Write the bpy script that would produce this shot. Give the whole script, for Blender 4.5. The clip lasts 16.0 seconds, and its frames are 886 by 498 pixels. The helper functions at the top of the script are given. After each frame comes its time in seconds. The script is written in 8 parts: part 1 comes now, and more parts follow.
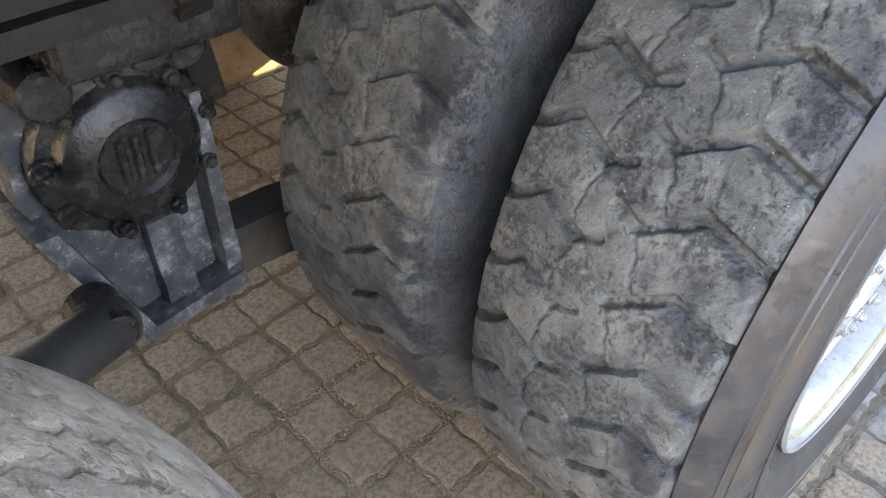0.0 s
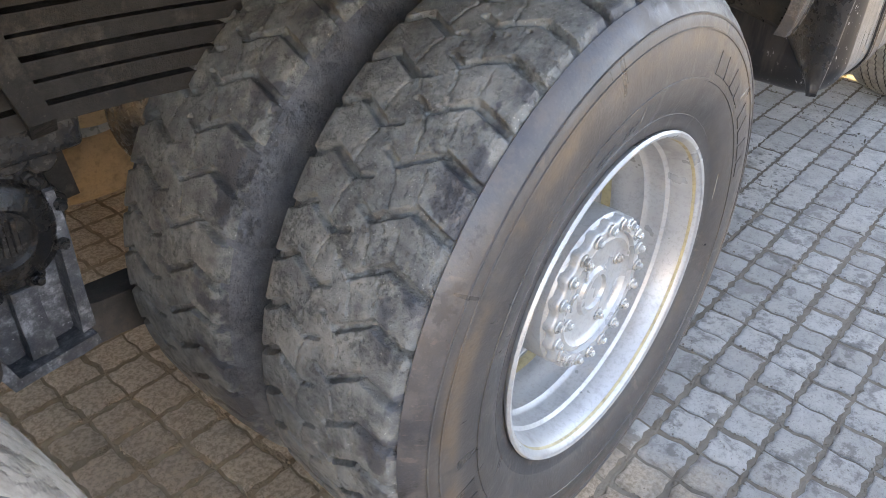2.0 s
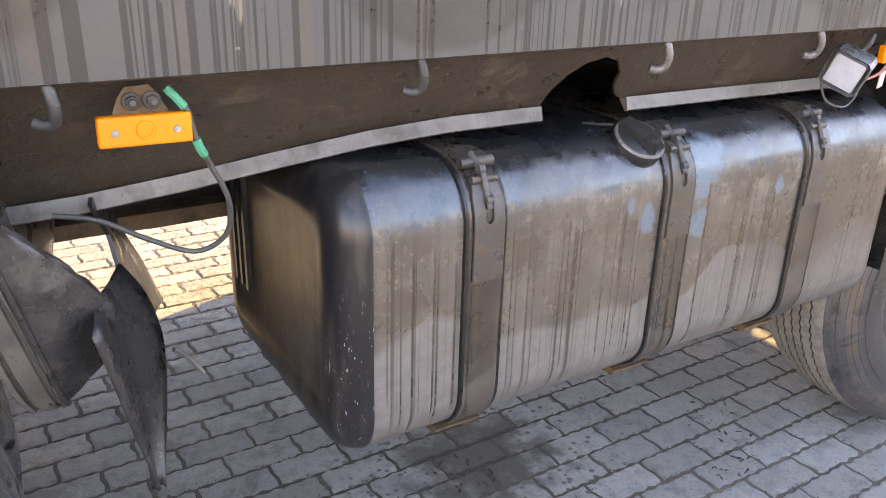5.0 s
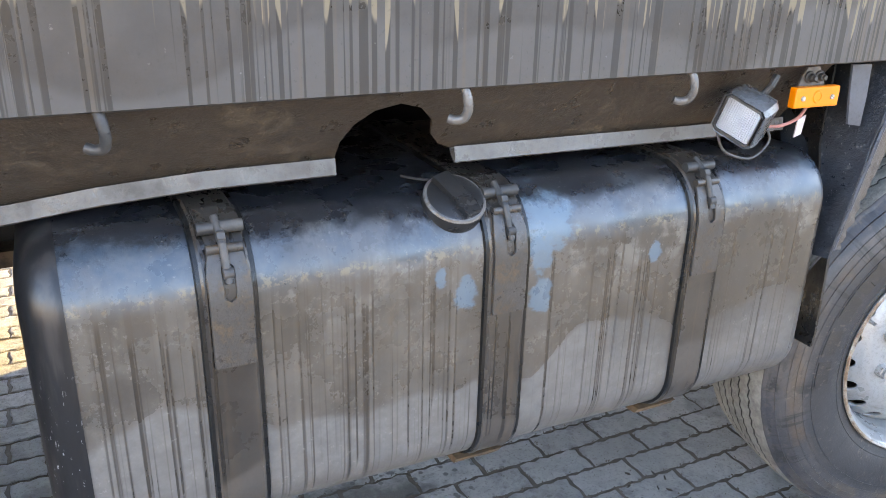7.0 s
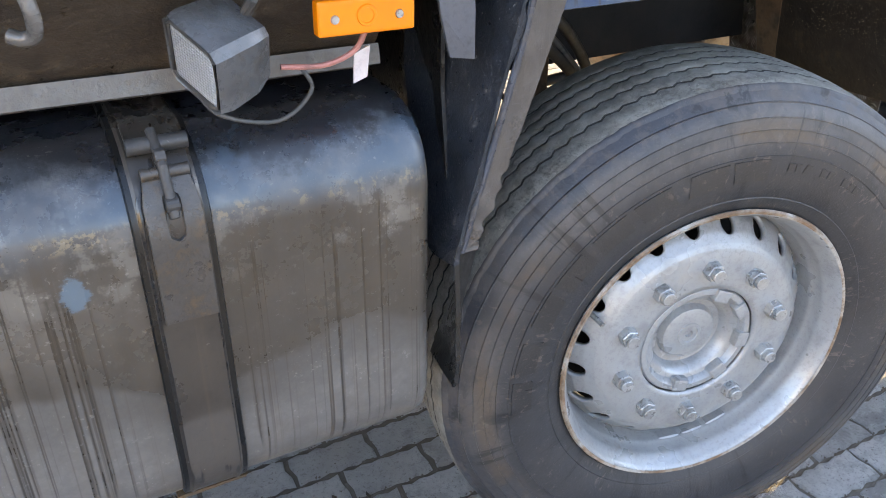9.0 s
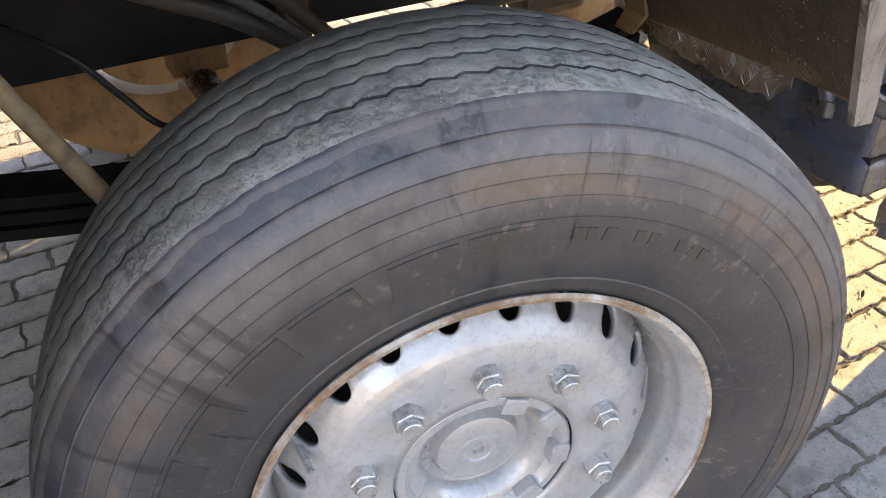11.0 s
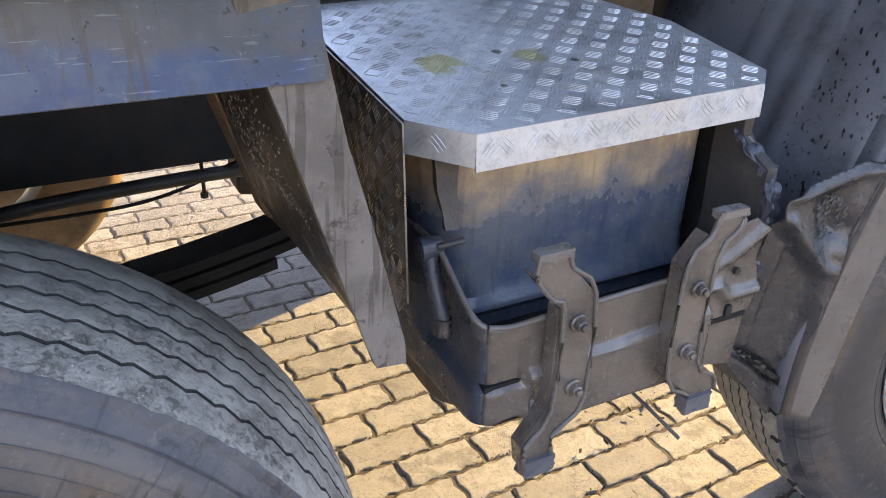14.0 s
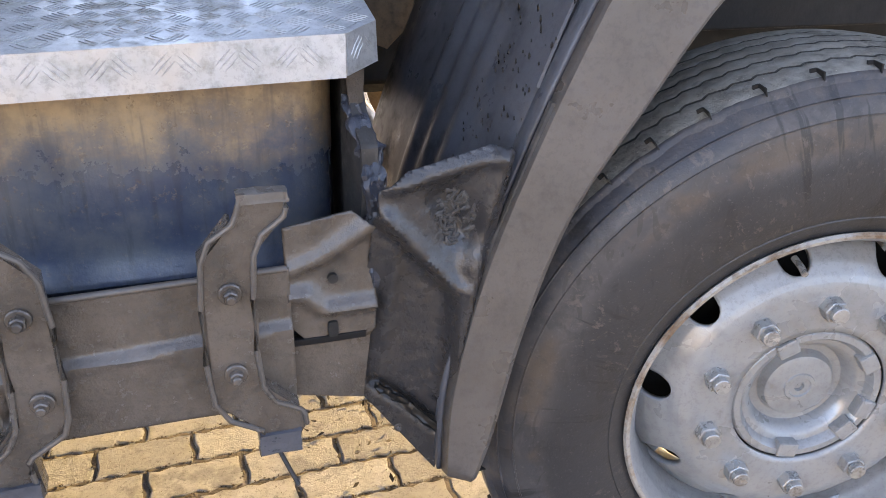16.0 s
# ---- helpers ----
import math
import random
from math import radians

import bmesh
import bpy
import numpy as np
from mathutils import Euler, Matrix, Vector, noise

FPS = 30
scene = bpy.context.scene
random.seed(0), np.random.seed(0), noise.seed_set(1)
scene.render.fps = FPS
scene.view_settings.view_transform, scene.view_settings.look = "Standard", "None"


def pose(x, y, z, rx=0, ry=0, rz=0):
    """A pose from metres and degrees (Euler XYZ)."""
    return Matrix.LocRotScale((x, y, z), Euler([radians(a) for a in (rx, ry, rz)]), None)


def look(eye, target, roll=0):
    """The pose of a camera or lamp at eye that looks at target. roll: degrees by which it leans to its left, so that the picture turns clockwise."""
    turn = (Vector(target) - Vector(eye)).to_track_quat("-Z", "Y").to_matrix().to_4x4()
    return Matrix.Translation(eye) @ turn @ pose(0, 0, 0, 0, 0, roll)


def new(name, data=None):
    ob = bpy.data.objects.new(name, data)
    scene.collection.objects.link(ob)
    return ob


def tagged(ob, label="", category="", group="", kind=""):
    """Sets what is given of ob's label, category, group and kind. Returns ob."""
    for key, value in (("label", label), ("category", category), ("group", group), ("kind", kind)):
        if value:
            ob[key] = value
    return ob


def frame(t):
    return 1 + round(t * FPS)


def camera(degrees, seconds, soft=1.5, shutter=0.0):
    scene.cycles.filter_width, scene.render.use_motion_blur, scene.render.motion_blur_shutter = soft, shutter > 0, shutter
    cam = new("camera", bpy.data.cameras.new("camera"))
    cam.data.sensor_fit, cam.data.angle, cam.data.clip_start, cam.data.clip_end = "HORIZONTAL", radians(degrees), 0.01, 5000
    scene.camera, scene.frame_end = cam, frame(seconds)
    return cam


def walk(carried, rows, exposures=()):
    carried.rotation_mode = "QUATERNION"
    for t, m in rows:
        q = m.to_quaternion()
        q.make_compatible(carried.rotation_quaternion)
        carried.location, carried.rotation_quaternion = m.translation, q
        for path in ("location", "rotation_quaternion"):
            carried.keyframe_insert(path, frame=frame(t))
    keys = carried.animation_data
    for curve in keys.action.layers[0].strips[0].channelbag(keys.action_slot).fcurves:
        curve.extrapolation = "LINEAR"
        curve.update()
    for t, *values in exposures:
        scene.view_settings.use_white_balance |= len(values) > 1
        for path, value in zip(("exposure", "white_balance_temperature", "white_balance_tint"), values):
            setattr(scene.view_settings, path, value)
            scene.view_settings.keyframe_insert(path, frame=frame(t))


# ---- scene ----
cam = camera(57.7, 16.0, 0.9)
PATH = [
    (0, (0.361, 0.579, 1.175), (1.447, 1.65, -0.119), 1.9),
    (0.5, (0.448, 0.684, 1.164), (1.583, 1.541, -0.242), 2.8),
    (1, (0.434, 0.681, 1.17), (1.573, 1.519, -0.244), 3.0),
    (1.5, (0.321, 0.469, 1.24), (1.585, 1.406, 0.005), 2.9),
    (2, (0.296, 0.233, 1.324), (1.604, 1.287, 0.239), 3.5),
    (2.5, (0.472, 0.03, 1.368), (1.695, 1.202, 0.305), 2.7),
    (3, (0.746, -0.065, 1.391), (1.931, 1.193, 0.384), 3.0),
    (3.5, (1.049, -0.131, 1.478), (2.183, 1.288, 0.641), 1.8),
    (4, (1.336, -0.239, 1.478), (2.367, 1.261, 0.65), 1.9),
    (4.5, (1.619, -0.371, 1.491), (2.608, 1.17, 0.687), 1.8),
    (5, (1.914, -0.356, 1.487), (2.884, 1.22, 0.728), 1.6),
    (5.2, (2.006, -0.345, 1.493), (2.971, 1.237, 0.74), 1.6),
    (7.3, (2.534, -0.373, 1.517), (3.327, 1.301, 0.762), 1.2),
    (7.5, (2.592, -0.348, 1.509), (3.376, 1.316, 0.723), 1.0),
    (8, (2.883, -0.296, 1.468), (3.63, 1.325, 0.567), 0.4),
    (8.5, (3.155, -0.253, 1.458), (3.914, 1.349, 0.532), 0.4),
    (9, (3.44, -0.132, 1.45), (4.256, 1.399, 0.455), 0.7),
    (9.5, (3.67, -0.012, 1.422), (4.541, 1.477, 0.41), 0.7),
    (10, (3.958, 0.166, 1.391), (4.791, 1.626, 0.308), -0.4),
    (12.5, (4.220, 0.190, 1.349), (4.912, 1.629, 0.145), -1.2),
    (13, (4.323, 0.067, 1.351), (5.076, 1.58, 0.282), -0.4),
    (13.5, (4.524, 0.057, 1.355), (5.388, 1.61, 0.437), 1.1),
    (14, (4.751, 0.064, 1.397), (5.591, 1.632, 0.483), 1.6),
    (14.5, (4.94, -0.003, 1.404), (5.767, 1.577, 0.498), 2.5),
    (15, (5.145, -0.104, 1.34), (5.862, 1.541, 0.457), 2.7),
    (15.5, (5.345, -0.059, 1.222), (6.005, 1.611, 0.342), 2.6),
    (16, (5.551, -0.029, 1.274), (6.134, 1.66, 0.375), 2.1),
]
EXPOSURES = [(0.0, 4.45, 10165, 20), (0.5, 4.6, 10272, 22), (1.0, 4.75, 10379, 23), (1.5, 4.4, 10272, 22), (2.0, 4.15, 10379, 21), (2.5, 4.15, 10486, 23), (3.5, 3.99, 10700, 25),
             (5.0, 3.94, 10165, 26), (7.5, 3.93, 8774, 17), (8.5, 3.77, 9202, 19), (9.0, 3.54, 8988, 19), (10.0, 3.55, 10272, 23), (12.5, 3.9, 10379, 24), (13.0, 3.42, 9309, 27),
             (13.5, 3.37, 8774, 25), (14.5, 3.24, 8881, 23), (15.0, 3.29, 8881, 22), (15.5, 3.25, 9951, 25), (16.0, 3.19, 9309, 25)]
walk(cam, [(t, look(eye, target, roll)) for t, eye, target, roll in PATH], EXPOSURES)

# ---- light ----
SUN_SLOPE = 18.4      # degrees from the truck's axis towards its far side
SUN_HEIGHT = 17.0
world = bpy.data.worlds.new("sky")
scene.world = world
world.use_nodes = True
wn, wl = world.node_tree.nodes, world.node_tree.links
sky = wn.new("ShaderNodeTexSky")
sky.sky_type, sky.sun_disc = 'NISHITA', False
sky.sun_elevation, sky.sun_rotation = radians(SUN_HEIGHT), radians(90 - SUN_SLOPE)
sky.air_density, sky.dust_density, sky.ozone_density = 0.8, 0.25, 2.0
wl.new(sky.outputs[0], wn["Background"].inputs[0])
wn["Background"].inputs[1].default_value = 0.15
sun = new("sun", bpy.data.lights.new("sun", 'SUN'))
sun.data.energy, sun.data.angle, sun.data.color = 1.88, radians(0.5), (1.0, 0.84, 0.41)
sun.matrix_world = look((0, 0, 0), (-math.cos(radians(SUN_HEIGHT)) * math.cos(radians(SUN_SLOPE)),
                                    -math.cos(radians(SUN_HEIGHT)) * math.sin(radians(SUN_SLOPE)), -math.sin(radians(SUN_HEIGHT))))


# ---- materials ----
class Nodes:
    """Short hand for building a material's node tree."""

    def __init__(self, name):
        self.m = bpy.data.materials.new(name)
        self.m.use_nodes = True
        self.t = self.m.node_tree
        self.p = self.t.nodes["Principled BSDF"]
        self.pos = self.t.nodes.new("ShaderNodeNewGeometry").outputs["Position"]

    def link(self, value, socket):
        if isinstance(value, (int, float)):
            socket.default_value = value
        elif isinstance(value, tuple):
            socket.default_value = (*value, 1.0) if len(value) == 3 and len(socket.default_value) == 4 else value
        else:
            self.t.links.new(value, socket)

    def scaled(self, vec, s):
        n = self.t.nodes.new("ShaderNodeVectorMath")
        n.operation = 'MULTIPLY'
        self.link(vec, n.inputs[0])
        n.inputs[1].default_value = s
        return n.outputs[0]

    def noise(self, scale, detail=4.0, rough=0.55, vec=None, distort=0.0):
        n = self.t.nodes.new("ShaderNodeTexNoise")
        self.link(self.pos if vec is None else vec, n.inputs["Vector"])
        n.inputs["Scale"].default_value, n.inputs["Detail"].default_value = scale, detail
        n.inputs["Roughness"].default_value, n.inputs["Distortion"].default_value = rough, distort
        return n.outputs["Fac"]

    def cells(self, scale, vec=None, out="Distance"):
        n = self.t.nodes.new("ShaderNodeTexVoronoi")
        self.link(self.pos if vec is None else vec, n.inputs["Vector"])
        n.inputs["Scale"].default_value = scale
        return n.outputs[out]

    def ramp(self, fac, lo, hi, a=0.0, b=1.0):
        n = self.t.nodes.new("ShaderNodeMapRange")
        n.interpolation_type = 'SMOOTHSTEP'
        self.link(fac, n.inputs[0])
        for i, v in enumerate((lo, hi, a, b)):
            n.inputs[i + 1].default_value = v
        return n.outputs[0]

    def math(self, op, a, b=0.0):
        n = self.t.nodes.new("ShaderNodeMath")
        n.operation = op
        self.link(a, n.inputs[0])
        self.link(b, n.inputs[1])
        return n.outputs[0]

    def mix(self, fac, a, b):
        n = self.t.nodes.new("ShaderNodeMix")
        n.data_type = 'RGBA'
        self.link(fac, n.inputs[0])
        self.link(a, n.inputs[6])
        self.link(b, n.inputs[7])
        return n.outputs[2]

    def axis(self, which, vec=None):
        n = self.t.nodes.new("ShaderNodeSeparateXYZ")
        self.link(self.pos if vec is None else vec, n.inputs[0])
        return n.outputs["XYZ".index(which)]

    def local(self):
        return self.t.nodes.new("ShaderNodeTexCoord").outputs["Object"]

    def luck(self):
        return self.t.nodes.new("ShaderNodeObjectInfo").outputs["Random"]

    def island(self):
        return self.t.nodes.new("ShaderNodeNewGeometry").outputs["Random Per Island"]

    def done(self, colour, rough, metal=0.0, height=None, relief=0.002, strength=0.6):
        self.link(colour, self.p.inputs["Base Color"])
        self.link(rough, self.p.inputs["Roughness"])
        self.link(metal, self.p.inputs["Metallic"])
        if height is not None:
            n = self.t.nodes.new("ShaderNodeBump")
            n.inputs["Strength"].default_value, n.inputs["Distance"].default_value = strength, relief
            self.link(height, n.inputs["Height"])
            self.t.links.new(n.outputs[0], self.p.inputs["Normal"])
        return self.m


def worn_paint(name, base, other, dirt, rough=0.45, dirt_amount=0.5, scale=6.0, metal=0.0, relief=0.0015, speck=0.30, film=1.5, smears=()):
    """Painted steel: two tones, dirt in patches, wet glossy films, specks and fine relief."""
    n = Nodes(name)
    n.p.inputs["IOR"].default_value = film
    big, mid, fine = n.noise(scale, 6, 0.6), n.noise(scale * 5, 6, 0.65), n.noise(240, 4, 0.6)
    c = n.mix(n.ramp(big, 0.38, 0.62), base, other)
    c = n.mix(n.math('MULTIPLY', n.ramp(mid, 0.50, 0.72), 0.5), c, tuple(v * 0.5 for v in base))
    c = n.mix(n.math('MULTIPLY', n.ramp(n.noise(115, 6, 0.8), 0.50, 0.60), 0.30), c, tuple(v * 0.45 for v in base))
    d = n.ramp(n.math('ADD', big, n.math('MULTIPLY', mid, 0.6)), 0.95 - 0.35 * dirt_amount, 1.15 - 0.2 * dirt_amount)
    c = n.mix(n.math('MULTIPLY', d, 0.8), c, dirt)
    grain = n.math('MULTIPLY', n.ramp(fine, 0.62, 0.72), n.ramp(n.noise(scale * 3, 4, 0.6), 0.45, 0.6))
    c = n.mix(n.math('MULTIPLY', grain, speck), c, tuple(min(1.0, v * 1.6 + 0.03) for v in dirt))
    for x0, y0, size, tone in smears:
        # stains on a level plate
        away = n.math('ADD', n.math('POWER', n.math('SUBTRACT', n.axis("X"), x0), 2.0), n.math('POWER', n.math('SUBTRACT', n.axis("Y"), y0), 2.0))
        ragged = n.math('ADD', n.math('SQRT', away), n.math('MULTIPLY', n.math('SUBTRACT', n.noise(42, 5, 0.7), 0.5), size * 2.2))
        c = n.mix(n.ramp(ragged, size * 0.5, size, 0.75, 0.0), c, tone)
    wet = n.ramp(n.noise(scale * 1.7, 4, 0.6), 0.50, 0.64)
    r = n.math('ADD', rough - 0.10, n.math('MULTIPLY', mid, 0.3))
    r = n.math('SUBTRACT', n.math('ADD', r, n.math('MULTIPLY', d, 0.2)), n.math('MULTIPLY', wet, 0.16))
    return n.done(c, r, metal, n.math('ADD', mid, n.math('MULTIPLY', fine, 0.35)), relief)


def tarred(name, base, other, rust, rust_amount=0.5, tar=0.6, rough=0.22, relief=0.003):
    """Painted steel under old tar: rust in patches, black runs that hang straight down, glossy clots."""
    n = Nodes(name)
    big, mid, fine = n.noise(9, 5, 0.6), n.noise(38, 6, 0.65), n.noise(200, 4, 0.65)
    c = n.mix(n.ramp(n.noise(14, 5, 0.65), 0.40, 0.60), base, other)
    rusty = n.ramp(n.math('ADD', big, n.math('MULTIPLY', n.math('SUBTRACT', mid, 0.5), 0.45)), 0.66 - 0.2 * rust_amount, 0.72 - 0.2 * rust_amount)
    c = n.mix(n.math('MULTIPLY', rusty, 0.85), c, n.mix(n.ramp(fine, 0.4, 0.6), rust, tuple(v * 0.55 for v in rust)))
    runs = n.ramp(n.noise(1.0, 3, 0.55, n.scaled(n.pos, (85, 60, 5)), 0.25), 0.52, 0.58)
    runs = n.math('MULTIPLY', runs, n.ramp(n.noise(6, 3, 0.5), 0.40, 0.50))
    clots = n.ramp(n.noise(55, 4, 0.6), 0.60, 0.66)
    black = n.math('MULTIPLY', n.math('MAXIMUM', runs, clots), tar)
    c = n.mix(black, c, (0.010, 0.009, 0.009))
    scratch = n.ramp(n.noise(1.0, 2, 0.5, n.scaled(n.pos, (30, 30, 240))), 0.66, 0.70)
    c = n.mix(n.math('MULTIPLY', scratch, 0.12), c, (0.22, 0.22, 0.23))
    r = n.math('ADD', n.math('ADD', rough, n.math('MULTIPLY', rusty, 0.35)), n.math('MULTIPLY', mid, 0.15))
    r = n.math('SUBTRACT', r, n.math('MULTIPLY', black, 0.10))
    return n.done(c, r, 0.0, n.math('ADD', n.math('ADD', mid, n.math('MULTIPLY', black, 0.9)), n.math('MULTIPLY', fine, 0.4)), relief, 0.7)


def drip_paint(name, base, wet, dry, streak, top, span, rough=0.3, metal=0.0, brownness=0.45, thick=70, film_ior=1.5, edge_runs=None):
    """Dirty wet paint with runs of oily water that hang from the height `top` down over `span` metres."""
    n = Nodes(name)
    n.p.inputs["IOR"].default_value = film_ior
    z = n.axis("Z")
    wide = n.noise(1.0, 3, 0.5, n.scaled(n.pos, (24, 24, 1.1)))
    thin = n.noise(1.0, 2, 0.45, n.scaled(n.pos, (thick, 40, 0.9)), 0.12)
    brown = n.noise(1.0, 2, 0.5, n.scaled(n.pos, (48, 30, 0.9)))
    cloud = n.noise(5.0, 6, 0.65)
    fall = n.math('DIVIDE', n.math('SUBTRACT', top, z), span)
    reach = n.noise(1.0, 1, 0.5, n.scaled(n.pos, (34, 30, 0.01)))
    hang = n.ramp(n.math('SUBTRACT', fall, n.math('MULTIPLY', reach, 1.9)), -0.12, 0.02, 1.0, 0.0)
    lines = n.math('MULTIPLY', n.ramp(thin, 0.565, 0.605), hang)
    pale = None
    if edge_runs:
        # short dark runs that end at the lower edge, each below a tan dribble
        start = n.math('SUBTRACT', z, n.math('MULTIPLY', reach, 0.32))
        below = n.ramp(start, edge_runs - 0.01, edge_runs + 0.004, 1.0, 0.0)
        fine = n.ramp(n.noise(1.0, 2, 0.45, n.scaled(n.pos, (120, 40, 0.5)), 0.1), 0.505, 0.565)
        lines = n.math('MULTIPLY', fine, below)
        pale = n.math('MULTIPLY', n.math('MULTIPLY', fine, n.math('SUBTRACT', 1.0, below)), n.ramp(start, edge_runs + 0.03, edge_runs + 0.12, 1.0, 0.0))
    c = n.mix(n.ramp(cloud, 0.42, 0.60), base, wet)
    edge = n.math('ADD', fall, n.math('MULTIPLY', n.noise(2.4, 2, 0.4), 0.9))
    dryness = n.ramp(edge, 1.10, 1.14)
    c = n.mix(n.math('MULTIPLY', dryness, 0.8), c, dry)
    c = n.mix(n.math('MULTIPLY', n.ramp(wide, 0.5, 0.72), 0.2), c, dry)
    c = n.mix(n.math('MULTIPLY', n.ramp(brown, 0.58, 0.68), brownness), c, (0.10, 0.068, 0.042))
    if pale is not None:
        c = n.mix(n.math('MULTIPLY', pale, 0.55), c, (0.26, 0.195, 0.115))
    c = n.mix(n.math('MULTIPLY', lines, 0.75), c, streak)
    if edge_runs:
        # much darker towards the rear, in upright streaks
        rearward = n.ramp(n.math('ADD', n.axis("X"), n.math('MULTIPLY', n.noise(3, 4, 0.6), 0.8)), 1.75, 2.55, 1.0, 0.0)
        c = n.mix(n.math('MULTIPLY', rearward, 0.94), c, n.mix(n.ramp(n.noise(1.0, 3, 0.5, n.scaled(n.pos, (60, 40, 2.0))), 0.42, 0.60), (0.018, 0.015, 0.013), (0.008, 0.007, 0.006)))
    chips = n.ramp(n.noise(75, 3, 0.6), 0.70, 0.76)
    c = n.mix(n.math('MULTIPLY', chips, 0.5), c, (0.26, 0.24, 0.22))
    c = n.mix(n.math('MULTIPLY', n.ramp(n.noise(150, 4, 0.7), 0.60, 0.70), 0.35), c, tuple(v * 0.4 for v in base))
    r = n.math('ADD', rough, n.math('MULTIPLY', dryness, 0.16))
    r = n.math('ADD', r, n.math('MULTIPLY', n.ramp(n.noise(9, 6, 0.7), 0.4, 0.65), 0.16))
    m = n.math('MULTIPLY', n.math('SUBTRACT', 1.0, n.math('MULTIPLY', lines, 0.8)), metal)
    return n.done(c, n.math('SUBTRACT', r, n.math('MULTIPLY', lines, 0.1)), m, n.math('ADD', n.noise(60, 4), n.math('MULTIPLY', lines, 0.5)), 0.0008)


def beam_paint(name):
    """Dull blue-grey paint, rubbed to clear blue along its lower third, with brown runs, rust and black drops."""
    n = Nodes(name)
    n.p.inputs["IOR"].default_value = 1.55
    z = n.axis("Z")
    mid, fine = n.noise(30, 6, 0.65), n.noise(190, 4, 0.65)
    c = n.mix(n.ramp(n.noise(13, 5, 0.65), 0.38, 0.62), (0.053, 0.057, 0.066), (0.033, 0.040, 0.052))
    low = n.math('ADD', z, n.math('MULTIPLY', n.math('SUBTRACT', n.noise(11, 4, 0.6), 0.5), 0.10))
    clear = n.math('MULTIPLY', n.ramp(low, 1.222, 1.246, 1.0, 0.0), n.ramp(n.noise(9, 4, 0.6), 0.34, 0.52))
    c = n.mix(n.math('MULTIPLY', clear, 0.85), c, n.mix(n.ramp(mid, 0.4, 0.6), (0.014, 0.043, 0.110), (0.034, 0.066, 0.118)))
    c = n.mix(n.math('MULTIPLY', n.ramp(n.noise(7, 4, 0.6), 0.58, 0.66), 0.6), c, (0.020, 0.050, 0.105))
    runs = n.math('MULTIPLY', n.ramp(n.noise(1.0, 3, 0.55, n.scaled(n.pos, (90, 60, 4)), 0.2), 0.55, 0.62), n.ramp(n.noise(5, 3, 0.5), 0.45, 0.55))
    c = n.mix(n.math('MULTIPLY', runs, 0.55), c, (0.035, 0.028, 0.024))
    rust = n.ramp(n.math('ADD', n.noise(6, 4, 0.6), n.math('MULTIPLY', n.math('SUBTRACT', mid, 0.5), 0.35)), 0.655, 0.70)
    c = n.mix(n.math('MULTIPLY', rust, 0.7), c, n.mix(n.ramp(fine, 0.4, 0.6), (0.15, 0.105, 0.062), (0.09, 0.062, 0.040)))
    drops = n.math('MULTIPLY', n.ramp(n.noise(120, 3, 0.6), 0.66, 0.70), n.ramp(n.noise(8, 3), 0.48, 0.58))
    c = n.mix(n.math('MULTIPLY', drops, 0.85), c, (0.012, 0.011, 0.011))
    c = n.mix(n.math('MULTIPLY', n.ramp(n.noise(1.0, 2, 0.5, n.scaled(n.pos, (20, 20, 260))), 0.67, 0.70), 0.3), c, (0.24, 0.25, 0.27))
    r = n.math('ADD', 0.16, n.math('ADD', n.math('MULTIPLY', mid, 0.18), n.math('MULTIPLY', rust, 0.35)))
    return n.done(c, r, 0.0, n.math('ADD', n.math('ADD', mid, n.math('MULTIPLY', drops, 0.8)), n.math('MULTIPLY', fine, 0.3)), 0.0012, 0.7)


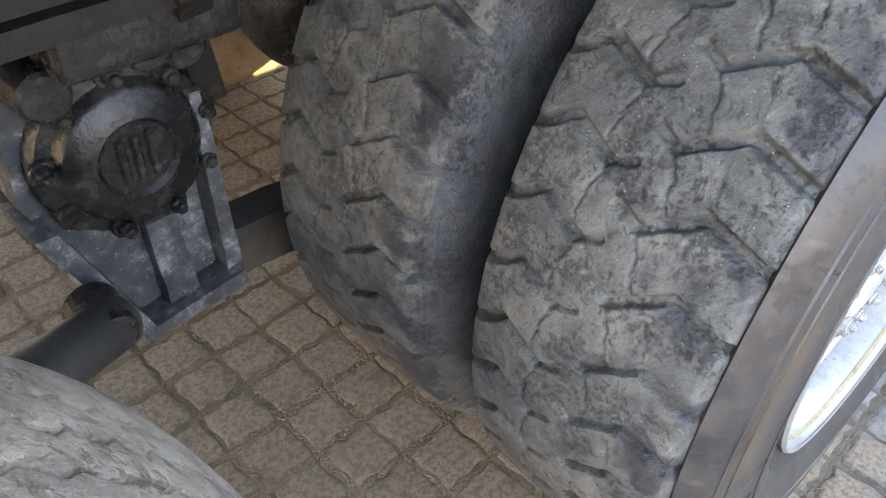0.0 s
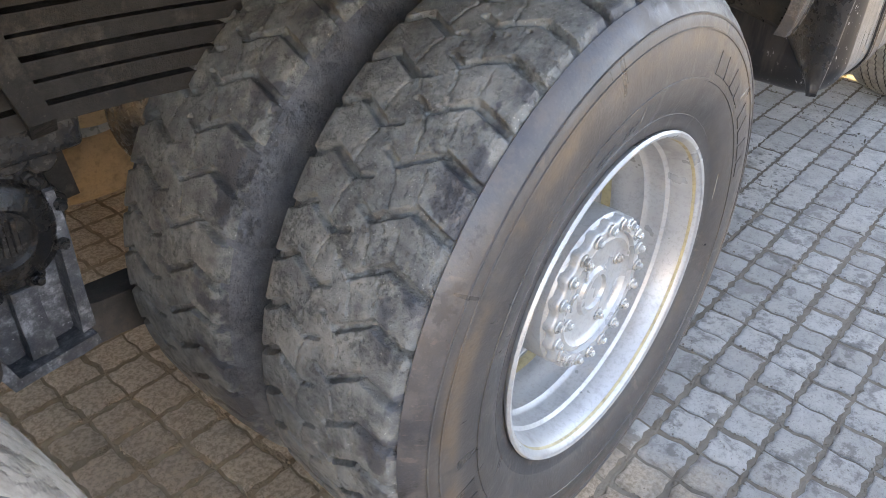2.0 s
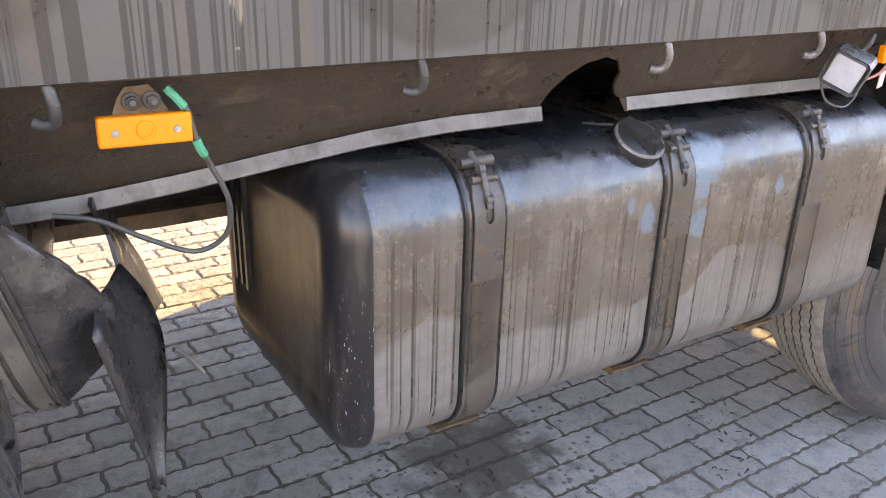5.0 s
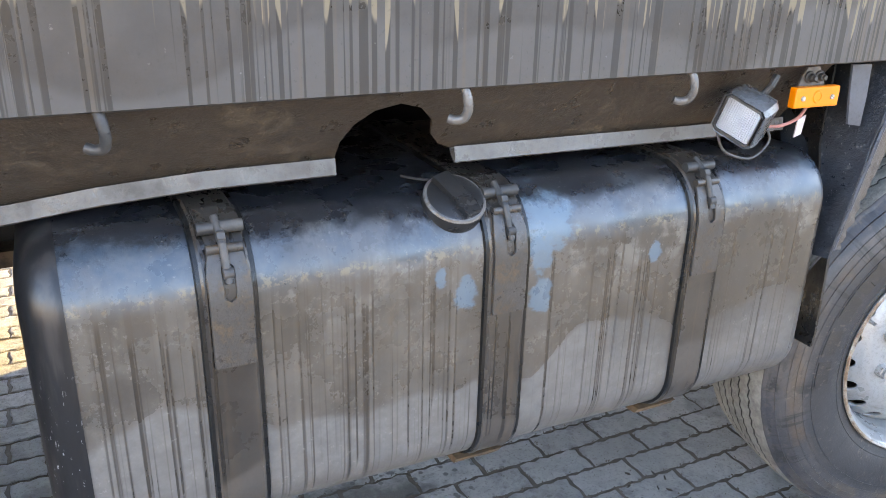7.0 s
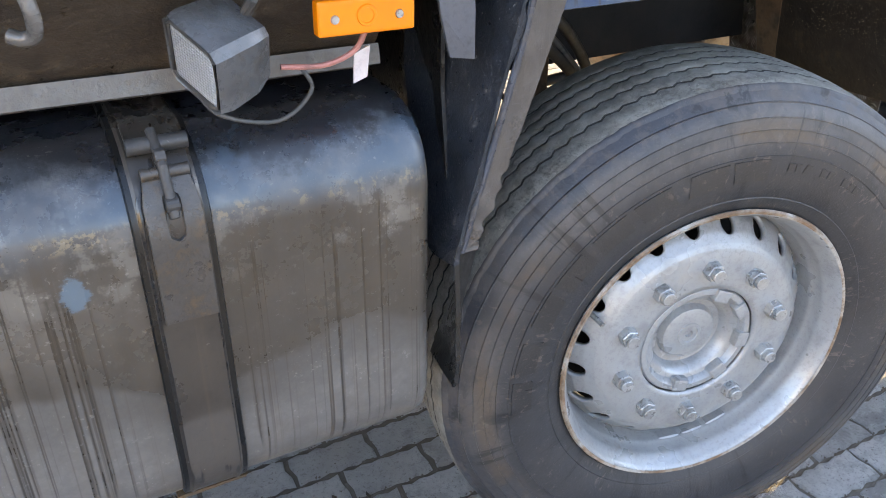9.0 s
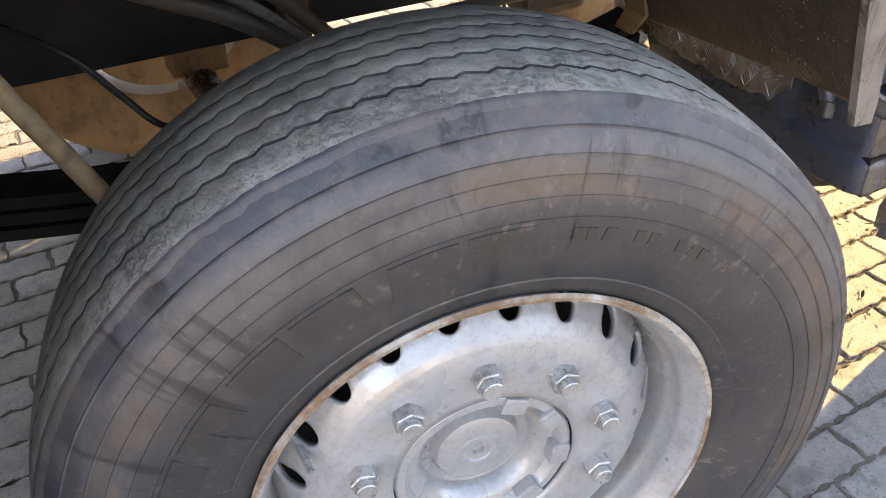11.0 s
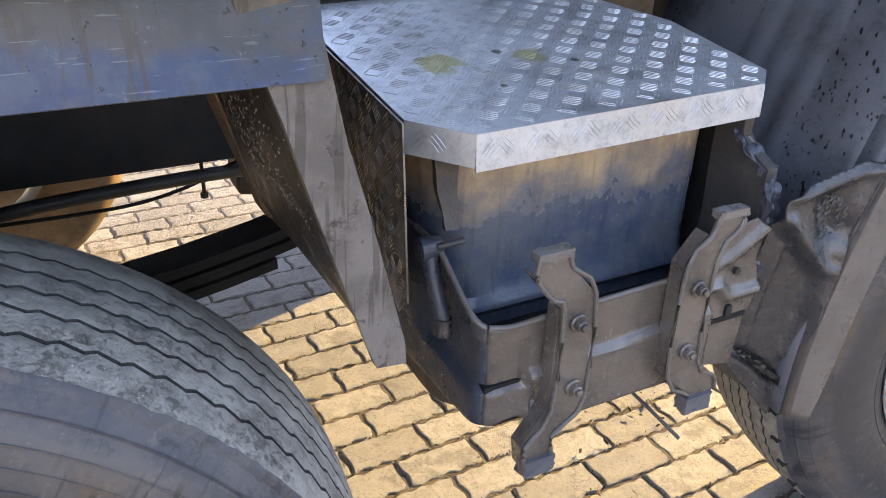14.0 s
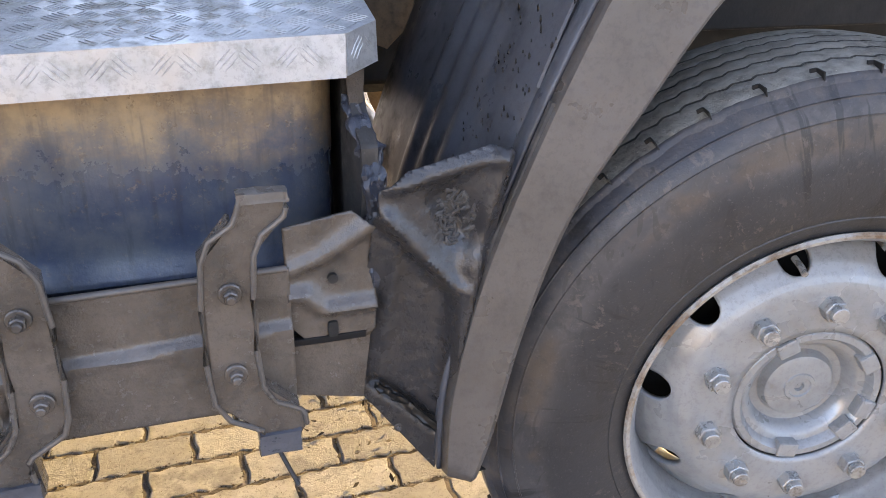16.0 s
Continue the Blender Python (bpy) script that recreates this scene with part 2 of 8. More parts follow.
def tank_paint(name):
    """The tank's side: black oil on the top, blue-grey on the shoulder, wet brown below it, dry grey at the bottom,
    dark runs.
    """
    n = Nodes(name)
    n.p.inputs["IOR"].default_value = 1.6
    x, z = n.axis("X"), n.axis("Z")
    cloud, mid, fine = n.noise(6, 6, 0.65), n.noise(34, 6, 0.7), n.noise(160, 4, 0.65)
    wet = n.mix(n.ramp(cloud, 0.36, 0.64), (0.056, 0.046, 0.037), (0.098, 0.082, 0.068))
    dry = n.mix(n.ramp(mid, 0.35, 0.65), (0.124, 0.115, 0.106), (0.160, 0.149, 0.138))
    # the wet zone ends in hanging lobes
    lobe = n.noise(1.0, 2, 0.45, n.scaled(n.pos, (4.2, 0.0, 0.6)))
    low = n.math('ADD', z, n.math('ADD', n.math('MULTIPLY', n.math('SUBTRACT', lobe, 0.5), 0.26), n.math('MULTIPLY', n.math('SUBTRACT', n.noise(30, 3), 0.5), 0.012)))
    c = n.mix(n.ramp(low, 0.795, 0.812, 0.22, 1.0), dry, wet)
    c = n.mix(n.math('MULTIPLY', n.ramp(n.noise(1.0, 3, 0.5, n.scaled(n.pos, (40, 30, 1.3))), 0.48, 0.70), 0.30), c, (0.15, 0.125, 0.10))
    c = n.mix(n.math('MULTIPLY', n.ramp(mid, 0.56, 0.70), 0.35), c, (0.175, 0.155, 0.135))
    # darker brown towards the forward end
    oily = n.math('MULTIPLY', n.ramp(n.math('ADD', x, n.math('MULTIPLY', n.noise(4, 4, 0.6), 0.4)), 3.42, 3.75), n.ramp(low, 0.70, 0.80, 0.2, 1.0))
    c = n.mix(n.math('MULTIPLY', oily, 0.55), c, (0.026, 0.021, 0.017))
    # pale scuffed patches just below the shoulder
    scuff = n.math('MULTIPLY', n.ramp(n.noise(13, 5, 0.7), 0.52, 0.60), n.ramp(z, 0.90, 0.98))
    c = n.mix(n.math('MULTIPLY', scuff, 0.45), c, (0.20, 0.18, 0.155))
    # runs of oily water, each of its own length
    reach = n.noise(1.0, 1, 0.5, n.scaled(n.pos, (34, 0.0, 0.01)))
    hang = n.ramp(n.math('SUBTRACT', n.math('DIVIDE', n.math('SUBTRACT', 1.02, z), 0.46), n.math('MULTIPLY', reach, 1.75)), -0.06, 0.02, 1.0, 0.0)
    start = n.ramp(n.math('ADD', z, n.math('MULTIPLY', n.noise(1.0, 1, 0.5, n.scaled(n.pos, (41, 0.0, 0.01))), 0.20)), 1.05, 1.08, 1.0, 0.0)
    runs = n.math('MULTIPLY', n.math('MULTIPLY', n.ramp(n.noise(1.0, 2, 0.4, n.scaled(n.pos, (165, 0.0, 0.45)), 0.05), 0.580, 0.680), hang), start)
    halo = n.math('MULTIPLY', n.ramp(n.noise(1.0, 2, 0.4, n.scaled(n.pos, (165, 0.0, 0.45)), 0.05), 0.52, 0.63), hang)
    c = n.mix(n.math('MULTIPLY', halo, 0.50), c, (0.052, 0.039, 0.029))
    c = n.mix(n.math('MULTIPLY', runs, 0.66), c, (0.018, 0.013, 0.010))
    # blue-grey shoulder, with rusty specks where it meets the side
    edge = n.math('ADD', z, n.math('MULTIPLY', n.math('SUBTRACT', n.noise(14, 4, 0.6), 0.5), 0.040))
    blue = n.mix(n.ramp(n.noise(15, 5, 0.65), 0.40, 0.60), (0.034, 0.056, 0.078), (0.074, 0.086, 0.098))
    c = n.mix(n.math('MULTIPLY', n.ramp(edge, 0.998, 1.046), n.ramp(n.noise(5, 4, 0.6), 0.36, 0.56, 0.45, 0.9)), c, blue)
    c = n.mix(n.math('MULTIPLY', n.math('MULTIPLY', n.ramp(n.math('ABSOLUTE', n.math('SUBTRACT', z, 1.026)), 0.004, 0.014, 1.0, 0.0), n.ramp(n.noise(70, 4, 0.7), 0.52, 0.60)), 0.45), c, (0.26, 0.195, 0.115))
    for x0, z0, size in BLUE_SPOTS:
        # light blue spots with ragged edges
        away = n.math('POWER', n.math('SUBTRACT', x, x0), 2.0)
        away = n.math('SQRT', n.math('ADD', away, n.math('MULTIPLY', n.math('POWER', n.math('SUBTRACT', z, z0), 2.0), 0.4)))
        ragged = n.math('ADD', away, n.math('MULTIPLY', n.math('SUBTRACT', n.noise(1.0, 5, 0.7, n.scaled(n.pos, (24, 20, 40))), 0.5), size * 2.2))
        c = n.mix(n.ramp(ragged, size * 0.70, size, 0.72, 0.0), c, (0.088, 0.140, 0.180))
    # spilt oil on the top with a torn edge
    torn = n.math('ADD', z, n.math('MULTIPLY', n.math('SUBTRACT', n.noise(9, 6, 0.75), 0.5), 0.19))
    film = n.ramp(torn, 1.066, 1.100)
    c = n.mix(n.math('MULTIPLY', film, 0.94), c, (0.013, 0.013, 0.015))
    c = n.mix(n.math('MULTIPLY', n.math('MULTIPLY', n.ramp(fine, 0.60, 0.68), n.ramp(n.noise(17, 3), 0.45, 0.6)), 0.35), c, (0.27, 0.25, 0.22))
    r = n.math('ADD', 0.20, n.math('MULTIPLY', n.ramp(n.noise(11, 6, 0.7), 0.35, 0.65), 0.20))
    r = n.math('SUBTRACT', n.math('ADD', r, n.math('MULTIPLY', n.ramp(low, 0.800, 0.812, 0.10, 0.0), 1.0)), n.math('MULTIPLY', runs, 0.08))
    return n.done(c, r, 0.0, n.math('ADD', n.math('ADD', mid, n.math('MULTIPLY', runs, 0.6)), n.math('MULTIPLY', film, 0.4)), 0.0009)


def rubber(name, base, dust, rough=0.8, dust_amount=0.5, wet_from=None, crumble=0.5, dry=0.50):
    """Tread rubber: dust in patches, scuffs, pale grit and, from the shoulder at wet_from, dark wet stains."""
    n = Nodes(name)
    vec = n.local()
    mid, fine = n.noise(40, 6, 0.65), n.noise(260, 4, 0.65)
    c = n.mix(n.ramp(mid, 0.3, 0.7), base, tuple(v * 1.7 for v in base))
    d = n.ramp(n.math('ADD', n.noise(9, 5, 0.6), n.math('MULTIPLY', mid, 0.5)), 0.95 - 0.35 * dust_amount, 1.2 - 0.3 * dust_amount)
    c = n.mix(n.math('MULTIPLY', d, 0.8), c, dust)
    scuff = n.ramp(n.math('ADD', n.noise(120, 6, 0.8, None, 0.1), n.math('MULTIPLY', n.math('SUBTRACT', n.noise(16, 4, 0.6), 0.5), 0.5)), 0.53, 0.68)
    c = n.mix(n.math('MULTIPLY', scuff, crumble), c, tuple(v * 0.45 for v in base))
    pale = n.ramp(n.noise(120, 5, 0.75), 0.60, 0.72)
    c = n.mix(n.math('MULTIPLY', n.math('MULTIPLY', pale, n.ramp(n.noise(13, 4), 0.45, 0.6)), 0.4), c, tuple(min(1, v * 1.4) for v in dust))
    specks = n.math('MAXIMUM', n.ramp(n.cells(300), 0.0, 0.16, 1.0, 0.0), n.ramp(n.cells(130), 0.06, 0.13, 1.0, 0.0))
    specks = n.math('MULTIPLY', specks, n.ramp(n.noise(30, 3), 0.44, 0.56))
    c = n.mix(n.math('MULTIPLY', specks, 0.7), c, tuple(min(1, v * 2.2) for v in dust))
    r = n.math('ADD', rough - 0.1, n.math('MULTIPLY', mid, 0.2))
    if wet_from is not None:
        wet = n.math('MULTIPLY', n.ramp(n.axis("Y", vec), wet_from, wet_from - 0.03), n.ramp(n.noise(11, 4, 0.6), dry, dry + 0.06))
        c = n.mix(n.math('MULTIPLY', wet, 0.85), c, (0.040, 0.041, 0.047))
        r = n.math('SUBTRACT', r, n.math('MULTIPLY', wet, 0.18))
    return n.done(c, r, 0.0, n.math('ADD', n.math('ADD', mid, n.math('MULTIPLY', scuff, -0.5)), n.math('MULTIPLY', fine, 0.7)), 0.0042, 0.9)


def side_rubber(name, base, mud, gloss=0.36, smear=1.0, clear=0.75):
    """Sidewall: dark rubber with brownish film in bands, smears and runs that point outwards, grey dust."""
    n = Nodes(name)
    vec = n.local()
    x, z = n.axis("X", vec), n.axis("Z", vec)
    radius = n.math('SQRT', n.math('ADD', n.math('MULTIPLY', x, x), n.math('MULTIPLY', z, z)))
    turn = n.math('ARCTAN2', z, x)
    comb = n.t.nodes.new("ShaderNodeCombineXYZ")
    n.link(turn, comb.inputs[0])
    n.link(radius, comb.inputs[1])
    polar = comb.outputs[0]
    big, mid, fine = n.noise(5, 5, 0.6), n.noise(26, 6, 0.65), n.noise(220, 4, 0.6)
    c = n.mix(n.ramp(big, 0.35, 0.65), base, mud)
    bands = n.noise(1.0, 4, 0.6, n.scaled(polar, (5.0, 34.0, 0.0)))
    c = n.mix(n.math('MULTIPLY', n.ramp(bands, 0.50, 0.66), 0.30), c, tuple(v * 1.45 for v in mud))
    c = n.mix(n.math('MULTIPLY', n.ramp(n.noise(1.0, 3, 0.5, n.scaled(polar, (3.0, 24.0, 0.0))), 0.56, 0.68), 0.35), c, (mud[0] * 1.25, mud[1] * 1.0, mud[2] * 0.8))
    runs = n.ramp(n.noise(1.0, 3, 0.55, n.scaled(polar, (22.0, 5.0, 0.0)), 0.5), 0.57, 0.64)
    runs = n.math('MULTIPLY', runs, n.ramp(n.noise(4.0, 3, 0.5), 0.42, 0.52))
    cross = n.ramp(n.noise(1.0, 2, 0.5, n.scaled(vec, (40, 40, 15)), 1.6), 0.58, 0.64)
    dark = n.math('MAXIMUM', runs, n.math('MULTIPLY', n.math('MULTIPLY', cross, n.ramp(n.noise(3.4, 3), 0.47, 0.57)), 0.5))
    along = n.math('MULTIPLY', turn, 0.42)
    for slope, shift in ((0.75, 0.0), (-0.75, 7.3)):
        # crossing strokes of wiped oil
        skew = n.t.nodes.new("ShaderNodeCombineXYZ")
        n.link(n.math('ADD', n.math('ADD', along, n.math('MULTIPLY', radius, slope)), shift), skew.inputs[0])
        n.link(radius, skew.inputs[1])
        stroke = n.ramp(n.noise(1.0, 2, 0.5, n.scaled(skew.outputs[0], (42.0, 6.0, 0.0)), 0.3), 0.575, 0.615)
        stroke = n.math('MULTIPLY', stroke, n.ramp(n.noise(5.0, 3, 0.5), 0.46, 0.56))
        dark = n.math('MAXIMUM', dark, n.math('MULTIPLY', stroke, 0.25))
    ring = n.ramp(n.math('ABSOLUTE', n.math('SUBTRACT', radius, 0.456)), 0.006, 0.030, 1.0, 0.0)
    ring = n.math('MULTIPLY', ring, n.ramp(n.noise(7, 4, 0.6), 0.44, 0.60))
    c = n.mix(n.math('MULTIPLY', ring, 0.6), c, (0.105, 0.070, 0.043))
    c = n.mix(n.math('MULTIPLY', n.ramp(n.noise(17, 6, 0.7), 0.50, 0.62), 0.45), c, tuple(v * 0.7 for v in base))
    clean = n.ramp(n.math('ADD', radius, n.math('MULTIPLY', n.math('SUBTRACT', n.noise(8, 4, 0.6), 0.5), 0.05)), 0.415, 0.450, 1.0, 0.0)
    c = n.mix(n.math('MULTIPLY', clean, clear), c, tuple(v * 0.55 for v in base))
    shoulder = n.ramp(n.math('ADD', radius, n.math('MULTIPLY', n.math('SUBTRACT', n.noise(9, 4, 0.6), 0.5), 0.04)), 0.488, 0.500)
    c = n.mix(n.math('MULTIPLY', shoulder, n.ramp(n.noise(7, 5, 0.65), 0.36, 0.62, 0.80, 0.25)), c, (base[0] * 0.62, base[1] * 0.70, base[2] * 0.86))
    c = n.mix(n.math('MULTIPLY', dark, 0.85 * smear), c, tuple(v * 0.25 for v in base))
    # dried brown splashes that run outwards
    splash = n.math('MULTIPLY', n.ramp(n.noise(1.0, 5, 0.7, n.scaled(polar, (26.0, 40.0, 0.0)), 0.4), 0.56, 0.64), n.ramp(n.noise(6, 4, 0.6), 0.46, 0.58))
    c = n.mix(n.math('MULTIPLY', splash, 0.55), c, (mud[0] * 1.7, mud[1] * 1.5, mud[2] * 1.3))
    c = n.mix(n.math('MULTIPLY', n.ramp(fine, 0.60, 0.70), 0.25), c, tuple(v * 2.0 for v in mud))
    # the shoulder is mottled with dried dirt and black wet patches
    blots = n.ramp(n.noise(22, 6, 0.75), 0.47, 0.60)
    c = n.mix(n.math('MULTIPLY', n.math('MULTIPLY', shoulder, blots), 0.55), c, (mud[0] * 1.25, mud[1] * 1.22, mud[2] * 1.20))
    soaked = n.ramp(n.noise(15, 5, 0.7), 0.57, 0.63)
    c = n.mix(n.math('MULTIPLY', n.math('MULTIPLY', shoulder, soaked), 0.7), c, tuple(v * 0.3 for v in base))
    r = n.math('ADD', gloss, n.math('ADD', n.math('MULTIPLY', mid, 0.26), n.math('MULTIPLY', n.ramp(big, 0.40, 0.62), 0.12)))
    r = n.math('ADD', r, n.math('MULTIPLY', n.math('MULTIPLY', shoulder, blots), 0.22))
    return n.done(c, n.math('SUBTRACT', r, n.math('MULTIPLY', dark, 0.12)), 0.0, n.math('ADD', n.math('MULTIPLY', mid, 0.6), n.math('MULTIPLY', fine, 0.4)), 0.0020, 0.7)


def paving(name, luck_of_island):
    n = Nodes(name)
    luck = n.island() if luck_of_island else n.luck()
    big, mid, fine = n.noise(0.9, 4, 0.6), n.noise(22, 5, 0.65), n.noise(330, 4, 0.7)
    c = n.mix(luck, (0.375, 0.362, 0.347), (0.575, 0.56, 0.54))
    c = n.mix(n.math('MULTIPLY', n.ramp(mid, 0.35, 0.7), 0.5), c, (0.285, 0.275, 0.263))
    c = n.mix(n.math('MULTIPLY', n.ramp(big, 0.45, 0.7), 0.35), c, (0.27, 0.245, 0.22))
    # pitted grains
    pits = n.ramp(n.cells(240), 0.0, 0.28, 1.0, 0.0)
    c = n.mix(n.math('MULTIPLY', pits, 0.55), c, (0.13, 0.12, 0.11))
    c = n.mix(n.math('MULTIPLY', n.ramp(n.noise(110, 5, 0.8), 0.53, 0.63), 0.6), c, (0.15, 0.14, 0.13))
    c = n.mix(n.math('MULTIPLY', n.ramp(n.noise(60, 6, 0.75), 0.58, 0.70), 0.5), c, (0.50, 0.485, 0.46))
    c = n.mix(n.math('MULTIPLY', n.ramp(n.noise(6, 6, 0.7), 0.54, 0.64), 0.55), c, (0.17, 0.16, 0.155))
    # damp dirt trodden over the blocks beside the twin wheels
    blot = n.math('MULTIPLY', n.ramp(n.noise(11, 6, 0.75), 0.52, 0.60), n.math('MULTIPLY', n.ramp(n.axis("X"), 2.7, 3.5, 1.0, 0.25), n.ramp(n.axis("Y"), 0.9, 1.3, 1.0, 0.25)))
    c = n.mix(n.math('MULTIPLY', blot, 0.60), c, (0.105, 0.098, 0.092))
    # brown soil round the drive axles, its colour raised for warm sunlit bounce
    soil = n.t.nodes.new("ShaderNodeVectorMath")
    soil.operation = 'DISTANCE'
    n.link(n.scaled(n.pos, (1.0, 0.8, 1.0)), soil.inputs[0])
    soil.inputs[1].default_value = (0.75, 1.30, 0.0)
    brown = n.ramp(n.math('ADD', soil.outputs["Value"], n.math('MULTIPLY', n.math('SUBTRACT', n.noise(5, 5, 0.6), 0.5), 0.8)), 0.90, 1.30, 0.92, 0.0)
    c = n.mix(brown, c, n.mix(n.ramp(n.noise(95, 6, 0.8), 0.40, 0.58), (0.34, 0.230, 0.146), (0.62, 0.465, 0.330)))
    # oil beside the tank: a dark blot with a ring of drops
    spot = n.t.nodes.new("ShaderNodeVectorMath")
    spot.operation = 'DISTANCE'
    n.link(n.scaled(n.pos, (0.8, 1.0, 1.0)), spot.inputs[0])
    spot.inputs[1].default_value = (2.45, 1.27, 0.0)
    near = n.math('ADD', spot.outputs["Value"], n.math('MULTIPLY', n.math('SUBTRACT', n.noise(9, 4, 0.6), 0.5), 0.45))
    drops = n.ramp(n.cells(34), 0.22, 0.34, 1.0, 0.0)
    oil = n.math('MAXIMUM', n.ramp(near, 0.10, 0.24, 1.0, 0.0), n.math('MULTIPLY', n.ramp(near, 0.26, 0.48, 0.85, 0.0), drops))
    oil = n.math('MAXIMUM', oil, n.math('MULTIPLY', n.ramp(n.noise(3.3, 3, 0.5), 0.66, 0.72), 0.35))
    c = n.mix(n.math('MULTIPLY', oil, 0.90), c, (0.040, 0.036, 0.033))
    r = n.math('SUBTRACT', 0.72, n.math('MULTIPLY', oil, 0.25))
    return n.done(c, r, 0.0, n.math('ADD', n.math('MULTIPLY', n.noise(45, 6, 0.75), 1.0), n.math('MULTIPLY', fine, 1.2)), 0.019, 1.0)


M_PAVER = paving("concrete_paver", False)
M_PAVER_FAR = paving("concrete_paver_field", True)
n_ = Nodes("joint_dirt")
# brown soil in the joints, also brightened to stand for warm bounce
soil_bounce_ = n_.math('MULTIPLY', n_.ramp(n_.axis("X"), 1.2, 1.9, 1.0, 0.0), n_.ramp(n_.axis("Y"), 0.55, 0.85))
M_JOINT = n_.done(n_.mix(soil_bounce_, n_.mix(n_.noise(40, 5), (0.078, 0.063, 0.050), (0.185, 0.150, 0.116)), n_.mix(n_.noise(40, 5), (0.19, 0.132, 0.086), (0.40, 0.285, 0.185))), 0.95, 0.0, n_.noise(160, 5), 0.008, 1.0)
n_ = Nodes("yard_paving")
M_YARD = n_.done(n_.mix(n_.noise(9, 5), (0.30, 0.28, 0.26), (0.40, 0.38, 0.35)), 0.8, 0.0, n_.noise(80, 5), 0.004, 0.8)
M_TREAD = rubber("worn_tread_rubber", (0.082, 0.083, 0.079), (0.215, 0.211, 0.190), 0.8, 0.75, -0.066, 0.45)
M_SIDE_DUSTY = rubber("dusty_inner_sidewall", (0.060, 0.063, 0.068), (0.120, 0.124, 0.128), 0.75, 0.6, None, 0.3)
M_RIB = rubber("ribbed_tread_rubber", (0.165, 0.157, 0.140), (0.315, 0.300, 0.265), 0.75, 0.75, -0.130, 0.45, 0.38)
# darker than the ribs: shade of the narrow grooves put into the colour
M_GROOVE = rubber("groove_rubber_dark_as_shade", (0.032, 0.031, 0.029), (0.085, 0.080, 0.070), 0.9, 0.6)
M_RIB_TAN = rubber("tan_dusty_tread_rubber", (0.21, 0.178, 0.148), (0.33, 0.285, 0.24), 0.85, 0.8)
M_SIDE = side_rubber("sidewall_rubber", (0.046, 0.046, 0.049), (0.084, 0.075, 0.069), 0.31, 0.75)
M_SIDE_DRIVE = side_rubber("drive_sidewall_rubber", (0.042, 0.039, 0.038), (0.062, 0.055, 0.050), 0.24, 0.30, 0.25)
M_LETTER = side_rubber("raised_rubber", (0.040, 0.038, 0.038), (0.066, 0.059, 0.054), 0.26, 0.3)
M_RIM = worn_paint("silver_wheel_paint", (0.340, 0.345, 0.345), (0.310, 0.312, 0.308), (0.22, 0.19, 0.155), 0.34, 0.06, 4.0, 0.30, 0.0005, 0.06)
M_NUT = worn_paint("silver_nut", (0.45, 0.45, 0.44), (0.36, 0.36, 0.35), (0.14, 0.115, 0.09), 0.32, 0.35, 30.0, 0.6)
M_RIM_RUST = worn_paint("rusty_rim_edge", (0.42, 0.39, 0.35), (0.34, 0.26, 0.19), (0.17, 0.085, 0.04), 0.5, 0.75, 14.0, 0.3)
# matt black for brake drums and tar, and for shade painted into holes
M_HOLE = worn_paint("black_brake_tar_and_hole_shade", (0.012, 0.012, 0.012), (0.02, 0.018, 0.016), (0.03, 0.026, 0.02), 0.7, 0.3)
M_BODY = drip_paint("grey_body_paint", (0.056, 0.048, 0.043), (0.042, 0.035, 0.031), (0.078, 0.069, 0.062), (0.014, 0.011, 0.009), 1.75, 0.55, 0.34, 0.0, 0.35, 80, 1.5, 1.265)
# x, z and size of the light blue spots on the tank's side
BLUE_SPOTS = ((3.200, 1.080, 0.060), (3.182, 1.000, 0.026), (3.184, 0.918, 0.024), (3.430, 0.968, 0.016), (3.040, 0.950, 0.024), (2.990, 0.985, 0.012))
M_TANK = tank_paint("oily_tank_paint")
M_TANK_END = worn_paint("black_tank_end", (0.007, 0.007, 0.007), (0.010, 0.010, 0.010), (0.026, 0.020, 0.016), 0.26, 0.05, 5.0, 0.0, 0.0008, 0.5, 1.45)
n_ = Nodes("chipped_black_tank_cap")
n_.p.inputs["IOR"].default_value = 1.5
chips_ = n_.math('MULTIPLY', n_.ramp(n_.noise(1.0, 4, 0.65, n_.scaled(n_.pos, (150, 150, 48))), 0.635, 0.67), n_.ramp(n_.math('ADD', n_.axis("Z"), n_.math('MULTIPLY', n_.noise(7, 3), 0.25)), 0.90, 1.08, 1.0, 0.0))
chips_ = n_.math('MULTIPLY', chips_, n_.ramp(n_.axis("Y"), 0.78, 0.94, 1.0, 0.0))
dust_ = n_.math('MULTIPLY', n_.ramp(n_.noise(1.0, 4, 0.6, n_.scaled(n_.pos, (30, 30, 4))), 0.50, 0.66), 0.5)
M_TANK_CAP = n_.done(n_.mix(chips_, n_.mix(dust_, (0.012, 0.012, 0.013), (0.060, 0.050, 0.044)), (0.42, 0.42, 0.42)), n_.math('ADD', 0.24, n_.math('MULTIPLY', n_.noise(14, 4), 0.2)), 0.0, n_.noise(50, 4), 0.0006, 0.5)
M_STRAP = drip_paint("grey_strap", (0.046, 0.037, 0.030), (0.026, 0.021, 0.018), (0.070, 0.058, 0.049), (0.010, 0.008, 0.007), 1.03, 0.45, 0.26, 0.0, 0.25, 110, 1.55)
M_TONGUE = worn_paint("rusty_grey_strap_tongue", (0.058, 0.050, 0.044), (0.036, 0.031, 0.028), (0.105, 0.066, 0.034), 0.36, 0.55, 26.0, 0.0, 0.002, 0.5, 1.55)
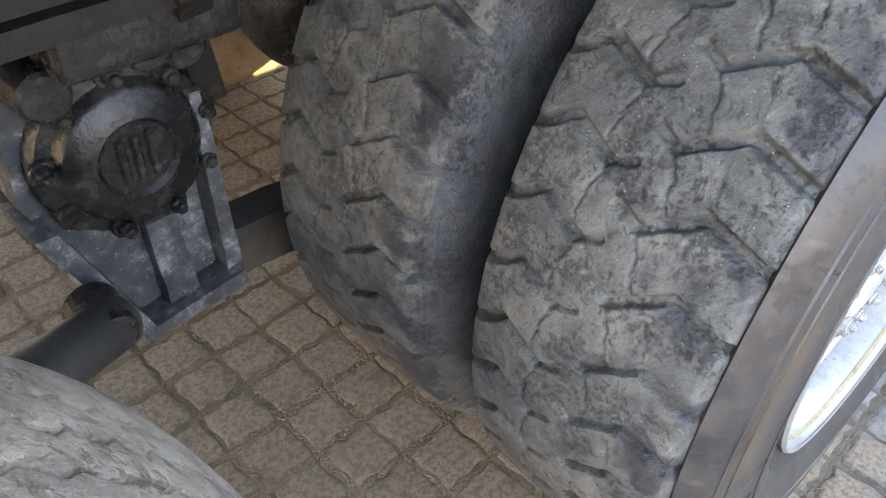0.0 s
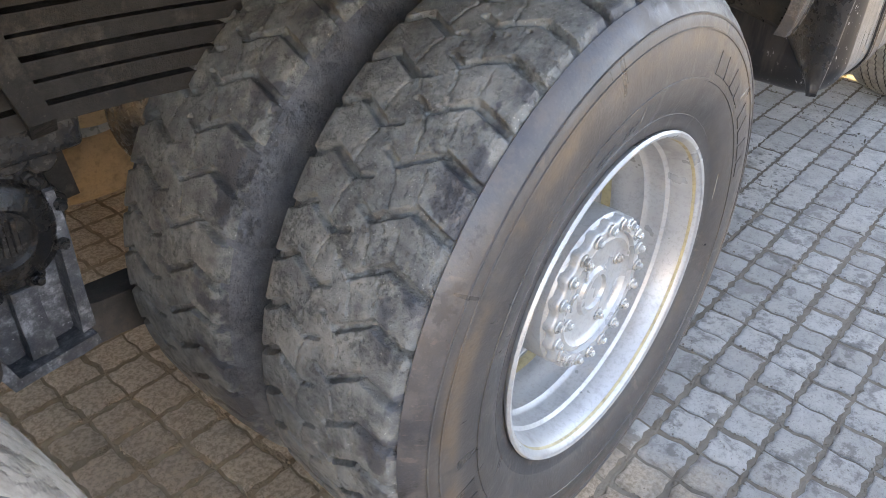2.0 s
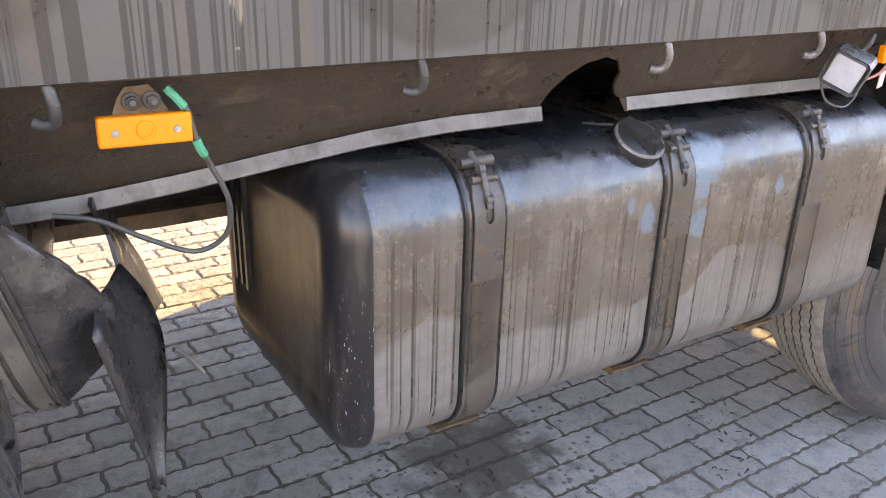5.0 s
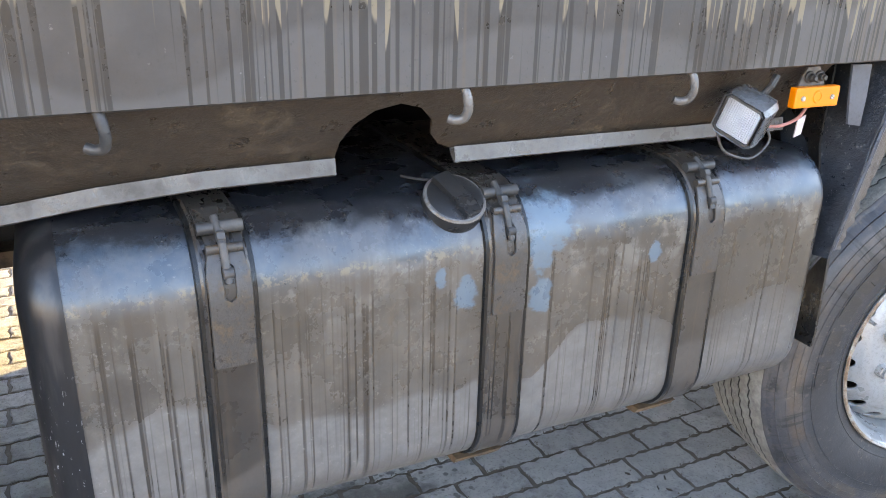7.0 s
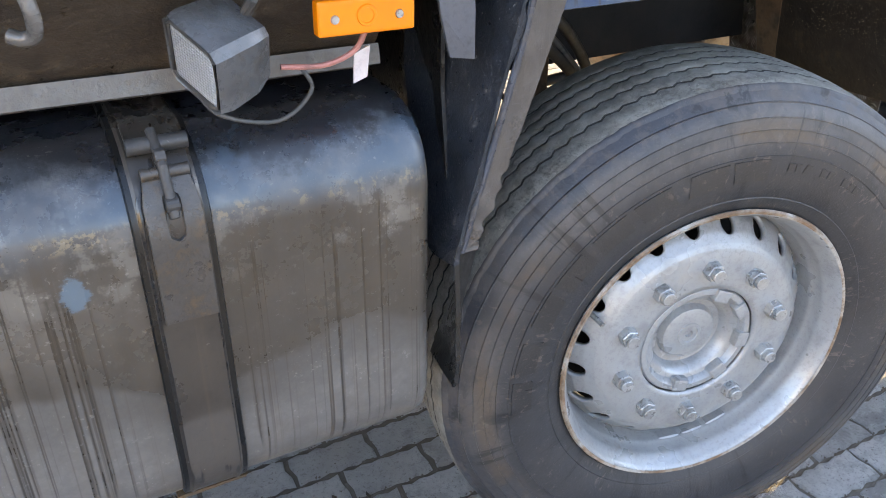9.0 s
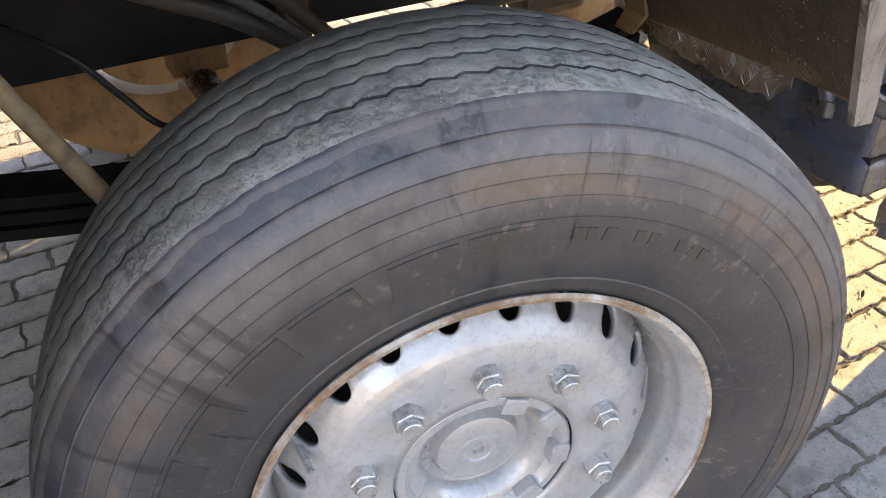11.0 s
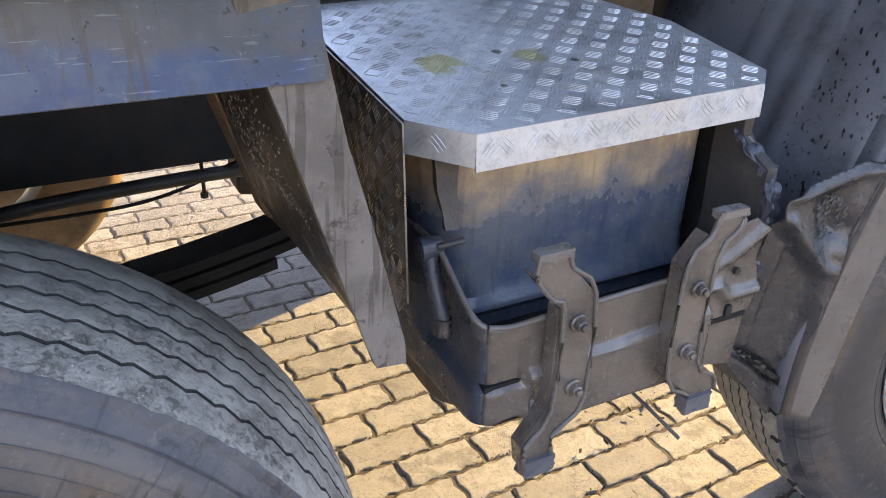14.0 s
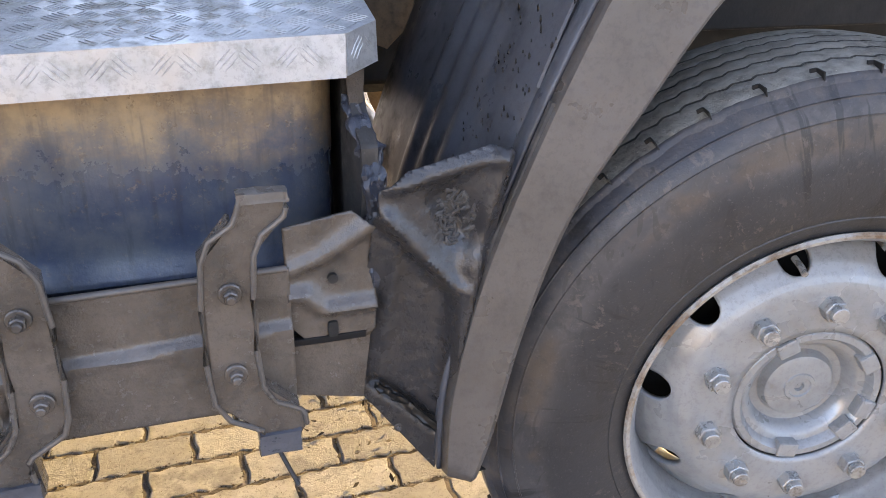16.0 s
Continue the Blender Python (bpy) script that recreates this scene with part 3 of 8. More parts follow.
M_STEEL = worn_paint("dull_black_steel", (0.035, 0.033, 0.032), (0.055, 0.05, 0.046), (0.12, 0.10, 0.085), 0.5, 0.45, 10.0)
M_BLACK = worn_paint("black_chassis_paint", (0.007, 0.007, 0.008), (0.011, 0.0105, 0.0105), (0.026, 0.022, 0.018), 0.55, 0.3, 7.0, 0.0, 0.0015, 0.3, 1.35)
M_GREASE = worn_paint("greasy_black_iron", (0.013, 0.013, 0.014), (0.023, 0.021, 0.020), (0.075, 0.064, 0.055), 0.22, 0.36, 14.0, 0.0, 0.003, 0.6)
M_CRUST = worn_paint("crusted_grey_iron", (0.062, 0.065, 0.072), (0.125, 0.127, 0.134), (0.42, 0.42, 0.43), 0.45, 0.42, 30.0, 0.0, 0.006, 0.8)
M_RAIL = worn_paint("brown_dirty_skirt", (0.068, 0.050, 0.037), (0.040, 0.030, 0.024), (0.120, 0.088, 0.060), 0.38, 0.50, 10.0, 0.0, 0.008, 0.7)
M_EDGE = worn_paint("scuffed_grey_edge", (0.135, 0.121, 0.110), (0.106, 0.094, 0.084), (0.055, 0.046, 0.039), 0.32, 0.45, 9.0, 0.0, 0.002, 0.5, 1.6)
M_BEAM = beam_paint("dull_blue_beam_paint")
M_POST = tarred("grey_post_paint_with_tar", (0.150, 0.133, 0.120), (0.100, 0.088, 0.079), (0.075, 0.050, 0.033), 0.42, 0.42, 0.26, 0.003)
M_SPECK = worn_paint("speckled_black_sheet", (0.012, 0.011, 0.011), (0.017, 0.015, 0.014), (0.10, 0.080, 0.062), 0.34, 0.16, 14.0, 0.0, 0.004, 1.0, 1.45)
M_SPRAYED = worn_paint("sprayed_brown_black_sheet", (0.017, 0.014, 0.012), (0.026, 0.020, 0.016), (0.085, 0.060, 0.040), 0.42, 0.22, 10.0, 0.0, 0.003, 0.9, 1.4)
M_SPRAY = worn_paint("dried_mud_spray", (0.16, 0.135, 0.11), (0.22, 0.19, 0.155), (0.09, 0.07, 0.055), 0.8, 0.3, 30.0)
M_FLAP = worn_paint("black_rubber_flap", (0.013, 0.013, 0.013), (0.022, 0.020, 0.019), (0.055, 0.047, 0.040), 0.34, 0.25, 8.0)
M_TORN = worn_paint("torn_grey_brown_sheet", (0.026, 0.024, 0.023), (0.016, 0.016, 0.017), (0.065, 0.056, 0.047), 0.26, 0.42, 12.0, 0.0, 0.003, 0.6, 1.6)
M_GUARD = worn_paint("olive_brown_guard_sheet", (0.040, 0.032, 0.024), (0.024, 0.020, 0.017), (0.090, 0.070, 0.050), 0.28, 0.36, 9.0, 0.0, 0.003, 0.8, 1.5)
M_GREY = worn_paint("grey_brown_bracket_paint", (0.120, 0.098, 0.082), (0.082, 0.066, 0.055), (0.038, 0.032, 0.027), 0.20, 0.36, 12.0, 0.0, 0.0020, 0.5, 1.65)
M_FENDER = worn_paint("dark_grey_fender_paint", (0.084, 0.088, 0.101), (0.064, 0.067, 0.077), (0.030, 0.029, 0.030), 0.40, 0.36, 7.0, 0.0, 0.0010, 0.25, 1.5)
M_TRAY = worn_paint("glossy_blue_grey_tray", (0.045, 0.052, 0.068), (0.030, 0.035, 0.047), (0.095, 0.082, 0.070), 0.30, 0.35, 16.0, 0.0, 0.003, 0.6)
M_BRACKET = worn_paint("glossy_dark_bracket", (0.036, 0.034, 0.035), (0.025, 0.025, 0.028), (0.066, 0.056, 0.048), 0.25, 0.40, 16.0, 0.0, 0.0025, 0.4, 1.6)
M_LIP = worn_paint("light_grey_fender_lip", (0.120, 0.103, 0.091), (0.098, 0.083, 0.072), (0.060, 0.050, 0.042), 0.36, 0.3, 6.0, 0.0, 0.0012, 0.3, 1.6)
PLATE_SMEARS = ((5.31, 1.14, 0.045, (0.42, 0.36, 0.12)), (5.46, 1.12, 0.035, (0.40, 0.36, 0.16)), (5.42, 1.15, 0.010, (0.02, 0.02, 0.02)), (5.36, 1.03, 0.007, (0.02, 0.02, 0.02)), (5.52, 1.08, 0.008, (0.03, 0.03, 0.03)))
M_PLATE = worn_paint("bright_tread_plate", (0.60, 0.605, 0.605), (0.50, 0.505, 0.505), (0.36, 0.34, 0.29), 0.46, 0.3, 8.0, 0.8, 0.0015, 0.3, 1.5, PLATE_SMEARS)
M_OLDPLATE = worn_paint("oily_tread_plate", (0.34, 0.31, 0.28), (0.20, 0.175, 0.15), (0.13, 0.085, 0.052), 0.38, 0.6, 9.0, 0.75)
M_OLDBAR = worn_paint("oily_tread_bar", (0.58, 0.54, 0.49), (0.34, 0.30, 0.26), (0.10, 0.065, 0.04), 0.34, 0.35, 14.0, 0.6, 0.001)
M_FLANGE = worn_paint("crusted_blue_black_flange", (0.009, 0.012, 0.017), (0.016, 0.021, 0.029), (0.17, 0.16, 0.148), 0.40, 0.18, 24.0, 0.0, 0.005, 1.0)
M_REAR_POST = tarred("weathered_brown_grey_post", (0.086, 0.074, 0.066), (0.066, 0.056, 0.050), (0.115, 0.092, 0.075), 0.42, 0.12, 0.34, 0.003)
M_LEAF = worn_paint("dry_leaf_bits", (0.045, 0.033, 0.022), (0.030, 0.023, 0.017), (0.09, 0.066, 0.038), 0.85, 0.4, 40.0)
M_LEAVES = worn_paint("dusty_black_spring_steel", (0.026, 0.022, 0.019), (0.016, 0.014, 0.013), (0.075, 0.062, 0.050), 0.6, 0.35, 12.0, 0.0, 0.003, 0.5, 1.3)
M_STAIN = worn_paint("yellow_brown_stain", (0.34, 0.28, 0.16), (0.30, 0.25, 0.15), (0.20, 0.15, 0.08), 0.5, 0.5, 25.0)
# warm bounce from sunlit ground is put into this tan
M_FAR_RUBBER = worn_paint("far_rubber_tan_as_sunlit", (0.30, 0.20, 0.115), (0.23, 0.155, 0.09), (0.15, 0.105, 0.065), 0.85, 0.4, 8.0)
# pale and warm so that the added wall throws fill light back
M_REFLECTOR = worn_paint("pale_reflector_wall", (0.56, 0.47, 0.36), (0.50, 0.41, 0.31), (0.36, 0.29, 0.21), 0.9, 0.3, 0.35)
M_HOSE = worn_paint("dusty_brown_hose", (0.024, 0.021, 0.018), (0.017, 0.015, 0.013), (0.070, 0.058, 0.045), 0.5, 0.5, 14.0)
M_INNER = worn_paint("brown_inner_sheet", (0.098, 0.078, 0.064), (0.060, 0.051, 0.046), (0.150, 0.118, 0.090), 0.5, 0.4, 12.0, 0.0, 0.003, 0.5)
# dusty iron with warm sunlit bounce put into its colour
M_DRUM_TAN = worn_paint("dusty_iron_tan_as_sunlit", (0.34, 0.235, 0.14), (0.26, 0.18, 0.105), (0.15, 0.105, 0.065), 0.8, 0.4, 9.0)
M_CRUMB = worn_paint("crusted_grey_dirt", (0.050, 0.046, 0.044), (0.095, 0.088, 0.082), (0.028, 0.025, 0.023), 0.36, 0.5, 45.0, 0.0, 0.006, 0.6, 1.6)
M_GUSSET = tarred("tarred_rusty_gusset", (0.092, 0.078, 0.066), (0.040, 0.050, 0.068), (0.150, 0.112, 0.076), 0.62, 0.55, 0.20, 0.010)
M_LAMP_BODY = worn_paint("oily_lamp_plastic", (0.105, 0.105, 0.108), (0.075, 0.073, 0.072), (0.028, 0.025, 0.022), 0.24, 0.35, 16.0, 0.0, 0.001, 0.3, 1.55)
M_RUSTY = worn_paint("rust_brown_iron", (0.15, 0.090, 0.048), (0.10, 0.062, 0.036), (0.055, 0.040, 0.03), 0.75, 0.5, 14.0)
M_CABLE = worn_paint("grey_cable", (0.06, 0.06, 0.058), (0.08, 0.075, 0.07), (0.03, 0.03, 0.03), 0.5, 0.3, 20.0)
M_GREEN = worn_paint("green_tape", (0.02, 0.30, 0.17), (0.03, 0.34, 0.2), (0.03, 0.2, 0.12), 0.4, 0.1)
M_RED = worn_paint("faded_red_wire", (0.40, 0.12, 0.10), (0.5, 0.2, 0.17), (0.2, 0.1, 0.08), 0.5, 0.2)
M_SCRATCH = worn_paint("scratched_rubber", (0.26, 0.235, 0.20), (0.17, 0.15, 0.13), (0.09, 0.08, 0.07), 0.7, 0.5, 60.0)
M_WHITE = worn_paint("pale_tag", (0.62, 0.56, 0.54), (0.55, 0.48, 0.46), (0.4, 0.3, 0.28), 0.6, 0.2)
n_ = Nodes("amber_lens")
n_.p.inputs["Specular IOR Level"].default_value = 0.5
M_AMBER = n_.done(n_.mix(n_.noise(30, 3), (0.95, 0.24, 0.004), (0.85, 0.19, 0.004)), 0.38, 0.0, n_.noise(120, 2), 0.0004)
n_.p.inputs["Emission Color"].default_value, n_.p.inputs["Emission Strength"].default_value = (1, 0.25, 0.0, 1), 0.0
n_ = Nodes("lamp_glass")
wave = n_.t.nodes.new("ShaderNodeTexWave")
n_.link(n_.local(), wave.inputs["Vector"])
wave.inputs["Scale"].default_value = 60.0
wave2 = n_.t.nodes.new("ShaderNodeTexWave")
wave2.bands_direction = 'Z'
n_.link(n_.local(), wave2.inputs["Vector"])
wave2.inputs["Scale"].default_value = 60.0
grid_ = n_.math('MAXIMUM', wave.outputs["Fac"], wave2.outputs["Fac"])
M_LENS = n_.done(n_.mix(n_.noise(30, 2), (0.62, 0.63, 0.63), (0.48, 0.49, 0.49)), 0.16, 0.35, grid_, 0.0025, 0.7)

n_ = Nodes("weathered_battery_case")
n_.p.inputs["IOR"].default_value = 1.8
h_ = n_.ramp(n_.math('ADD', n_.axis("Z"), n_.math('MULTIPLY', n_.math('SUBTRACT', n_.noise(14, 6, 0.7), 0.5), 0.20)), 0.885, 0.985)
# blue of the lower part stands for sky reflected in the glossy case
lo_ = n_.mix(n_.ramp(n_.noise(11, 5, 0.65), 0.35, 0.65), (0.046, 0.066, 0.106), (0.104, 0.116, 0.132))
hi_ = n_.mix(n_.ramp(n_.noise(20, 5, 0.65), 0.35, 0.65), (0.43, 0.285, 0.150), (0.23, 0.152, 0.088))
streak_ = n_.ramp(n_.noise(1.0, 4, 0.6, n_.scaled(n_.pos, (70, 70, 7))), 0.50, 0.68)
fleck_ = n_.math('MULTIPLY', n_.ramp(n_.noise(85, 5, 0.75), 0.56, 0.64), n_.ramp(n_.axis("Z"), 0.80, 0.96, 0.25, 1.0))
case_ = n_.mix(n_.math('MULTIPLY', streak_, 0.35), n_.mix(h_, lo_, hi_), (0.032, 0.036, 0.046))
case_ = n_.mix(n_.math('MULTIPLY', fleck_, 0.55), case_, n_.mix(n_.ramp(n_.noise(160, 3), 0.4, 0.6), (0.12, 0.066, 0.032), (0.36, 0.27, 0.17)))
M_CASE = n_.done(case_, n_.math('ADD', 0.26, n_.math('MULTIPLY', h_, 0.4)), 0.0, n_.noise(45, 6, 0.65), 0.002, 0.5)


# ---- building helpers ----
def part(name, bm, material, parent=None, label="", smooth=False):
    """Links a bmesh as one mesh object under a thing or a part."""
    me = bpy.data.meshes.new(name)
    bmesh.ops.recalc_face_normals(bm, faces=bm.faces)
    bm.to_mesh(me)
    bm.free()
    me.materials.append(material)
    if smooth:
        me.shade_smooth()
        me.set_sharp_from_angle(angle=radians(38))
    ob = new(name, me)
    ob.parent = parent
    return tagged(ob, label)


def piece(name, mesh, parent, m):
    """One more object on a mesh that alike pieces share."""
    ob = new(name, mesh)
    ob.parent = parent
    ob.matrix_local = m
    return ob


def thing(name, label, category, at=(0, 0, 0), turn=0.0, group="", kind=""):
    ob = new(name)
    ob.empty_display_size = 0.05
    ob.matrix_world = pose(*at, 0, 0, turn)
    return tagged(ob, label, category, group, kind)


def bevelled(bm, width, segments=2, angle=35):
    edges = [e for e in bm.edges if len(e.link_faces) == 2 and e.calc_face_angle(0) > radians(angle)]
    if edges and width > 0:
        bmesh.ops.bevel(bm, geom=edges, offset=width, segments=segments, affect='EDGES', profile=0.6, clamp_overlap=True)
    return bm


def box(bm, x0, x1, y0, y1, z0, z1):
    m = Matrix.Translation(((x0 + x1) / 2, (y0 + y1) / 2, (z0 + z1) / 2)) @ Matrix.Diagonal((abs(x1 - x0), abs(y1 - y0), abs(z1 - z0), 1))
    bmesh.ops.create_cube(bm, size=1, matrix=m)
    return bm


def block(x0, x1, y0, y1, z0, z1, bevel=0.004, segments=2):
    return bevelled(box(bmesh.new(), x0, x1, y0, y1, z0, z1), bevel, segments)


def prism(bm, outline, axis, a, b, shear=None):
    """A plate: the outline in the two other axes, from a to b along the axis."""
    def spot(u, v, w):
        p = {"x": (w, u, v), "y": (u, w, v), "z": (u, v, w)}[axis]
        return shear(Vector(p)) if shear else p
    lo = [bm.verts.new(spot(u, v, a)) for u, v in outline]
    hi = [bm.verts.new(spot(u, v, b)) for u, v in outline]
    bm.faces.new(lo)
    bm.faces.new(hi[::-1])
    for i in range(len(lo)):
        j = (i + 1) % len(lo)
        bm.faces.new((lo[i], hi[i], hi[j], lo[j]))
    return bm


def plate(outline, axis, a, b, bevel=0.003, shear=None):
    return bevelled(prism(bmesh.new(), outline, axis, a, b, shear), bevel, 2)


def lathe(bm, profile, segments=96, closed=False, warp=None):
    """Turns (radius, y) points round the y axis."""
    rings = []
    for k in range(segments):
        a = 2 * math.pi * k / segments
        rings.append([bm.verts.new((r * math.cos(a), y, r * math.sin(a))) for r, y in profile])
    n = len(profile)
    for k in range(segments):
        p, q = rings[k], rings[(k + 1) % segments]
        for i in range(n if closed else n - 1):
            j = (i + 1) % n
            bm.faces.new((p[i], p[j], q[j], q[i]))
    return bm


def tube(bm, points, radius, sides=8, closed_ends=True):
    pts = [Vector(p) for p in points]
    rings = []
    for i, p in enumerate(pts):
        way = (pts[min(i + 1, len(pts) - 1)] - pts[max(i - 1, 0)]).normalized()
        q = way.to_track_quat('Z', 'Y')
        rings.append([bm.verts.new(p + q @ Vector((radius * math.cos(a), radius * math.sin(a), 0)))
                      for a in (2 * math.pi * s / sides for s in range(sides))])
    for p, q in zip(rings, rings[1:]):
        for s in range(sides):
            t = (s + 1) % sides
            bm.faces.new((p[s], p[t], q[t], q[s]))
    if closed_ends:
        bm.faces.new(rings[0][::-1])
        bm.faces.new(rings[-1])
    return bm


def smooth_line(points, steps=6):
    """A rounded path through the points (Catmull-Rom)."""
    p = [Vector(v) for v in points]
    p = [p[0] * 2 - p[1], *p, p[-1] * 2 - p[-2]]
    out = []
    for i in range(1, len(p) - 2):
        for s in range(steps):
            t = s / steps
            out.append(0.5 * ((2 * p[i]) + (p[i + 1] - p[i - 1]) * t + (2 * p[i - 1] - 5 * p[i] + 4 * p[i + 1] - p[i + 2]) * t * t
                              + (3 * p[i] - p[i - 1] - 3 * p[i + 1] + p[i + 2]) * t ** 3))
    return [*out, p[-2]]


def disc(bm, centre, radius, depth, axis="y", sides=24, top=0.0):
    """A short cylinder along an axis; top: how far its end is rounded in."""
    rot = {"x": Matrix.Rotation(radians(90), 4, 'Y'), "y": Matrix.Rotation(radians(90), 4, 'X'), "z": Matrix.Identity(4)}[axis]
    bmesh.ops.create_cone(bm, cap_ends=True, segments=sides, radius1=radius, radius2=radius - top, depth=depth,
                          matrix=Matrix.Translation(centre) @ rot)
    return bm


def hex_nut(radius=0.017, height=0.018, stud=0.010, washer=0.024, reach=0.014):
    """A nut on its flange, with the stud's end standing out; it points along -y from y = 0."""
    bm = bmesh.new()
    disc(bm, (0, -0.0025, 0), washer, 0.005, "y", 20)
    bmesh.ops.create_cone(bm, cap_ends=True, segments=6, radius1=radius, radius2=radius * 0.94, depth=height,
                          matrix=Matrix.Translation((0, -0.005 - height / 2, 0)) @ Matrix.Rotation(radians(90), 4, 'X'))
    disc(bm, (0, -0.005 - height - reach / 2, 0), stud, reach, "y", 14, -0.0)
    return bevelled(bm, 0.0012, 1)


def nut_mesh(name, bm, material):
    ob = part(name, bm, material)
    me = ob.data
    bpy.data.objects.remove(ob)
    return me


NUT = nut_mesh("wheel_nut", hex_nut(0.0200, 0.023, 0.0135, 0.0275, 0.011), M_NUT)
SMALL_BOLT = nut_mesh("bolt", hex_nut(0.0085, 0.008, 0.005, 0.012, 0.005), M_STEEL)
COVER_BOLT = nut_mesh("cover_bolt", hex_nut(0.0078, 0.007, 0.0045, 0.0115, 0.002), M_NUT)
GREY_BOLT = nut_mesh("bolt_grey", hex_nut(0.0085, 0.008, 0.005, 0.012, 0.005), M_GREY)


# ---- ground ----
def build_ground():
    bm = bmesh.new()
    s = 600.0
    grid = [-s, -6.0, 9.0, s]
    rows = [[bm.verts.new((x, y, -0.0058)) for x in (-s, -7.0, 12.0, s)] for y in grid]
    for a, b in zip(rows, rows[1:]):
        for i in range(3):
            bm.faces.new((a[i], a[i + 1], b[i + 1], b[i]))
    g = part("ground", bm, M_JOINT)
    return tagged(g, "dark dirty joint bed under the paved yard", "ground", kind="structure")


ground = build_ground()
yard = bmesh.new()
for x0, x1, y0, y1 in ((-600, 600, -600, -3.0), (-600, 600, 6.0, 600), (-600, -3.0, -3.0, 6.0), (10.0, 600, -3.0, 6.0)):
    yard.faces.new([yard.verts.new((x, y, 0.0)) for x, y in ((x0, y0), (x1, y0), (x1, y1), (x0, y1))])
tagged(part("pavement", yard, M_YARD), "grey concrete paving of the yard in the distance", "pavement", kind="structure")


# an unseen plain pale wall, added far off to reflect warm fill light
bm = bmesh.new()
ring = []
for k in range(72):
    a = 2 * math.pi * k / 72
    h = 6.0
    ring.append((bm.verts.new((3 + 34 * math.cos(a), 34 * math.sin(a), 0)), bm.verts.new((3 + 34 * math.cos(a), 34 * math.sin(a), h)), bm.verts.new((3 + 34.4 * math.cos(a), 34.4 * math.sin(a), h)), bm.verts.new((3 + 34.4 * math.cos(a), 34.4 * math.sin(a), 0))))
for p, q in zip(ring, ring[1:] + ring[:1]):
    for j in range(3):
        bm.faces.new((p[j], q[j], q[j + 1], p[j + 1]))
tagged(part("backdrop", bm, M_REFLECTOR), "unseen pale wall added far round the yard as warm reflector", "wall", kind="structure")


# ---- wheels ----
def crown(y, half, r, drop):
    return r - drop * (abs(y) / half) ** 2.5


def tyre_profile(R, half, tread_half, bead_r, bead_half, groove):
    """The carcass from the outer bead over the tread to the inner bead, y = 0 in the tyre's middle."""
    side = []
    steps = [(0.0, 0.0), (0.06, 0.30), (0.16, 0.66), (0.30, 0.90), (0.45, 1.0), (0.60, 0.985), (0.74, 0.90), (0.86, 0.76), (0.94, 0.62)]
    top = R - 0.034
    for t, w in steps:
        r = bead_r + (top - bead_r) * t
        y = bead_half + (half - bead_half) * w if t < 0.46 else tread_half + 0.012 + (half - tread_half - 0.012) * w
        side.append((r, -y))
    # fine raised rings on the sidewall
    rings = []
    for r, y in side:
        rings.append((r, y))
    edge = [(R - 0.026, -(tread_half + 0.014)), (R - 0.012 - groove * 0.3, -(tread_half + 0.003))]
    mid = [(crown(y, tread_half, R - groove, 0.007), y) for y in np.linspace(-tread_half + 0.004, tread_half - 0.004, 7)]
    left = rings + edge
    return left + mid + [(r, -y) for r, y in reversed(left)]


def ring_ridge(bm, r, y, width, height, segments=96):
    """A thin moulded ring on the outer sidewall."""
    return lathe(bm, [(r - width / 2, y + 0.002), (r - width / 3, y - height), (r + width / 3, y - height), (r + width / 2, y + 0.002)], segments)


def side_y(profile, r):
    """The sidewall's outer y at radius r."""
    pts = [(a, b) for a, b in profile if b < -0.05]
    pts.sort()
    return float(np.interp(r, [p[0] for p in pts], [p[1] for p in pts]))


def moulded_bars(bm, profile, r0, r1, angles, rise=0.0022, lean=0.0):
    """Plain raised shapes in place of the maker's lettering: a block over each pair of angles (degrees)."""
    for a0, a1 in angles:
        n = 4
        lower, upper = [], []
        for side, r in ((lower, r0), (upper, r1)):
            for i in range(n + 1):
                a = radians(a0 + (a1 - a0) * i / n + (lean if r == r1 else 0))
                side.append((r, a))
        def vert(r, a, h):
            return bm.verts.new((r * math.cos(a), side_y(profile, r) - h, r * math.sin(a)))
        lo_t, up_t = [vert(r, a, rise) for r, a in lower], [vert(r, a, rise) for r, a in upper]
        lo_b, up_b = [vert(r - 0.001, a, -0.003) for r, a in lower], [vert(r + 0.001, a, -0.003) for r, a in upper]
        for i in range(n):
            bm.faces.new((lo_t[i], lo_t[i + 1], up_t[i + 1], up_t[i]))
            bm.faces.new((lo_b[i], lo_b[i + 1], lo_t[i + 1], lo_t[i]))
            bm.faces.new((up_t[i], up_t[i + 1], up_b[i + 1], up_b[i]))
        bm.faces.new((lo_b[0], lo_t[0], up_t[0], up_b[0]))
        bm.faces.new((lo_t[n], lo_b[n], up_b[n], up_t[n]))
    return bm


PITCHES = 44
STEP = 360.0 / PITCHES
# worn tread of one pitch: lines of (across from the middle, metres; round the tyre, degrees), width, depth
GROOVES = [
    ([(0.140, 8.35), (0.118, 8.01), (0.087, 5.80)], 0.0125, 0.0125),
    ([(0.087, 5.80), (0.034, 8.56)], 0.0105, 0.0095),
    ([(0.034, 8.56), (0.009, 7.55)], 0.0070, 0.0060),
    ([(0.008, 3.45), (-0.018, 4.75)], 0.0085, 0.0065),
    ([(-0.018, 4.75), (-0.072, 1.15)], 0.0100, 0.0095),
    ([(-0.072, 1.15), (-0.122, 2.90), (-0.140, 3.50)], 0.0125, 0.0130),
]
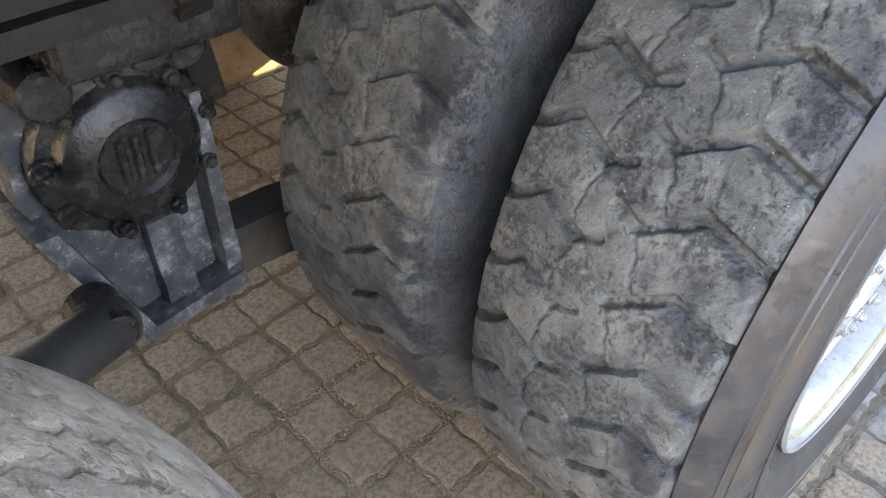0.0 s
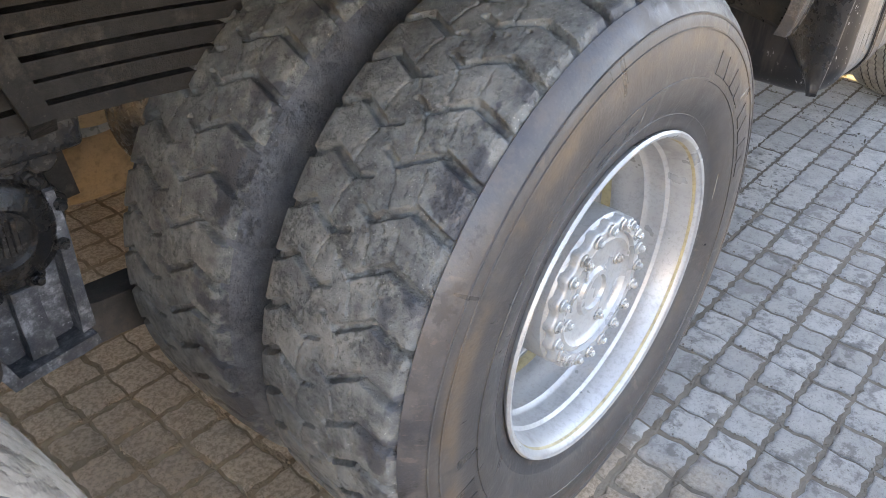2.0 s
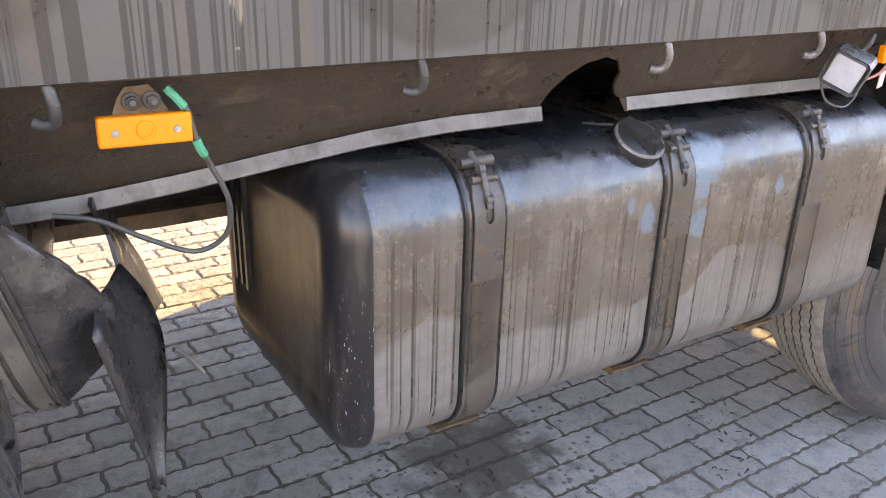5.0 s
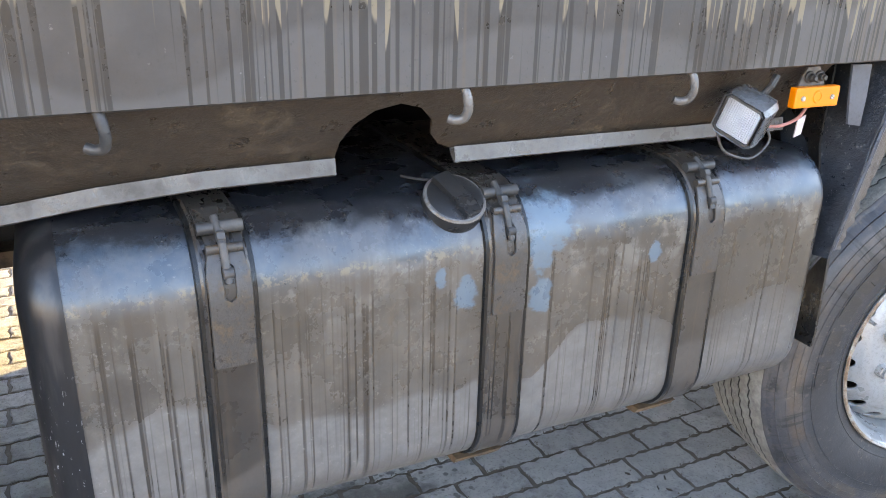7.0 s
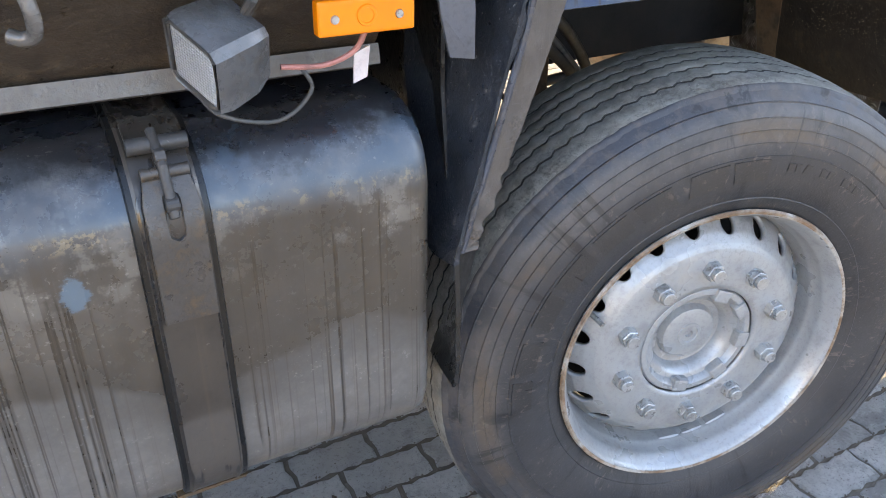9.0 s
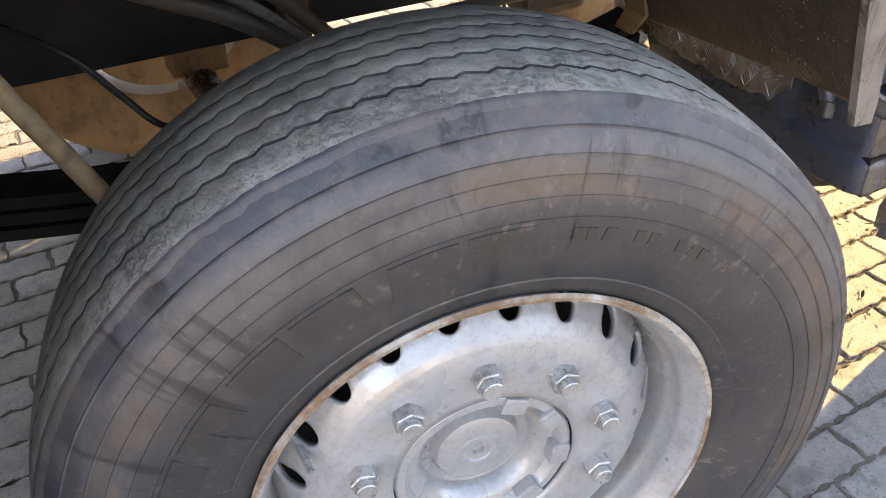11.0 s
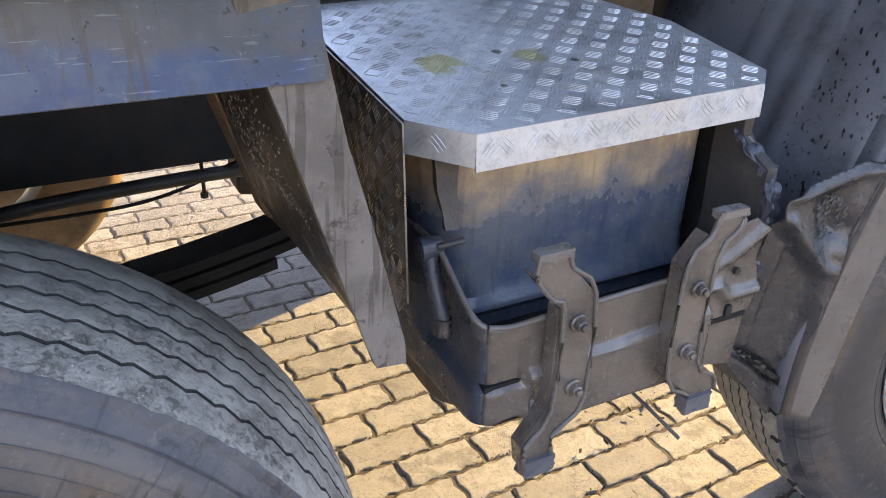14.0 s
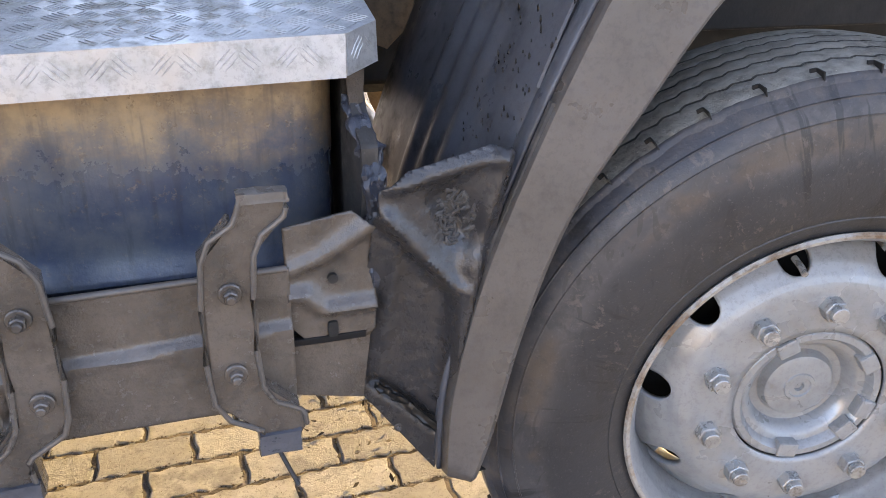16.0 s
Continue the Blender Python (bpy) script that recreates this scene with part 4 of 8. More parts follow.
SIPES = [
    ([(0.034, 0.45), (0.044, 4.0), (0.046, 7.20)], 0.0026, 0.0032),
    ([(-0.019, 5.30), (-0.029, 8.0), (-0.031, 9.8), (-0.036, 11.4)], 0.0026, 0.0034),
    ([(-0.072, 1.10), (-0.066, -2.2), (-0.062, -4.6)], 0.0022, 0.0018),
    ([(-0.066, 0.80), (-0.060, -2.4), (-0.056, -4.8)], 0.0022, 0.0014),
    ([(0.020, 0.2), (0.012, 3.2)], 0.0020, 0.0012),
]


def tread_relief(y, a, seed):
    """Depth below the worn tread surface for arrays of places (metres across, degrees round)."""
    along = radians(1.0) * 0.535
    # the lines wander a little
    y = y + 0.0010 * np.sin(a * 2 * math.pi * 3 / STEP + y * 90) + 0.0006 * np.sin(a * 2 * math.pi * 7 / STEP - y * 210)
    deep = np.zeros_like(y)
    for lines, soft in ((GROOVES, 0.0030), (SIPES, 0.0012)):
        for points, width, depth in lines:
            for shift in (-2, -1, 0, 1, 2):
                for (y0, a0), (y1, a1) in zip(points, points[1:]):
                    px, py = y - y0, (a - a0 - shift * STEP) * along
                    dx, dy = y1 - y0, (a1 - a0) * along
                    t = np.clip((px * dx + py * dy) / (dx * dx + dy * dy), 0, 1)
                    d = np.hypot(px - t * dx, py - t * dy)
                    k = np.clip((width / 2 + soft * 0.5 - d) / soft, 0, 1)
                    deep = np.maximum(deep, depth * k * k * (3 - 2 * k))
    window = np.sin(np.clip(a / STEP, 0, 1) * math.pi)
    rough = np.array([noise.noise(Vector((p * 55, q * 55 * along, seed * 7.0))) + 0.5 * noise.noise(Vector((p * 150, q * 150 * along, seed * 3.0))) for p, q in zip(y.ravel(), a.ravel())]).reshape(y.shape)
    chip = np.clip(rough - 0.42, 0, 1) * 0.006
    return deep + window * (0.0006 * rough + chip)


def tread_block_meshes(R, half, kinds=5):
    """Sheets of one tread pitch, each worn in its own way; they meet edge to edge."""
    across = [(-half - 0.0120, 0.0215), (-half - 0.0075, 0.0130), (-half - 0.0040, 0.0070), (-half - 0.0015, 0.0030)]
    across += [(y, 0.0012 if abs(y) > half - 0.003 else 0.0) for y in np.linspace(-half, half, 112)]
    across += [(half + 0.0015, 0.0030), (half + 0.0040, 0.0070), (half + 0.0075, 0.0130), (half + 0.0120, 0.0215)]
    ys, drop = np.array([p[0] for p in across]), np.array([p[1] for p in across])
    n_y, n_a = len(ys), 34
    base = R - 0.007 * np.abs(ys / half) ** 2.5 - drop
    out = []
    for seed in range(kinds):
        angles = np.linspace(-STEP / (n_a - 1), STEP + STEP / (n_a - 1), n_a + 2)
        yy, aa = np.meshgrid(ys, angles, indexing="ij")
        deep = tread_relief(yy, np.where(aa < 0, aa + STEP, np.where(aa > STEP, aa - STEP, aa)), seed)
        r = base[:, None] - deep * np.clip(1.0 - (drop[:, None] - 0.003) / 0.018, 0.0, 1.0)
        xs, zs = r * np.cos(np.radians(aa)), r * np.sin(np.radians(aa))
        p = np.stack([xs, yy, zs], -1)
        du, dv = np.gradient(p, axis=0), np.gradient(p, axis=1)
        nrm = np.cross(du, dv)
        nrm /= np.linalg.norm(nrm, axis=-1, keepdims=True)
        nrm *= np.sign((nrm * np.stack([np.cos(np.radians(aa)), 0 * aa, np.sin(np.radians(aa))], -1)).sum(-1, keepdims=True) + 1e-9)
        verts = p[:, 1:-1].reshape(-1, 3)
        faces = [(i * n_a + k, i * n_a + k + 1, (i + 1) * n_a + k + 1, (i + 1) * n_a + k) for i in range(n_y - 1) for k in range(n_a - 1)]
        me = bpy.data.meshes.new("tread_block")
        me.from_pydata(verts.tolist(), [], faces)
        flip = me.polygons[len(faces) // 2]
        if Vector((flip.center.x, 0, flip.center.z)).dot(flip.normal) < 0:
            me.flip_normals()
        me.shade_smooth()
        me.normals_split_custom_set_from_vertices(nrm[:, 1:-1].reshape(-1, 3).tolist())
        me.materials.append(M_TREAD)
        out.append(me)
    return out


DRIVE_R, DRIVE_HALF, DRIVE_TREAD = 0.538, 0.166, 0.124
BLOCK_MESHES = tread_block_meshes(DRIVE_R, 0.126)


def letters(start, widths, gap):
    out, a = [], start
    for w in widths:
        if w:
            out.append((a, a - w))
        a -= (w or 2.5) + gap
    return out


def mark_row(tyre, profile, r0, r1, spans, rise=0.0016):
    """A row of plain raised shapes, their sides slanting to and fro."""
    for i, span in enumerate(spans):
        lean = (0.0, 1.0, -1.2, 0.6)[i % 4] * (r1 - r0) / 0.04
        part("moulded_mark", moulded_bars(bmesh.new(), profile, r0, r1, [span], rise, lean), M_LETTER, tyre)


def drive_tyre(wheel, middle, shift, marks=True):
    """A worn block-tread tyre whose middle lies `middle` metres behind the wheel's face; its tread sits `shift` further in."""
    prof = tyre_profile(DRIVE_R, DRIVE_HALF, DRIVE_TREAD, 0.298, 0.118, 0.020)
    tyre = part("tyre", lathe(bmesh.new(), prof, 120), M_SIDE_DRIVE if marks else M_SIDE_DUSTY, wheel, "worn black rubber tyre with dusty tread blocks", True)
    tyre.location = (0, middle, 0)
    if marks:
        for r in (0.322, 0.395, 0.470, 0.490):
            part("moulded_ring", ring_ridge(bmesh.new(), r, side_y(prof, r), 0.005, 0.0016, 120), M_SIDE_DRIVE, tyre, "", True)
        large, small = [5.2, 4.6, 5.0, 5.0, 0, 4.4, 4.6, 5.0, 4.6], [1.6, 1.2, 1.5, 1.4, 0, 1.5, 1.2, 1.4]
        mark_row(tyre, prof, 0.408, 0.445, letters(66, large, 1.3))
        mark_row(tyre, prof, 0.352, 0.366, letters(118, small, 0.7), 0.0010)
        mark_row(tyre, prof, 0.408, 0.445, letters(246, large, 1.3))
        # pale scratches on the sidewall
        for r0, a0, r1, a1 in ((0.405, 44, 0.492, 38), (0.400, 41.5, 0.412, 44.5), (0.478, 66, 0.512, 68.5), (0.472, 65.2, 0.510, 64.5), (0.36, 100, 0.385, 99), (0.345, 12, 0.352, 22), (0.42, 30, 0.44, 33)):
            line = []
            for k in range(7):
                r, a = r0 + (r1 - r0) * k / 6, radians(a0 + (a1 - a0) * k / 6)
                line.append((r * math.cos(a), side_y(prof, r) - 0.0003, r * math.sin(a)))
            part("scratch", tube(bmesh.new(), line, 0.0008, 5), M_SCRATCH, tyre, "thin pale scratch in the rubber")
    rnd = random.Random(int(wheel.location.y * 100))
    for k in range(PITCHES):
        piece("tread_block", BLOCK_MESHES[rnd.randrange(len(BLOCK_MESHES))], tyre, Matrix.Translation((0, shift, 0)) @ Matrix.Rotation(-radians(STEP * k + TREAD_PHASE), 4, 'Y'))
    return tyre


TREAD_PHASE = 142.04 - 8.01
RIB_R, RIB_HALF, RIB_TREAD = 0.536, 0.168, 0.12


def rib_tyre(wheel, middle, sipes=False, tread=None, marks=True):
    """A wide tyre with five zigzag ribs."""
    prof = tyre_profile(RIB_R, RIB_HALF, RIB_TREAD, 0.298, 0.128, 0.012)
    tyre = part("tyre", lathe(bmesh.new(), prof, 140), M_SIDE, wheel, "wide black rubber tyre with zigzag ribs and a muddy sidewall", True)
    tyre.location = (0, middle, 0)
    bed = lathe(bmesh.new(), [(crown(y, RIB_TREAD, RIB_R - 0.0105, 0.010), y) for y in np.linspace(-RIB_TREAD, RIB_TREAD, 9)], 140)
    part("tread_base", bed, tread or M_GROOVE, tyre, "dirty rubber in the grooves" if tread else "groove rubber darkened to stand for shade", True)
    edges = [-RIB_TREAD - 0.008, -0.0777, -0.0389, -0.0034, 0.0321, 0.0676, RIB_TREAD + 0.008]
    last = len(edges) - 2
    waves, per = 100, 6
    n = waves * per
    zig = (-0.9, -0.45, 0.0, 0.45, 1.0, 0.2)
    gap = 0.0014
    for i, (a, b) in enumerate(zip(edges, edges[1:])):
        bm = bmesh.new()
        rows = []
        for k in range(n):
            ang = 2 * math.pi * k / n
            sway_a = 0.0025 * noise.noise(Vector((math.cos(ang) * 14, math.sin(ang) * 14, 3.0))) + 0.0018 * noise.noise(Vector((math.cos(ang) * 60, math.sin(ang) * 60, 8.0))) if i == 0 else 0.0034 * zig[(k + 2 * (i % 3)) % per]
            sway_b = 0.0 if i == last else 0.0034 * zig[(k + 2 * ((i + 1) % 3)) % per]
            y0, y1 = a + sway_a + (0 if i == 0 else gap), b + sway_b - (0 if i == last else gap)
            ring = []
            for y, h in ((y0 - 0.004 if i == 0 else y0, -0.012), (y0 + 0.0012, -0.003 if i == 0 else -0.001), (y0 + 0.006, 0.0), ((y0 + y1) / 2, 0.0), (y1 - 0.006, 0.0), (y1 - 0.0012, -0.001), (y1, -0.012)):
                r = crown(y, RIB_TREAD, RIB_R, 0.010) + h
                if (i == 0 and h < -0.01) or (i == last and y > b - 0.004):
                    r -= 0.012
                ring.append(bm.verts.new((r * math.cos(ang), y, r * math.sin(ang))))
            rows.append(ring)
        for k in range(n):
            p, q = rows[k], rows[(k + 1) % n]
            for j in range(6):
                f = bm.faces.new((p[j], p[j + 1], q[j + 1], q[j]))
                # groove walls take the shade-dark rubber
                f.material_index = 2 if (j < 2 and i == 0) else 1 if (j == 0 and i > 0) or (j == 5 and i < last) else 0
        rib = part("tread_rib", bm, tread or M_RIB, tyre, "worn grey tread rib", True)
        rib.data.materials.append(tread or M_GROOVE)
        rib.data.materials.append(M_SIDE)
    if sipes:
        # solid black inlays paint the shade of the cuts
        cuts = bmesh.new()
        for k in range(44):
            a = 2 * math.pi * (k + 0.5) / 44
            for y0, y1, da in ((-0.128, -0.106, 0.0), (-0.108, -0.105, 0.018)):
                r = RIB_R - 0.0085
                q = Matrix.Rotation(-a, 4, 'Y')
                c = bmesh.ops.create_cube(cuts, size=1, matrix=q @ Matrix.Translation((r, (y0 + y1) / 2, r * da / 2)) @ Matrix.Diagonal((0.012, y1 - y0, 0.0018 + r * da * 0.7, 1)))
        tagged(part("shoulder_sipe", cuts, M_HOLE, tyre, "black inlays for the shade in the shoulder cuts"), kind="stuff")
    for r in (0.318, 0.478, 0.500) if sipes else (0.318, 0.414, 0.437, 0.458, 0.478, 0.500):
        part("moulded_ring", ring_ridge(bmesh.new(), r, side_y(prof, r), 0.0035, 0.0012, 140), M_SIDE, tyre, "", True)
    small = [1.7, 1.7, 1.7, 0, 1.7, 1.7, 0, 1.7, 1.7, 1.7]
    if not marks:
        return tyre
    mark_row(tyre, prof, 0.370, 0.409, [(a + 5.0, a - 5.0) for a in (181, 168, 155, 142, 129, 116, 103, 90)])
    mark_row(tyre, prof, 0.388, 0.402, letters(80, small, 0.8), 0.0011)
    return tyre


def dished_disc(bm, rings, holes, hole_r, hole_y, hole_size, segments=180, first=0.5):
    """A wheel disc from (radius, y) rings, with round openings left out of its faces round the circle hole_r."""
    lathe(bm, rings, segments)
    ry, yy = [r for r, y in reversed(rings)], [y for r, y in reversed(rings)]
    gone = []
    for f in bm.faces:
        c = f.calc_center_median()
        for k in range(holes):
            a = 2 * math.pi * (k + first) / holes
            if math.hypot(c.x - hole_r * math.cos(a), c.z - hole_r * math.sin(a)) < hole_size:
                gone.append(f)
                break
    bmesh.ops.delete(bm, geom=gone, context='FACES')
    for v in bm.verts:
        for k in range(holes):
            a = 2 * math.pi * (k + first) / holes
            hx, hz = hole_r * math.cos(a), hole_r * math.sin(a)
            d = math.hypot(v.co.x - hx, v.co.z - hz)
            if v.is_boundary and 1e-5 < d < hole_size * 1.5:
                v.co.x, v.co.z = hx + (v.co.x - hx) * hole_size / d, hz + (v.co.z - hz) * hole_size / d
                v.co.y = float(np.interp(math.hypot(v.co.x, v.co.z), ry, yy))
    return bm


def fine(rings, steps):
    """More rings between the given ones."""
    out = []
    for (r0, y0), (r1, y1) in zip(rings, rings[1:]):
        for s in range(steps):
            t = s / steps
            out.append((r0 + (r1 - r0) * t, y0 + (y1 - y0) * t))
    return [*out, rings[-1]]


def steer_rim(wheel, holes=20, hole_size=0.0155, first_nut=18.5, lugs=(-100, -52, -8, 32, 69)):
    """A silver steel wheel: flange, stepped well, disc with hand holes, nuts and a sunk hub. y = 0 is the flange's face."""
    rim = part("rim", lathe(bmesh.new(), [(0.288, 0.030), (0.296, 0.016), (0.303, 0.010), (0.306, 0.002), (0.303, -0.002), (0.297, 0.0), (0.291, 0.009), (0.287, 0.018),
                                          (0.2815, 0.026), (0.2790, 0.036), (0.2785, 0.052), (0.2750, 0.058), (0.2725, 0.066), (0.2715, 0.092), (0.2680, 0.098), (0.264, 0.110), (0.262, 0.150), (0.262, 0.30), (0.270, 0.34)], 120), M_RIM, wheel, "silver painted steel rim", True)
    part("rim_edge", lathe(bmesh.new(), [(0.3035, 0.004), (0.3068, 0.001), (0.3035, -0.0035), (0.298, -0.0020)], 120), M_RIM_RUST, rim, "rusty worn rim edge", True)
    bead = lathe(bmesh.new(), [(0.296, 0.016), (0.302, 0.010), (0.308, 0.0055), (0.314, 0.002), (0.322, -0.0018), (0.331, -0.0060), (0.338, -0.003)], 120)
    part("tyre_bead", bead, M_SIDE, wheel, "thick rubber bead against the rim", True)
    rings = [*fine([(0.264, 0.125), (0.256, 0.098), (0.244, 0.078), (0.228, 0.062), (0.212, 0.050), (0.204, 0.046)], 9), (0.196, 0.0445), (0.190, 0.0440), (0.160, 0.0440), (0.135, 0.0440), (0.124, 0.0445)]
    d = dished_disc(bmesh.new(), rings, holes, 0.240, 0.07, hole_size, 400, 0.5 if holes == 20 else 0.93)
    wheel_disc = part("disc", d, M_RIM, wheel, "silver painted wheel disc with round hand holes", True)
    mod = wheel_disc.modifiers.new("thick", 'SOLIDIFY')
    mod.thickness, mod.offset = 0.010, 1.0
    hub = bmesh.new()
    lathe(hub, [(0.126, 0.056), (0.1225, 0.050), (0.1215, 0.041), (0.118, 0.038), (0.108, 0.038), (0.1045, 0.042), (0.100, 0.051), (0.093, 0.053), (0.086, 0.057), (0.080, 0.070), (0.076, 0.079), (0.070, 0.081), (0.0625, 0.081), (0.0590, 0.074), (0.0560, 0.067), (0.050, 0.0645),
                (0.026, 0.0640), (0.0245, 0.0615), (0.019, 0.0615), (0.0175, 0.0640), (0.0085, 0.0640), (0.0075, 0.0700), (0.0005, 0.0700)], 72)
    part("hub_cap", hub, M_RIM, wheel, "silver painted hub cap", True)
    for k in lugs:
        lug = part("hub_lug", block(0.093, 0.1195, 0.033, 0.056, -0.017, 0.017, 0.004, 2), M_RIM, wheel)
        lug.matrix_local = Matrix.Rotation(-radians(k), 4, 'Y')
    for k in range(10):
        a = radians(36 * k + first_nut)
        piece("wheel_nut", NUT, wheel, Matrix.Translation((0.1675 * math.cos(a), 0.0435, 0.1675 * math.sin(a))) @ Matrix.Rotation(a, 4, 'Y'))
    for k in range(3):
        weight = part("balance_weight", block(0.2705, 0.277, 0.062, 0.088, -0.026, 0.026, 0.003, 1), M_RIM, wheel, "silver painted balance weight")
        weight.matrix_local = Matrix.Rotation(-radians(270 + 12 * k), 4, 'Y')
    valve = tube(bmesh.new(), [(0.245, 0.062, -0.01), (0.240, 0.040, -0.01), (0.236, 0.026, -0.008)], 0.005, 10)
    stem = part("valve", valve, M_NUT, wheel, "bright valve stem", True)
    stem.matrix_local = Matrix.Rotation(-radians(36 * 3 if holes == 10 else 160), 4, 'Y')
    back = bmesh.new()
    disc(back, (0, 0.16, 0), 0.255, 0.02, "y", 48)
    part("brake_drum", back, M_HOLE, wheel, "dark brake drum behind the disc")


def drive_rim(wheel):
    """The outer rim of a twin wheel: deep dish, disc far in, hub with its scalloped cover."""
    part("rim", lathe(bmesh.new(), [(0.290, 0.030), (0.296, 0.016), (0.303, 0.010), (0.306, 0.002), (0.303, -0.002), (0.297, 0.0), (0.291, 0.008), (0.286, 0.024),
                                    (0.2815, 0.040), (0.2800, 0.054), (0.2740, 0.060), (0.2725, 0.088), (0.2710, 0.094), (0.2655, 0.100), (0.2650, 0.130), (0.2610, 0.136), (0.258, 0.165), (0.256, 0.230), (0.245, 0.245)], 120),
         M_RIM, wheel, "deep silver painted rim with yellowed edge", True)
    part("rim_edge", lathe(bmesh.new(), [(0.3035, 0.004), (0.3068, 0.001), (0.3035, -0.0035), (0.298, -0.0020)], 120), M_RIM, wheel, "", True)
    bead = lathe(bmesh.new(), [(0.296, 0.020), (0.302, 0.011), (0.3085, 0.0065), (0.316, 0.0055), (0.326, 0.0035), (0.334, 0.0003), (0.340, 0.004)], 120)
    part("tyre_bead", bead, M_SIDE, wheel, "thick rubber bead against the rim", True)
    part("stained_ring", lathe(bmesh.new(), [(0.2905, 0.007), (0.2885, 0.0125)], 120), M_STAIN, wheel, "thin yellow-brown stain inside the rim edge", True)
    part("stained_ring", lathe(bmesh.new(), [(0.2575, 0.168), (0.2535, 0.1865)], 120), M_STAIN, wheel, "yellow-brown stain where disc and rim meet", True)
    rings = fine([(0.252, 0.190), (0.240, 0.215), (0.226, 0.224), (0.140, 0.228), (0.120, 0.228)], 8)
    d = dished_disc(bmesh.new(), rings, 10, 0.203, 0.22, 0.032, 200)
    wd = part("disc", d, M_RIM, wheel, "silver painted disc with oval hand holes", True)
    mod = wd.modifiers.new("thick", 'SOLIDIFY')
    mod.thickness, mod.offset = 0.012, 1.0
    for k in range(10):
        a = radians(36 * k + 36)
        piece("wheel_nut", NUT, wheel, Matrix.Translation((0.1675 * math.cos(a), 0.226, 0.1675 * math.sin(a))) @ Matrix.Rotation(a, 4, 'Y'))
    hub = bmesh.new()
    lathe(hub, [(0.146, 0.235), (0.146, 0.130), (0.143, 0.124), (0.143, 0.119), (0.1455, 0.115), (0.1455, 0.055), (0.141, 0.050), (0.1195, 0.0495), (0.1185, 0.043),
                (0.112, 0.040), (0.104, 0.0365), (0.100, 0.044), (0.094, 0.047), (0.048, 0.047), (0.043, 0.041), (0.034, 0.040), (0.031, 0.046), (0.0005, 0.046)], 72)
    h = part("hub", hub, M_RIM, wheel, "silver painted planetary hub", True)
    # scalloped cover ring with its bolts in the hollows
    wavy = []
    for k in range(160):
        a = 2 * math.pi * k / 160
        wavy.append(((0.1405 + 0.0045 * math.cos(20 * a)) * math.cos(a), (0.1405 + 0.0045 * math.cos(20 * a)) * math.sin(a)))
    ring = bmesh.new()
    levels = []
    for y, f in ((0.052, 1.0), (0.038, 1.0), (0.0345, 0.985), (0.033, 0.96)):
        levels.append([ring.verts.new((x * f, y, z * f)) for x, z in wavy])
    levels.append([ring.verts.new((0.117 * math.cos(2 * math.pi * k / 160), 0.033, 0.117 * math.sin(2 * math.pi * k / 160))) for k in range(160)])
    levels.append([ring.verts.new((0.114 * math.cos(2 * math.pi * k / 160), 0.045, 0.114 * math.sin(2 * math.pi * k / 160))) for k in range(160)])
    for p, q in zip(levels, levels[1:]):
        for k in range(160):
            ring.faces.new((p[k], p[(k + 1) % 160], q[(k + 1) % 160], q[k]))
    part("cover_ring", ring, M_RIM, h, "silver painted scalloped cover ring", True)
    for k in range(20):
        piece("cover_bolt", COVER_BOLT, h, Matrix.Rotation(-2 * math.pi * k / 20, 4, 'Y') @ Matrix.Translation((0.1300, 0.0335, 0)))
    for k in range(4):
        piece("cap_bolt", COVER_BOLT, h, Matrix.Rotation(-radians(90 * k + 27), 4, 'Y') @ Matrix.Translation((0.080, 0.0475, 0)))
    for x, z, w, t in ((-0.030, 0.020, 0.006, 0.070), (0.034, -0.010, 0.003, 0.060), (-0.062, 0.005, 0.014, 0.034)):
        part("cast_mark", block(x - w / 2, x + w / 2, 0.0435, 0.048, z - t / 2, z + t / 2, 0.001, 1), M_RIM, h)
    back = bmesh.new()
    disc(back, (0, 0.27, 0), 0.235, 0.02, "y", 48)
    part("brake_drum", back, M_HOLE, wheel, "dark brake drum behind the disc")


AXLE_Z = 0.512
FACE_DRIVE, FACE_STEER = 0.703, 0.728
CENTRE_Y = 1.93          # middle of the truck

TWIN = "twin wheels of the drive axles"
w = thing("wheel", "outer twin wheel, silver rim and worn block tread", "wheel", (1.360, FACE_DRIVE, AXLE_Z), 0, TWIN)
drive_tyre(w, 0.152, 0.009)
drive_rim(w)
v = thing("wheel", "inner twin wheel with a dusty dark block tread", "wheel", (1.360, FACE_DRIVE + 0.375, AXLE_Z), 0, TWIN)
drive_tyre(v, 0.152, -0.002, False)
part("rim", lathe(bmesh.new(), [(0.30, 0.02), (0.285, 0.03), (0.26, 0.06), (0.255, 0.26), (0.30, 0.30)], 64), M_RIM, v, "dull silver inner rim", True)
w = thing("wheel", "rear wheel with a smooth tan dusty tyre", "wheel", (-0.020, FACE_DRIVE, AXLE_Z), 0)
rib_tyre(w, 0.150, False, M_RIB_TAN)
steer_rim(w)
STEER = "steered wheels"
for x, turn, sip, text in ((4.477, -11.0, False, "steered wheel, silver rim with rusty edge and wide ribbed tyre"), (6.435, -13.0, True, "front wheel, silver rim under the grey fender")):
    w = thing("wheel", text, "wheel", (x, FACE_STEER, AXLE_Z), turn, STEER)
    rib_tyre(w, 0.150, sip, None, not sip)
    if sip:
        steer_rim(w, 10, 0.0235, 20.0, (-95, -40, -15, 35, 120))
    else:
        steer_rim(w)


